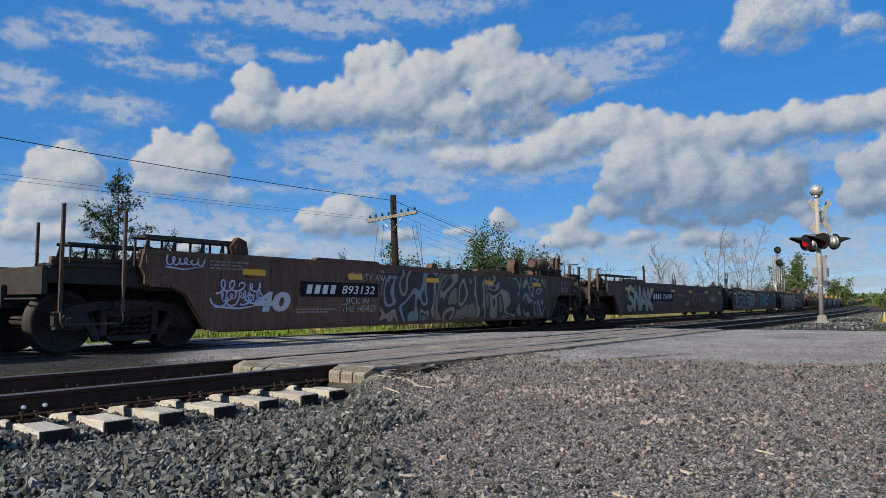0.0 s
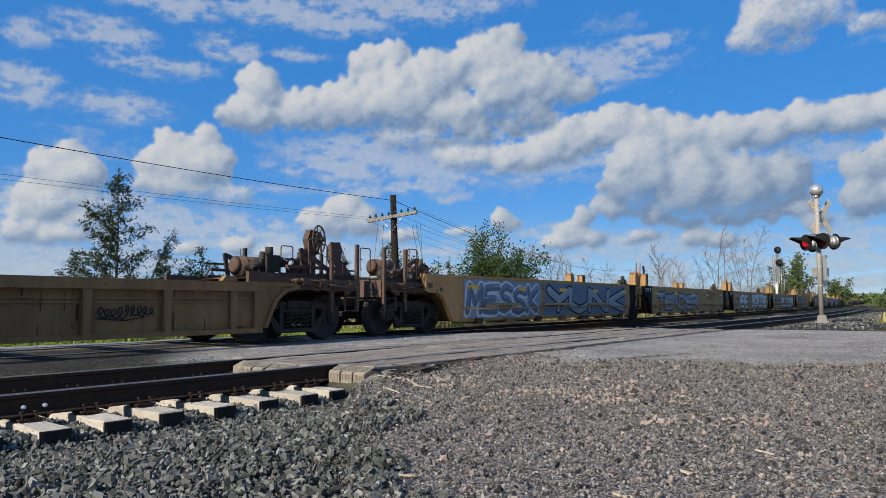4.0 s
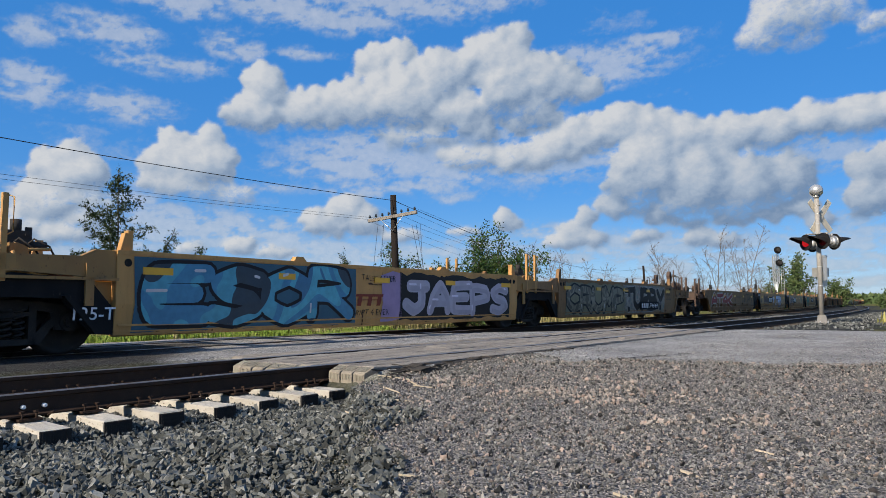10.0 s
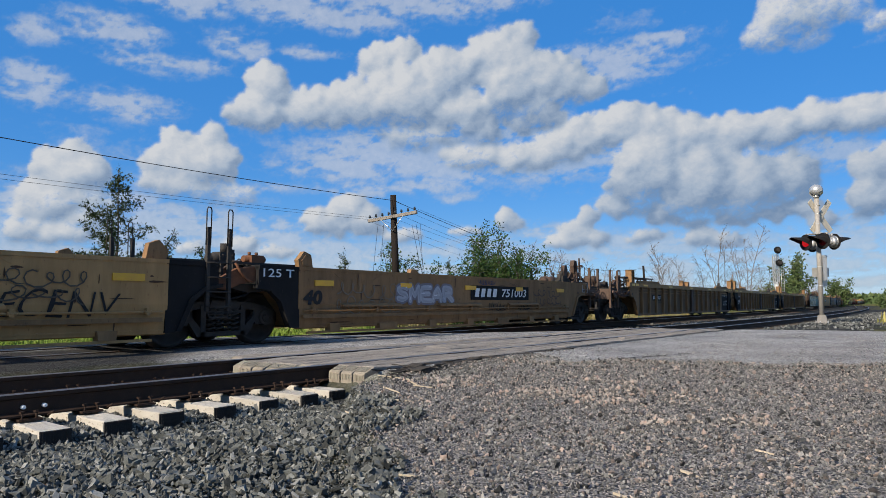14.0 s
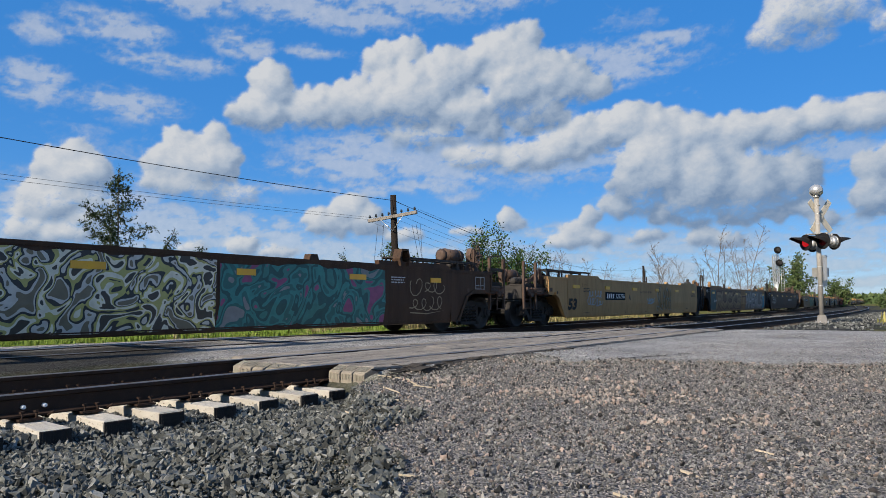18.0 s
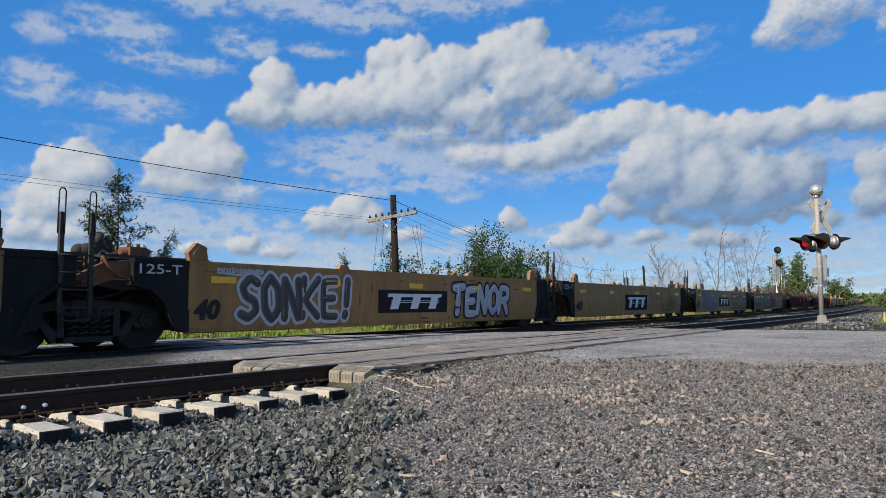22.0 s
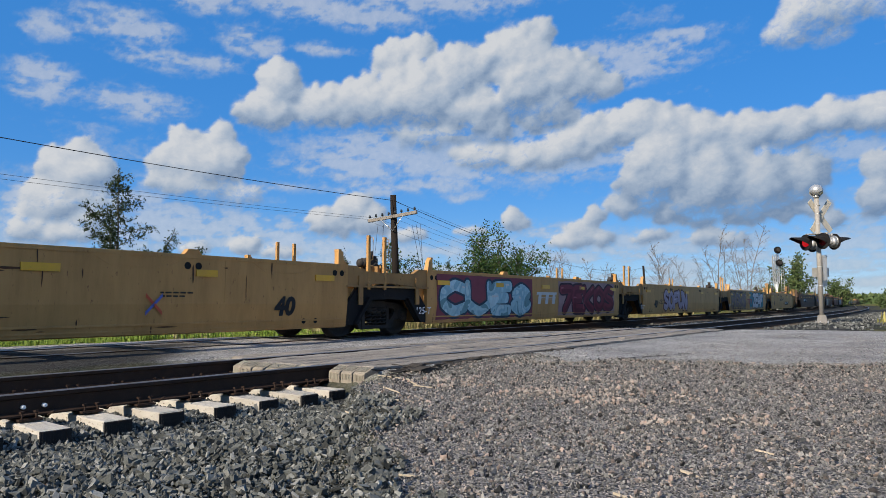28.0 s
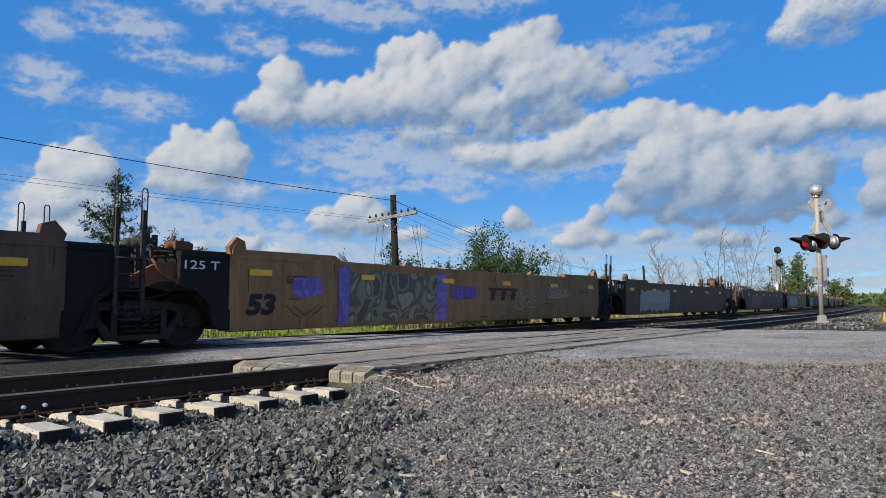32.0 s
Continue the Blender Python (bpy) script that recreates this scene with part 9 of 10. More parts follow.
def cloud_heaps(az, el, caz, cel):
    """Cumulus heaped up from many balls: how deep the ball stands out at each direction, its body and how high in its heap the point lies."""
    rs = np.random.RandomState(17)
    high, body, rise = np.full_like(az, -9.0), np.zeros_like(az), np.zeros_like(az)

    def ball_at(a, e, z, r, w, ea, re):
        nonlocal body
        i0, i1 = np.searchsorted(caz, (a - r - 0.7, a + r + 0.7))
        j0, j1 = np.searchsorted(cel, (e - r - 0.6, e + r + 0.6))
        if i1 <= i0 or j1 <= j0:
            return
        A, E = az[j0:j1, i0:i1], el[j0:j1, i0:i1]
        q = ((A - a) ** 2 + (E - e) ** 2) / (r * r)
        cap = np.sqrt(np.clip(1 - q, 0, 1))
        h = np.where(q < 1, z + r * cap, -9)
        up = h > high[j0:j1, i0:i1]
        high[j0:j1, i0:i1] = np.maximum(high[j0:j1, i0:i1], h)
        rise[j0:j1, i0:i1] = np.where(up, np.clip((E - ea) / re + (0.6 if re < 1.3 else 0.0), -1, 1), rise[j0:j1, i0:i1])
        body[j0:j1, i0:i1] = np.maximum(body[j0:j1, i0:i1], w * np.clip(cap * 1.1, 0, 1))

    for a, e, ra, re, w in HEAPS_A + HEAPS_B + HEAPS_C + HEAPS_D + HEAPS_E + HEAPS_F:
        small = min(ra, re)
        q = ((az - a) / ra) ** 2 + ((el - e) / re) ** 2
        body = np.maximum(body, w * 0.62 * np.exp(-0.55 * q ** 1.5))      # soft mass between the balls
        for k in range(26):
            t, u = rs.rand() * 2 * math.pi, math.sqrt(rs.rand())
            r = small * (0.92 - 0.46 * u) * (0.7 + 0.4 * rs.rand())
            x, y = u * math.cos(t), u * math.sin(t)
            if y < -0.45:
                y = -0.45 + 0.3 * (y + 0.45)
            cx_, cy_ = a + x * (ra - 0.35 * r), e + y * (re - 0.35 * r)
            z = small * 0.6 * math.sqrt(max(0.0, 1 - u * u)) - (1 - w) * 0.5
            ball_at(cx_, cy_, z, r, w, e, re)
            for j in range(9):
                t2 = rs.rand() * 2 * math.pi
                s = r * (0.20 + 0.26 * rs.rand())
                k2 = 0.55 + 0.45 * rs.rand()
                ball_at(cx_ + r * k2 * math.cos(t2), cy_ + r * k2 * math.sin(t2) * (1 if math.sin(t2) > 0 else 0.6), z + r * math.sqrt(1 - k2 * k2) * 0.9, s, w, e, re)
    return high, body, rise


def soften(g, n):
    """Runs a small blur over a grid n times."""
    for _ in range(n):
        g = (g + np.roll(g, 1, 0) + np.roll(g, -1, 0) + np.roll(g, 1, 1) + np.roll(g, -1, 1)) / 5
    return g


caz = np.concatenate([np.arange(-180, -38, 1.5), np.arange(-38, 38, 0.125), np.arange(38, 180.1, 1.5)])
cel = np.concatenate([np.arange(-0.6, 27, 0.125), np.arange(27, 89, 1.6)])
AZ, EL = np.meshgrid(caz, cel)
bx = (fractal(AZ * 0.9, EL * 0.9, 5, 11, 0.55) - 0.5) * 1.3      # uneven swelling of the heaps
by = (fractal(AZ * 0.9, EL * 0.9, 5, 23, 0.55) - 0.5) * 1.0
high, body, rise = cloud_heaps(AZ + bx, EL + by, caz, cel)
body = soften(body, 3)
wisps = cloud_wisps(AZ, EL)
relief = np.maximum(high, -0.4)
gain = 0
for n, w in ((3, 0.28), (9, 0.37), (26, 0.55)):
    g = soften(relief, n)
    ga_, ge_ = np.gradient(g, axis=1) / 0.125, np.gradient(g, axis=0) / 0.125
    norm = np.sqrt(1 + ga_ ** 2 + ge_ ** 2)
    gain = gain + w * (0.544 * ga_ - 0.559 * ge_ + 0.626) / norm      # sun from the upper left, behind the eye, worked into the cloud's colour
lit = 0.27 + 0.58 * np.clip(gain, 0, 1.2)
low_ = soften(np.where(body > 0.05, rise, 0.0), 16)
lit = lit * (0.64 + 0.37 * smooth(-0.8, 0.4, low_))                # shade of the flat bases, painted in as grey
body = body * (1 - 0.50 * smooth(0.05, -0.95, low_))                # bases melt into the haze
thin = 0.46 + 0.28 * smooth(0.1, 0.9, wisps) + 0.10 * (fractal(AZ * 0.6, EL * 1.2, 5, 61) - 0.5)
dens = np.maximum(body * smooth(0.0, 0.25, body), wisps)
lit = np.where(body > 0.05, lit * smooth(0, 0.5, body) + thin * (1 - smooth(0, 0.5, body)), thin)
lit = soften(lit, 2) * (1 - 0.26 * smooth(2, 20, AZ) * smooth(15, 9, EL) * (0.45 + 0.55 * smooth(4.5, 6.5, EL)))
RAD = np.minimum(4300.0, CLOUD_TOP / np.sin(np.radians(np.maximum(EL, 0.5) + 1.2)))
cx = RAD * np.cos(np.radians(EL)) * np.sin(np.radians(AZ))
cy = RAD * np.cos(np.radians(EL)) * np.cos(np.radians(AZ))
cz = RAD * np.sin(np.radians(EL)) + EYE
me = bpy.data.meshes.new("clouds")
ny_, nx_ = AZ.shape
me.vertices.add(nx_ * ny_)
me.vertices.foreach_set("co", np.stack([cx, cy, cz], -1).reshape(-1).astype(np.float32))
ci = (np.arange(ny_ - 1)[:, None] * nx_ + np.arange(nx_ - 1)[None, :]).reshape(-1)
faces(me, np.stack([ci, ci + nx_, ci + nx_ + 1, ci + 1], 1).reshape(-1), 4)
att = me.attributes.new("puff", "FLOAT_COLOR", "POINT")
att.data.foreach_set("color", np.stack([np.clip(dens, 0, 1), np.clip(lit, 0, 1), smooth(0.1, 0.6, body), np.ones_like(dens)], -1).reshape(-1).astype(np.float32))
att = me.attributes.new("heading", "FLOAT_VECTOR", "POINT")
att.data.foreach_set("vector", np.stack([AZ, EL * 1.25, 0 * AZ], -1).reshape(-1).astype(np.float32))


def cloud_material():
    m = bpy.data.materials.new("cloud")
    m.use_nodes = True
    n, l = m.node_tree.nodes, m.node_tree.links
    n.remove(n["Principled BSDF"])
    at, hd = n.new("ShaderNodeAttribute"), n.new("ShaderNodeAttribute")
    at.attribute_name, hd.attribute_name = "puff", "heading"
    sep = n.new("ShaderNodeSeparateColor")
    l.new(at.outputs["Color"], sep.inputs[0])

    def maths(kind, a, c):
        x = n.new("ShaderNodeMath")
        x.operation = kind
        for k, v in enumerate((a, c)):
            if isinstance(v, float):
                x.inputs[k].default_value = v
            else:
                l.new(v, x.inputs[k])
        return x.outputs[0]

    # fine billows and torn edges
    ns = n.new("ShaderNodeTexNoise")
    ns.inputs["Scale"].default_value, ns.inputs["Detail"].default_value, ns.inputs["Roughness"].default_value, ns.inputs["Distortion"].default_value = 1.5, 7, 0.62, 0.35
    l.new(hd.outputs["Vector"], ns.inputs["Vector"])
    grain = maths("SUBTRACT", ns.outputs[0], 0.5)
    edge = maths("ADD", sep.outputs[0], maths("MULTIPLY", grain, maths("ADD", 0.48, maths("MULTIPLY", sep.outputs[2], 0.30))))
    cov = n.new("ShaderNodeMapRange")
    cov.interpolation_type = "SMOOTHSTEP"
    cov.inputs[1].default_value, cov.inputs[2].default_value = 0.15, 0.80
    cov.inputs[4].default_value = 0.98
    l.new(edge, cov.inputs[0])
    has = n.new("ShaderNodeMapRange")
    has.inputs[1].default_value, has.inputs[2].default_value = 0.03, 0.16
    l.new(sep.outputs[0], has.inputs[0])
    alpha = maths("MULTIPLY", maths("MULTIPLY", cov.outputs[0], has.outputs[0]), maths("ADD", 0.66, maths("MULTIPLY", sep.outputs[2], 0.33)))     # thin cloud lets blue through
    light = maths("ADD", sep.outputs[1], maths("MULTIPLY", grain, 0.46))
    tone = n.new("ShaderNodeValToRGB")
    tone.color_ramp.elements.new(0.45)
    for e, (p, c) in zip(tone.color_ramp.elements, ((0.14, (0.17, 0.255, 0.395)), (0.50, (0.36, 0.435, 0.54)), (0.92, (0.62, 0.635, 0.655)))):
        e.position, e.color = p, rgba(c)
    l.new(light, tone.inputs[0])
    em, tr, mx = n.new("ShaderNodeEmission"), n.new("ShaderNodeBsdfTransparent"), n.new("ShaderNodeMixShader")
    l.new(tone.outputs[0], em.inputs[0])
    em.inputs[1].default_value = 0.83
    l.new(alpha, mx.inputs[0])
    l.new(tr.outputs[0], mx.inputs[1])
    l.new(em.outputs[0], mx.inputs[2])
    l.new(mx.outputs[0], n["Material Output"].inputs[0])
    return m


me.materials.append(cloud_material())
clouds = tagged(new("clouds", me), "white and grey cumulus clouds drifting over blue sky", "clouds", kind="structure")
clouds.visible_shadow = False


# ---- level crossing signal ----
M["lamp_red"] = bpy.data.materials.new("lit_red_lens")
M["lamp_red"].use_nodes = True
mb = M["lamp_red"].node_tree.nodes["Principled BSDF"]
mb.inputs["Base Color"].default_value, mb.inputs["Roughness"].default_value = (0.6, 0.01, 0.02, 1), 0.15
mb.inputs["Emission Color"].default_value, mb.inputs["Emission Strength"].default_value = (1.0, 0.02, 0.03, 1), 0.35
M["lens_dark"] = material("unlit_red_lens", (0.16, 0.008, 0.01), (0.12, 0.006, 0.01), None, 8, 60, 0.12, 0, 0.0)
M["lens_grey"] = material("dull_glass_lens", (0.22, 0.20, 0.20), (0.15, 0.14, 0.14), None, 8, 60, 0.1, 0, 0.0)
M["sheet_back"] = material("bare_aluminium_sheet", (0.55, 0.54, 0.50), (0.45, 0.44, 0.41), (0.35, 0.33, 0.3), 5, 40, 0.45, 0.5, 0.03, 0.1)


M["blade"] = material("weathered_white_blade", (0.50, 0.46, 0.38), (0.40, 0.37, 0.31), (0.38, 0.35, 0.3), 5, 40, 0.55, 0.1, 0.02, 0.1)


def crossing_light(parent, at, heading, lens):
    """A round black disc with lens, silver housing and long hood, facing the heading (degrees from north, clockwise)."""
    m = Matrix.Translation(at) @ Matrix.Rotation(radians(180 - heading), 4, "Z")
    bm = bmesh.new()
    tube(bm, (0, 0.00, 0), (0, 0.015, 0), 0.285, 32)
    ring(bm, (0, 0.005, 0), (0, 1, 0), 0.285, 0.012, 32, 5)
    disc = part("light_disc", bm, M["black"], parent, "round black background disc", m)
    bm = bmesh.new()
    tube(bm, (0, 0.015, 0), (0, 0.07, 0), 0.225, 24, 0.215)
    tube(bm, (0, 0.07, 0), (0, 0.17, 0), 0.215, 24, 0.12)
    tube(bm, (0, 0.17, 0), (0, 0.19, 0), 0.12, 24, 0.06)
    tube(bm, (0, 0.10, 0.16), (0, 0.10, 0.31), 0.028, 10)
    part("lamp_housing", bm, M["galv"], disc, "dull silver lamp housing")
    bm = bmesh.new()
    ball(bm, (0, -0.01, 0), 0.165, 20, 10, 1, 0.28, 1)
    part("lens", bm, lens, disc, "round red signal lens")
    bm = bmesh.new()
    k, rows = 18, []
    for d, a0, a1, r in ((0.0, -25, 230, 0.19), (-0.30, 10, 160, 0.185), (-0.62, 42, 96, 0.175)):
        rows.append([[bm.verts.new((q * math.cos(a), d, q * math.sin(a))) for a in [radians(a0 + a1 * i / k) for i in range(k + 1)]] for q in (r, r - 0.01)])
    for ra, rb in zip(rows, rows[1:]):
        for i in range(k):
            for q in ((ra[0], rb[0]), (rb[1], ra[1])):
                bm.faces.new((q[0][i], q[0][i + 1], q[1][i + 1], q[1][i])).smooth = True
    for i in range(k):
        bm.faces.new((rows[-1][0][i], rows[-1][0][i + 1], rows[-1][1][i + 1], rows[-1][1][i]))
    bmesh.ops.recalc_face_normals(bm, faces=bm.faces)
    part("hood", bm, M["black"], disc, "long black hood over the lens")


def crossing_signal(x, y):
    z0 = ground_z(x, y)
    sig = empty("crossing_signal", Matrix.Translation((x, y, 0)))
    bm = bmesh.new()
    tube(bm, (0, 0, z0), (-0.02, 0, 4.62), 0.088, 20, 0.080)
    part("mast", bm, M["alu"], sig, "dull aluminium signal mast")
    bm = bmesh.new()
    prism(bm, [(-0.15, z0 - 0.02), (0.15, z0 - 0.02), (0.14, z0 + 0.05), (0.105, z0 + 0.30), (-0.105, z0 + 0.30), (-0.14, z0 + 0.05)], -0.12, 0.12)
    bmesh.ops.bevel(bm, geom=bm.edges[:], offset=0.02, segments=2, affect="EDGES")
    part("mast_base", bm, M["alu"], sig, "cast pinnacle base of the mast")
    bm = bmesh.new()
    for k in range(4):
        a = radians(45 + 90 * k)
        tube(bm, (0.2 * math.cos(a), 0.2 * math.sin(a), z0), (0.2 * math.cos(a), 0.2 * math.sin(a), z0 + 0.1), 0.018, 8)
    part("anchor_bolt", bm, M["galv"], sig)
    bm = bmesh.new()
    ball(bm, (-0.02, 0, 4.86), 0.235, 24, 14, 1, 1, 0.95)
    ring(bm, (-0.02, 0, 4.83), (0.3, 1, 0.1), 0.225, 0.015, 24, 5)
    tube(bm, (-0.02, 0, 4.58), (-0.02, 0, 4.68), 0.10, 16)
    tube(bm, (-0.02, -0.20, 4.85), (-0.02, -0.25, 4.85), 0.07, 12)
    part("bell", bm, M["galv"], sig, "round electronic bell housing on the mast's top")
    # crossbuck seen from behind and aside
    for k, tilt in enumerate((-52, 48)):
        bm = bmesh.new()
        box(bm, -0.74, 0.74, -0.012, 0.012, -0.115, 0.115)
        bmesh.ops.bevel(bm, geom=bm.edges[:], offset=0.004, segments=1, affect="EDGES")
        m = Matrix.Translation((0.0, 0.0, 3.93)) @ Matrix.Rotation(radians(19), 4, "Z") @ Matrix.Translation((0.26, 0.10 + 0.03 * k, 0)) @ Matrix.Rotation(radians(tilt), 4, "Y")
        part("crossbuck_blade", bm, M["blade"], sig, "bare metal back of a crossbuck blade", m)
    bm = bmesh.new()
    for z in (3.62, 4.0, 4.3, 2.05, 1.35):
        ring(bm, (0, 0, z), (0, 0, 1), 0.085, 0.018, 18, 4)
    part("clamp_band", bm, M["galv"], sig, "steel clamp band")
    bm = bmesh.new()
    bar(bm, [(-0.50, -0.16, 3.02), (-0.50, -0.10, 3.22), (-0.10, 0, 3.24), (0.10, 0, 3.24), (0.50, 0.10, 3.22), (0.54, 0.1, 3.06)], 0.032, 8)
    bar(bm, [(-0.2, 0, 3.24), (0.0, -0.2, 3.26), (0.2, -0.05, 3.26)], 0.03, 8)
    ball(bm, (0.30, 0, 3.27), 0.06, 10, 8)
    part("light_arm", bm, M["alu"], sig, "bent pipe cross-arm with junction fittings")
    crossing_light(sig, (-0.55, -0.14, 2.92), 254, M["lamp_red"])
    crossing_light(sig, (-0.04, -0.36, 2.96), 250, M["lens_dark"])
    crossing_light(sig, (0.54, -0.06, 2.96), 74, M["lens_grey"])
    crossing_light(sig, (-0.06, 0.30, 2.90), 70, M["lens_grey"])
    for a, b, c, d, z1, z2, nm in ((-0.20, 0.42, 0.06, 0.08, 1.68, 2.02, "sign_plate"), (0.22, 0.36, 0.10, 0.12, 1.32, 1.70, "sign_plate")):
        bm = bmesh.new()
        box(bm, a, b, c + 0.1, d + 0.1, z1, z2)
        part(nm, bm, M["sheet_back"], sig, "bare back of a small sign plate")
    bm = bmesh.new()
    box(bm, 0.10, 0.24, -0.05, 0.12, 1.55, 2.42)
    box(bm, 0.09, 0.25, -0.07, 0.13, 2.38, 2.46)
    part("cable_box", bm, M["galv"], sig, "narrow grey cable box")
    tagged(sig, "silver level crossing signal mast with black lamps and crossbuck", "crossing signal")


crossing_signal(13.77, 25.22)


# ---- railway signal on a lattice mast ----
def block_signal(x, y, base, top):
    sig = empty("railway_signal", Matrix.Translation((x, y, 0)))
    w = 0.24
    bm = bmesh.new()
    for dx in (-w, w):
        for dy in (-w, w):
            box(bm, dx - 0.04, dx + 0.04, dy - 0.04, dy + 0.04, base + 2.4, top - 0.9)
    z = base + 2.4
    while z < top - 1.2:
        for s in (-1, 1):
            bar(bm, [(-w, s * w, z), (w, s * w, z + 0.55)], 0.03, 5)
            bar(bm, [(s * w, -w, z), (s * w, w, z + 0.55)], 0.03, 5)
            bar(bm, [(-w, s * w, z + 0.55), (w, s * w, z + 0.55)], 0.03, 5)
        z += 0.55
    for dx in (-w, w):
        bar(bm, [(dx, 0, base + 2.4), (0, 0, base + 1.2)], 0.06, 6)
    part("lattice", bm, M["galv"], sig, "pale grey steel lattice")
    bm = bmesh.new()
    tube(bm, (0, 0, ground_z(x, y)), (0, 0, base + 2.6), 0.12, 12)
    part("post", bm, M["white"], sig)
    bm = bmesh.new()
    for dx in (0.5, 0.8):
        tube(bm, (dx, -0.2, base), (dx, -0.2, top - 2.2), 0.025, 6)
    for k in range(16):
        zz = base + 0.3 * k
        tube(bm, (0.5, -0.2, zz), (0.8, -0.2, zz), 0.018, 5)
    part("ladder", bm, M["galv"], sig)
    for dz, dx in ((top - 0.30, 0.0), (top - 1.75, 0.15)):
        bm = bmesh.new()
        tube(bm, (dx, -0.55, dz), (dx, -0.52, dz), 0.40, 28)
        tube(bm, (dx, -0.52, dz), (dx, -0.1, dz), 0.3, 16, 0.2)
        ring(bm, (dx, -0.55, dz), (0, 1, 0), 0.39, 0.025, 28, 5)
        head = part("signal_head", bm, M["black"], sig, "round black signal target")
        bm = bmesh.new()
        tube(bm, (dx, -0.85, dz), (dx, -0.55, dz), 0.2, 16)
        part("hood", bm, M["iron"], head)
    tagged(sig, "two-headed railway signal on a pale lattice mast", "railway signal")


block_signal(38.2, 79.2, 0.5, 7.0)


# ---- telegraph line ----
M["pole"] = material("weathered_pole_wood", (0.026, 0.021, 0.018), (0.018, 0.015, 0.013), (0.045, 0.037, 0.032), 3, 40, 0.9, 0, 0.4, 0.2, 6)
M["arm"] = material("bleached_crossarm_wood", (0.26, 0.235, 0.205), (0.18, 0.16, 0.14), (0.10, 0.088, 0.075), 5, 50, 0.9, 0, 0.3, 0.2)
M["glass"] = material("dark_glass_insulator", (0.03, 0.035, 0.04), (0.05, 0.055, 0.06), None, 8, 60, 0.15, 0, 0.0)
M["wire"] = material("dark_wire", (0.03, 0.03, 0.032), (0.05, 0.048, 0.046), None, 2, 20, 0.6, 0.3, 0.0)


def telegraph_pole(x, y, top, arms, lean=0.0):
    z0 = ground_z(x, y)
    pole = empty("telegraph_pole", Matrix.Translation((x, y, 0)))
    bm = bmesh.new()
    tube(bm, (lean, 0, z0 - 0.3), (0, 0, top), 0.145, 14, 0.105)
    part("pole", bm, M["pole"], pole, "dark weathered round wooden pole")
    if arms:
        a, b = Vector((-0.84, 0.45, top - 0.87)), Vector((0.92, -0.49, top - 0.67))
        d = (b - a).normalized()
        m = Matrix.Translation((a + b) / 2) @ d.to_track_quat("X", "Z").to_matrix().to_4x4()
        h = (b - a).length / 2
        bm = bmesh.new()
        box(bm, -h, h, -0.17, -0.08, -0.055, 0.055)
        bmesh.ops.bevel(bm, geom=bm.edges[:], offset=0.006, segments=1, affect="EDGES")
        arm = part("crossarm", bm, M["arm"], pole, "bleached wooden crossarm", m)
        for k in range(8):
            u = -h + 0.08 + (2 * h - 0.16) * k / 7
            bm = bmesh.new()
            tube(bm, (u, -0.125, 0.05), (u, -0.125, 0.12), 0.012, 6)
            tube(bm, (u, -0.125, 0.10), (u, -0.125, 0.19), 0.045, 10, 0.03)
            part("insulator", bm, M["glass"], arm)
        bm = bmesh.new()
        for s in (-1, 1):
            bar(bm, [(0.45 * s, -0.18, -0.05), (0.0, -0.16, -0.50)], 0.016, 5)
        part("brace", bm, M["galv"], arm)
    tagged(pole, "leaning dark wooden telegraph pole" + (" with one bleached crossarm" if arms else ""), "utility pole")
    return pole


POLE_A, POLE_B = (-1.75, 24.0), (20.9, 72.0)
telegraph_pole(*POLE_A, 4.49, True, 0.18)
telegraph_pole(*POLE_B, 4.55, False, 0.25)


def wire(p, q, sag, r, n=24):
    cu = bpy.data.curves.new("wire", "CURVE")
    cu.dimensions, cu.bevel_depth, cu.bevel_resolution = "3D", r, 1
    sp = cu.splines.new("POLY")
    sp.points.add(n)
    for k in range(n + 1):
        f = k / n
        c = Vector(p).lerp(Vector(q), f)
        sp.points[k].co = (c.x, c.y, c.z - 4 * sag * f * (1 - f), 1)
    me = bpy.data.meshes.new_from_object(bpy.data.objects.new("wire", cu))
    me.materials.append(M["wire"])
    return tagged(new("overhead_wire", me), "thin dark overhead wire sagging between poles", "wire", "wires of the pole line")


wire((-1.72, 23.95, 4.30), (-23.0, -4.0, 5.35), 0.55, 0.010, 40)
wire((-1.72, 23.95, 4.30), (20.9, 72, 4.35), 1.15, 0.010, 40)
wire((20.9, 72, 4.35), (41, 125, 3.9), 0.8, 0.02)
for k in range(6):
    f = k / 5
    near = Vector((-0.95 * (1 - f) * 0.9 + 0.85 * f, 0.42 * (1 - f) - 0.5 * f, 0)) + Vector((-1.75, 24, 3.62 + 0.33 * f))
    wire(near, (18.5 + 4 * f, 71 - 1.5 * f, 2.2 + 0.5 * (k % 3)), 0.9, 0.0042, 20)
for k in range(2):
    wire((-2.55 + 0.3 * k, 24.4 - 0.15 * k, 3.68 + 0.03 * k), (-26.0, 2.0 + k * 0.9, 4.75 + 0.28 * k), 0.35, 0.0045, 30)
for x, dx in ((-2.3, -0.15), (-2.1, -0.1), (-1.1, 0.35), (-0.95, 0.3), (-0.8, 0.1)):
    wire((x, 24.3, 3.5), (x + dx, 24.2, 1.8), 0.0, 0.006, 4)


# ---- trees, bushes and grass ----
def leaf_material(name, cols):
    m = stone_material(name, cols, 0.6)
    n, l = m.node_tree.nodes, m.node_tree.links
    b = n["Principled BSDF"]
    b.inputs["Subsurface Weight"].default_value = 0.0
    return m


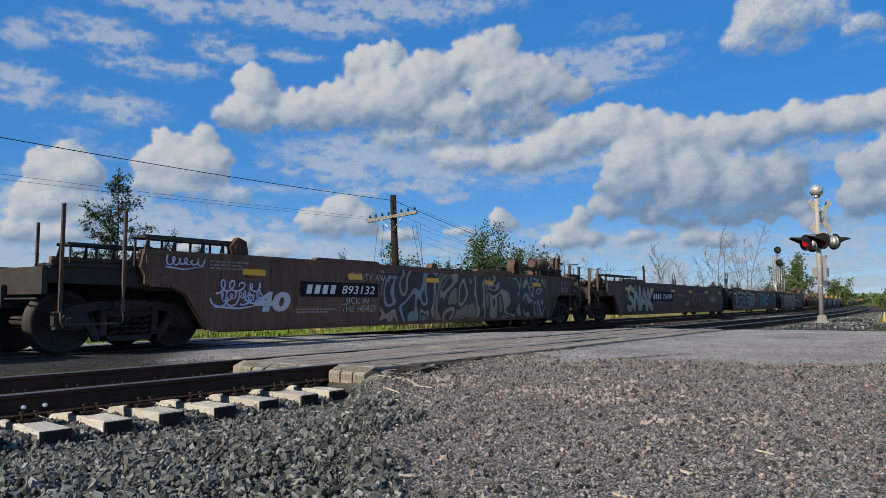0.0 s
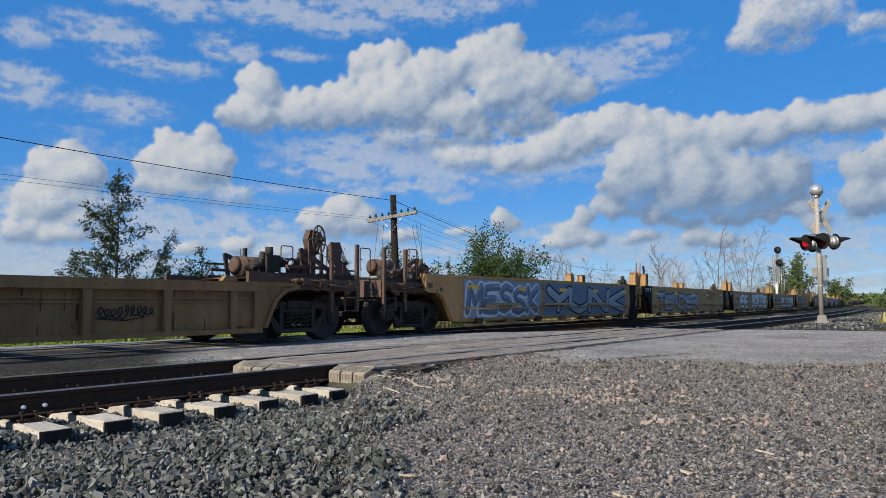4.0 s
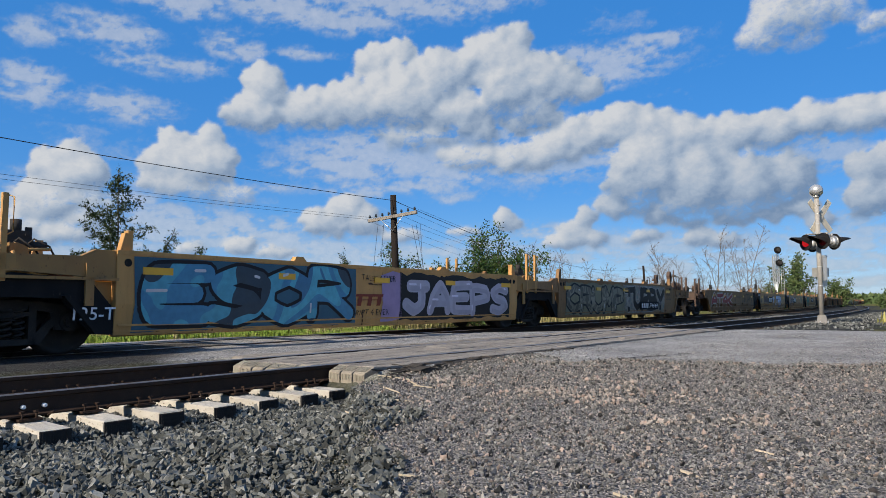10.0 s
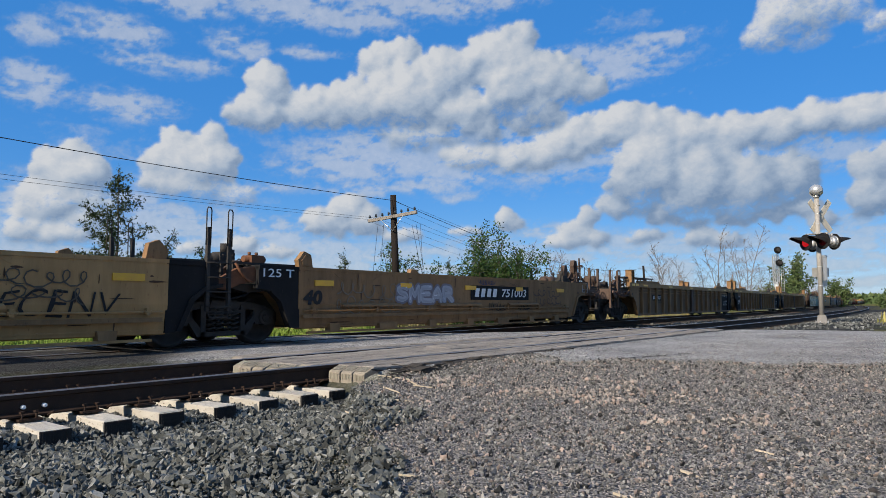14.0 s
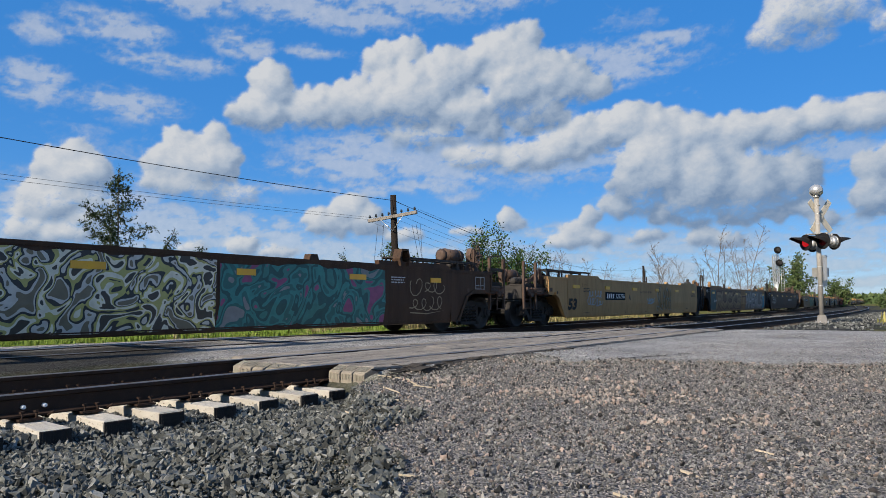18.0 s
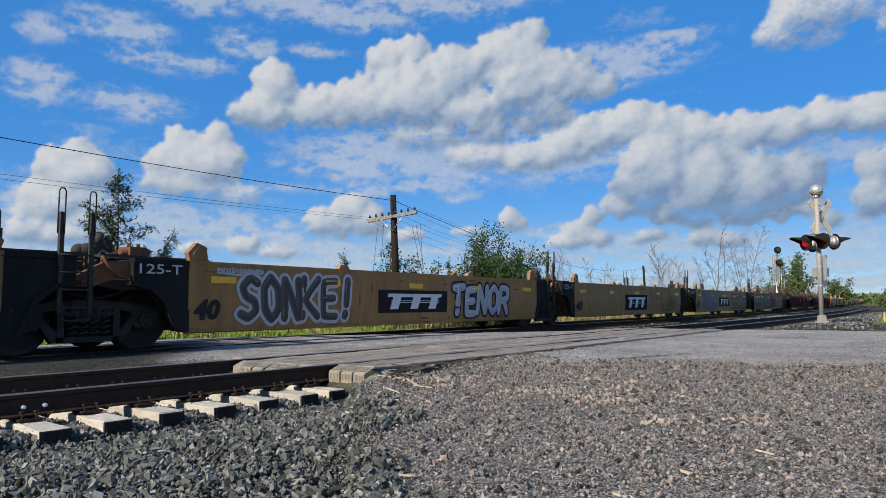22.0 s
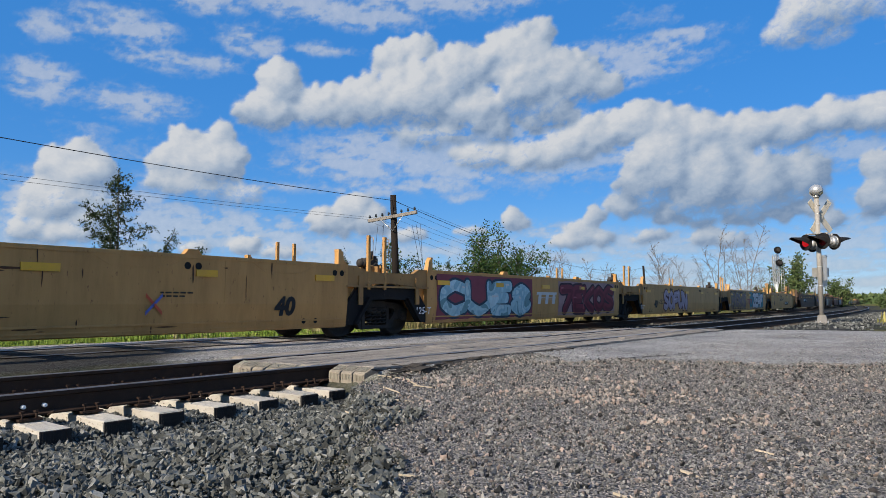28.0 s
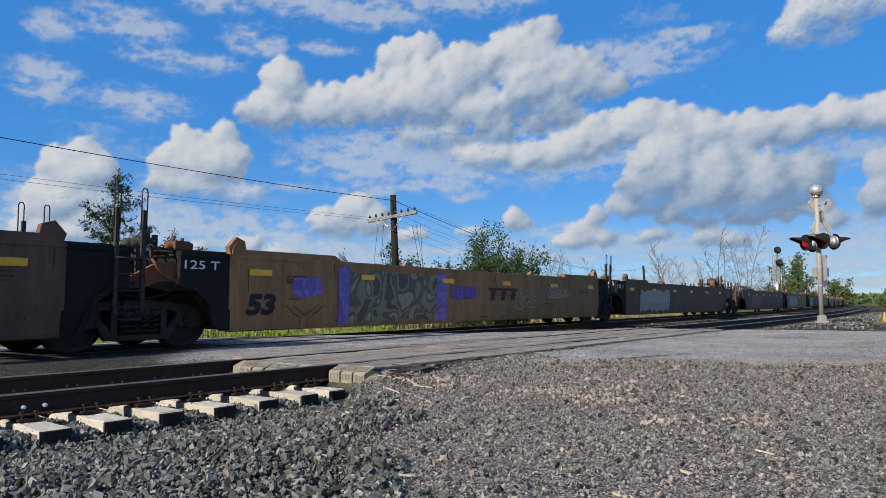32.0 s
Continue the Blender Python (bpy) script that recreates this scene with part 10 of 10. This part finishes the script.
M["bark"] = material("grey_brown_bark", (0.12, 0.095, 0.075), (0.08, 0.065, 0.05), (0.20, 0.17, 0.14), 5, 40, 0.9, 0, 0.4, 0.2, 4)
M["dead_wood"] = material("bleached_dead_wood", (0.17, 0.15, 0.13), (0.12, 0.105, 0.09), (0.24, 0.215, 0.19), 3, 30, 0.9, 0, 0.3, 0.2, 4)
M["cedar"] = leaf_material("cedar_sprays", [(0.020, 0.038, 0.013), (0.038, 0.058, 0.020), (0.028, 0.046, 0.016), (0.062, 0.072, 0.030)])
M["leaf"] = leaf_material("green_leaves", [(0.018, 0.046, 0.009), (0.038, 0.078, 0.016), (0.026, 0.056, 0.012), (0.066, 0.104, 0.026), (0.021, 0.044, 0.011)])
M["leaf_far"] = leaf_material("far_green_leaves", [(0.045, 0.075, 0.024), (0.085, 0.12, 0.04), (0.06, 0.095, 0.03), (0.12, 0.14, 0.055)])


def leaf_cloud(name, centres, normals, size, mat, parent, seed, long=1.6, label=""):
    """Small folded leaves, one pair of triangles each side of a midrib."""
    rs = np.random.RandomState(seed)
    k = len(centres)
    d = normals + rs.randn(k, 3) * 0.6
    d /= np.linalg.norm(d, axis=1, keepdims=True) + 1e-9
    u = np.cross(d, rs.randn(k, 3))
    u /= np.linalg.norm(u, axis=1, keepdims=True) + 1e-9
    w = np.cross(d, u)
    s = (size * (0.6 + 0.8 * rs.rand(k)))[:, None]
    pts = np.stack([centres, centres + d * s * long * 0.5 + u * s * 0.45 + w * s * 0.12, centres + d * s * long, centres + d * s * long * 0.5 - u * s * 0.45 + w * s * 0.12], 1)
    me = bpy.data.meshes.new(name)
    me.vertices.add(k * 4)
    me.vertices.foreach_set("co", pts.reshape(-1).astype(np.float32))
    faces(me, (np.array([0, 1, 2, 0, 2, 3])[None] + (np.arange(k) * 4)[:, None]).reshape(-1), 3)
    me.materials.append(mat)
    ob = part(name, me, None, parent, label)
    return ob


def limb_path(rs, start, direction, length, n, wander, droop=0.0):
    p, d = np.array(start, float), np.array(direction, float)
    out = [p.copy()]
    for _ in range(n):
        d = d + rs.randn(3) * wander + np.array([0, 0, -droop])
        d /= np.linalg.norm(d)
        p = p + d * length / n
        out.append(p.copy())
    return out


def taper(bm, pts, r0, r1, k=6):
    n = len(pts) - 1
    for i in range(n):
        a, b = r0 + (r1 - r0) * i / n, r0 + (r1 - r0) * (i + 1) / n
        tube(bm, pts[i], pts[i + 1], a, k, b, caps=False)


def cedar(x, y, base, height, seed, lean=0.0, spread_=0.34, thin=1.0, label="scraggly dark green cedar tree with open branches"):
    """An open juniper: bare trunk seen through, branches that sweep up and out with clumped sprays."""
    rs = np.random.RandomState(seed)
    tree = empty("cedar_tree", Matrix.Translation((x, y, 0)))
    bm = bmesh.new()
    trunk = limb_path(rs, (0, 0, base), (lean, 0, 1), height, 12, 0.04)
    taper(bm, trunk, 0.035 * height / 3, 0.006, 8)
    cs, ns = [], []
    n = int(52 * thin)
    for i in range(n):
        f = 0.12 + 0.86 * i / n
        j = f * 12
        p = trunk[int(j)] + (trunk[min(int(j) + 1, 12)] - trunk[int(j)]) * (j - int(j))
        a = rs.rand() * 2 * math.pi
        out = (1 - f) ** 0.9 * height * spread_ * (0.35 + 0.9 * rs.rand()) + 0.05
        if rs.rand() < 0.16:
            continue
        up = 0.28 + 0.5 * f
        br = limb_path(rs, p, (math.cos(a), math.sin(a), up), out, 6, 0.13)
        taper(bm, br, 0.012 * (1.2 - f) + 0.003, 0.002, 5)
        for q0, q1 in zip(br[1:], br[2:] + br[-1:]):
            for _ in range(1 + int(3.2 * out)):
                tw = limb_path(rs, q0 + rs.randn(3) * 0.03, (q1 - q0) * 1.5 + rs.randn(3) * 0.16, 0.12 + 0.16 * rs.rand(), 2, 0.2)
                cnt = rs.randint(9, 20)
                for _ in range(cnt):
                    c = tw[rs.randint(0, 3)] + rs.randn(3) * 0.020
                    cs.append(c)
                    ns.append(tw[2] - tw[0] + np.array([0, 0, 0.05]))
    for _ in range(30):
        cs.append(trunk[-1] + rs.randn(3) * np.array([0.02, 0.02, 0.14]) - np.array([0, 0, 0.1]))
        ns.append(np.array([0, 0, 1.0]))
    part("trunk", bm, M["bark"], tree, "thin grey-brown trunk with branches")
    cs, ns = np.array(cs), np.array(ns)
    ns = ns / (np.linalg.norm(ns, axis=1, keepdims=True) + 1e-9)
    leaf_cloud("crown", cs, ns, 0.025 * (height / 3.2) ** 0.5, M["cedar"], tree, seed, 2.4, "dark green scaly sprays")
    return tagged(tree, label, "tree")


def bush(x, y, base, height, width, seed, mat="leaf", leaf=0.07, count=2600, name="leafy_bush", label="bushy green shrub with broad leaves", stems=9, depth=None):
    rs = np.random.RandomState(seed)
    ob = empty(name, Matrix.Translation((x, y, 0)))
    bm = bmesh.new()
    cs, ns = [], []
    tips = []
    for i in range(stems):
        a = rs.rand() * 2 * math.pi
        r = width * 0.5 * math.sqrt(rs.rand())
        tip = np.array([r * math.cos(a), (depth or width) / width * r * math.sin(a), base + height * (0.55 + 0.5 * rs.rand()) * (1 - 0.35 * (r / (width * 0.5)) ** 2)])
        st = limb_path(rs, (0.15 * r * math.cos(a), 0.1 * r * math.sin(a), base), tip - np.array([0, 0, base]), np.linalg.norm(tip - np.array([0, 0, base])), 7, 0.10)
        taper(bm, st, 0.02 + 0.006 * height, 0.005, 5)
        tips.append(st)
        for p in st[3:]:
            for _ in range(3):
                tw = limb_path(rs, p, rs.randn(3) + np.array([0, 0, 0.4]), width * 0.16, 3, 0.3)
                taper(bm, tw, 0.008, 0.003, 4)
                tips.append(tw)
    per = max(1, count // sum(len(t) - 1 for t in tips))
    for st in tips:
        for p in st[1:]:
            if rs.rand() < 0.12:
                continue
            c = p + rs.randn(per, 3) * width * 0.045
            cs.append(c)
            ns.append(c - p + rs.randn(per, 3) * 0.1)
    part("stem", bm, M["bark"], ob, "brown branching stem")
    cs, ns = np.concatenate(cs), np.concatenate(ns)
    ns = ns / (np.linalg.norm(ns, axis=1, keepdims=True) + 1e-9)
    leaf_cloud("crown", cs, ns, leaf, M[mat], ob, seed, 1.3, "loose green leaves")
    return tagged(ob, label, "bush" if "bush" in name else "tree")


def bare_tree(x, y, base, height, seed, width=0.35, label="bare grey tree without leaves"):
    rs = np.random.RandomState(seed)
    tree = empty("bare_tree", Matrix.Translation((x, y, 0)))
    bm = bmesh.new()

    def grow(p, d, length, r, depth):
        path = limb_path(rs, p, d, length, (3, 4, 5, 8)[depth], 0.09 + 0.03 * (3 - depth), -0.03)
        taper(bm, path, r * 0.62, r * 0.20, (3, 3, 5, 7)[depth])
        if depth == 0:
            return
        k = {3: 17, 2: 6, 1: 5}[depth]
        for i in range(k):
            f = (0.25 if depth == 3 else 0.2) + 0.75 * i / k
            j = f * (len(path) - 1)
            q = path[int(j)] + (path[min(int(j) + 1, len(path) - 1)] - path[int(j)]) * (j - int(j))
            a = rs.rand() * 2 * math.pi
            nd = np.array([math.cos(a), math.sin(a), 0.75 + 0.5 * rs.rand()]) if depth == 3 else np.array(d) / np.linalg.norm(d) * 0.7 + rs.randn(3) * 0.55
            grow(q, nd, length * (0.72 * width * (1.25 - f) + 0.06 if depth == 3 else 0.42 * (1.1 - 0.5 * f)), r * 0.38, depth - 1)
    grow((0, 0, base), (rs.randn() * 0.04, 0, 1), height, 0.0085 * height + 0.015, 3)
    part("trunk", bm, M["dead_wood"], tree, "bare grey trunk and twigs")
    return tagged(tree, label, "tree", "bare trees beyond the track")


# scraggly cedars and shrubs beyond the train
cedar(-9.70, 20.5, -0.6, 5.3, 3, 0.0, 0.46, 1.0)
cedar(-9.3, 20.7, -0.6, 3.7, 13, 0.24, 0.42, 0.7)
cedar(-3.1, 23.5, -0.6, 2.95, 5, 0.0, 0.22, 0.6, "small young cedar tree")
cedar(-10.9, 21.5, -0.6, 2.9, 17, -0.25, 0.30, 0.5, "low scraggly cedar shoots")
bush(-8.05, 22.4, -0.6, 3.1, 1.5, 21, count=5200, leaf=0.055)
cedar(0.25, 28.0, -0.7, 3.1, 25, 0.02, 0.20, 0.6, "small young cedar tree")
bush(-1.75, 26.5, -0.6, 3.8, 1.9, 22, count=3600, leaf=0.062, stems=10)
bush(-0.75, 27.0, -0.6, 3.6, 2.0, 23, count=5200, leaf=0.062)
bush(1.75, 24.8, -0.6, 3.9, 2.7, 24, count=22000, leaf=0.062, stems=26, label="dense green shrub with pointed leaves")
bush(2.45, 25.6, -0.6, 3.4, 2.2, 34, count=12000, leaf=0.062, stems=18, label="dense green shrub with pointed leaves")
rs = random.Random(31)
for x, d, h in ((1030, 52, 2.6), (1055, 60, 2.9), (1110, 66, 2.8), (1140, 55, 2.6), (965, 44, 2.7), (1215, 70, 3.0), (1000, 48, 2.4), (1160, 70, 2.7), (1085, 70, 2.8), (1200, 90, 2.9), (1300, 100, 3.2), (1260, 95, 2.8)):
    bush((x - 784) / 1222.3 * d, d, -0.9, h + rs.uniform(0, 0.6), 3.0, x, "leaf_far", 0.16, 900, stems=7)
for x, d, h, w in ((950, 62, 6.1, 0.30), (975, 70, 6.0, 0.30), (1000, 64, 5.3, 0.30), (1040, 75, 5.0, 0.25), (1095, 80, 5.2, 0.35), (1170, 84, 7.9, 0.36), (1185, 90, 7.2, 0.34), (1222, 80, 6.4, 0.42), (1252, 90, 7.0, 0.34), (1268, 92, 10.2, 0.25), (1290, 96, 8.6, 0.26), (1315, 95, 9.2, 0.26), (1330, 98, 11.4, 0.24), (1345, 100, 6.5, 0.40), (1365, 105, 6.0, 0.4), (1425, 130, 7.0, 0.38), (1445, 140, 6.0, 0.4), (1240, 110, 6, 0.35), (960, 66, 5.6, 0.3), (985, 72, 6.2, 0.28), (1012, 60, 4.6, 0.3), (1055, 78, 6.0, 0.25), (1205, 86, 6.6, 0.4), (1278, 100, 9.0, 0.22), (1302, 92, 7.4, 0.3), (1322, 104, 10.0, 0.22), (1352, 96, 5.6, 0.4), (1160, 78, 6.4, 0.34), (1120, 95, 5.5, 0.35), (1070, 90, 6.0, 0.3)):
    bare_tree((x - 784) / 1222.3 * d, d, -1.0, h * 1.15, x, w)
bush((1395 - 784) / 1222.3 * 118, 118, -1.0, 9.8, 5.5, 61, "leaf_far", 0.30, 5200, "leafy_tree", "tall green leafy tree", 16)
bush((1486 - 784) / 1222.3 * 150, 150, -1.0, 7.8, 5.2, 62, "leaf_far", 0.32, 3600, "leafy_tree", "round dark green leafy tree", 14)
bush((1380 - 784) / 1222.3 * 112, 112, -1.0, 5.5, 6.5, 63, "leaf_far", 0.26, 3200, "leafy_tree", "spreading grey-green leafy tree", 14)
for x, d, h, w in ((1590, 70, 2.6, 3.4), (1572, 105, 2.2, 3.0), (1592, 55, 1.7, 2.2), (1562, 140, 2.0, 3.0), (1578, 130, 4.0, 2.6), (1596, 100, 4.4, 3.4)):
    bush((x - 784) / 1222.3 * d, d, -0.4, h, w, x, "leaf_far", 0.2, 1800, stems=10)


def far_woods(d, az0, az1, h, seed, n):
    """A distant edge of woods as many clumps of leaves."""
    rs = np.random.RandomState(seed)
    az = az0 + (az1 - az0) * rs.rand(n)
    top = h * (0.55 + 0.45 * fractal(az * 0.9, az * 0 + seed, 4, seed))
    c = np.stack([d * np.tan(np.radians(az)), d + rs.randn(n) * 15, -1 + top * rs.rand(n) ** 0.6], 1)
    nn = rs.randn(n, 3)
    nn /= np.linalg.norm(nn, axis=1, keepdims=True)
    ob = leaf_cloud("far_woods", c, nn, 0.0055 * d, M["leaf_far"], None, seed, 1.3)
    tagged(ob, "distant dark green edge of woods", "trees", kind="stuff")


far_woods(420, -34, 34, 5, 71, 9000)
far_woods(650, 24, 36, 9, 72, 3000)
far_woods(230, 4, 24, 4.0, 73, 3500)


def grass(name, seed, n, area, keep, h0, h1, cols, label, wide=0.006):
    """Blades of grass, each one bent triangle pair."""
    x, y, rs = scatter(seed, n, *area, keep)
    z = zones(x, y)[3]
    k = len(x)
    h = h0 + (h1 - h0) * rs.rand(k)
    a = rs.rand(k) * 2 * np.pi
    lean = 0.75 * h * rs.rand(k)
    dx, dy = np.cos(a), np.sin(a)
    w = wide * (0.7 + 0.6 * rs.rand(k)) * (1 + y / 14)
    p = np.stack([x, y, z - 0.01], 1)
    side = np.stack([-dy * w, dx * w, 0 * w], 1)
    mid = p + np.stack([dx * lean * 0.3, dy * lean * 0.3, h * 0.6], 1)
    tip = p + np.stack([dx * lean, dy * lean, h], 1)
    v = np.stack([p - side, p + side, mid + side * 0.7, mid - side * 0.7, tip], 1)
    me = bpy.data.meshes.new(name)
    me.vertices.add(k * 5)
    me.vertices.foreach_set("co", v.reshape(-1).astype(np.float32))
    faces(me, (np.array([0, 1, 2, 0, 2, 3, 3, 2, 4])[None] + (np.arange(k) * 5)[:, None]).reshape(-1), 3)
    me.materials.append(leaf_material(name, cols))
    tagged(new(name, me), label, "grass", kind="stuff")


GREENS = [(0.10, 0.17, 0.02), (0.20, 0.28, 0.04), (0.14, 0.22, 0.03), (0.26, 0.30, 0.07)]
STRAW = [(0.34, 0.27, 0.12), (0.20, 0.20, 0.07), (0.42, 0.35, 0.18), (0.28, 0.23, 0.10), (0.13, 0.15, 0.04)]
grass("verge_grass", 81, 80000, (-6, 26, 13.6, 17.2), lambda x, y, a, l: (l > 13.7) & (fractal(x * 0.7, y * 0.7, 3, 33) + (8 - a) * 0.03 > 0.36), 0.05, 0.21, GREENS, "short bright green verge grass", 0.006)
grass("dry_grass", 82, 52000, (3, 48, 15.6, 24), lambda x, y, a, l: (a > 9.5) & (l > 16.2 - 0.03 * a), 0.16, 0.55, STRAW, "tall dry straw-coloured grass", 0.0045)
grass("weeds", 83, 9000, (28, 90, -3, 3.2), lambda x, y, a, l: (l < 3.2) & (a > 30 + (3 - l)), 0.15, 0.5, [(0.20, 0.20, 0.05), (0.30, 0.26, 0.08), (0.13, 0.17, 0.03), (0.38, 0.33, 0.10)], "yellow-green weeds by the ballast", 0.014)
grass("weeds", 84, 2600, (9.0, 17, 13.3, 14.4), lambda x, y, a, l: fractal(x, y, 3, 8) > 0.5, 0.08, 0.3, STRAW, "dry weeds along the track's far edge", 0.006)


motions()
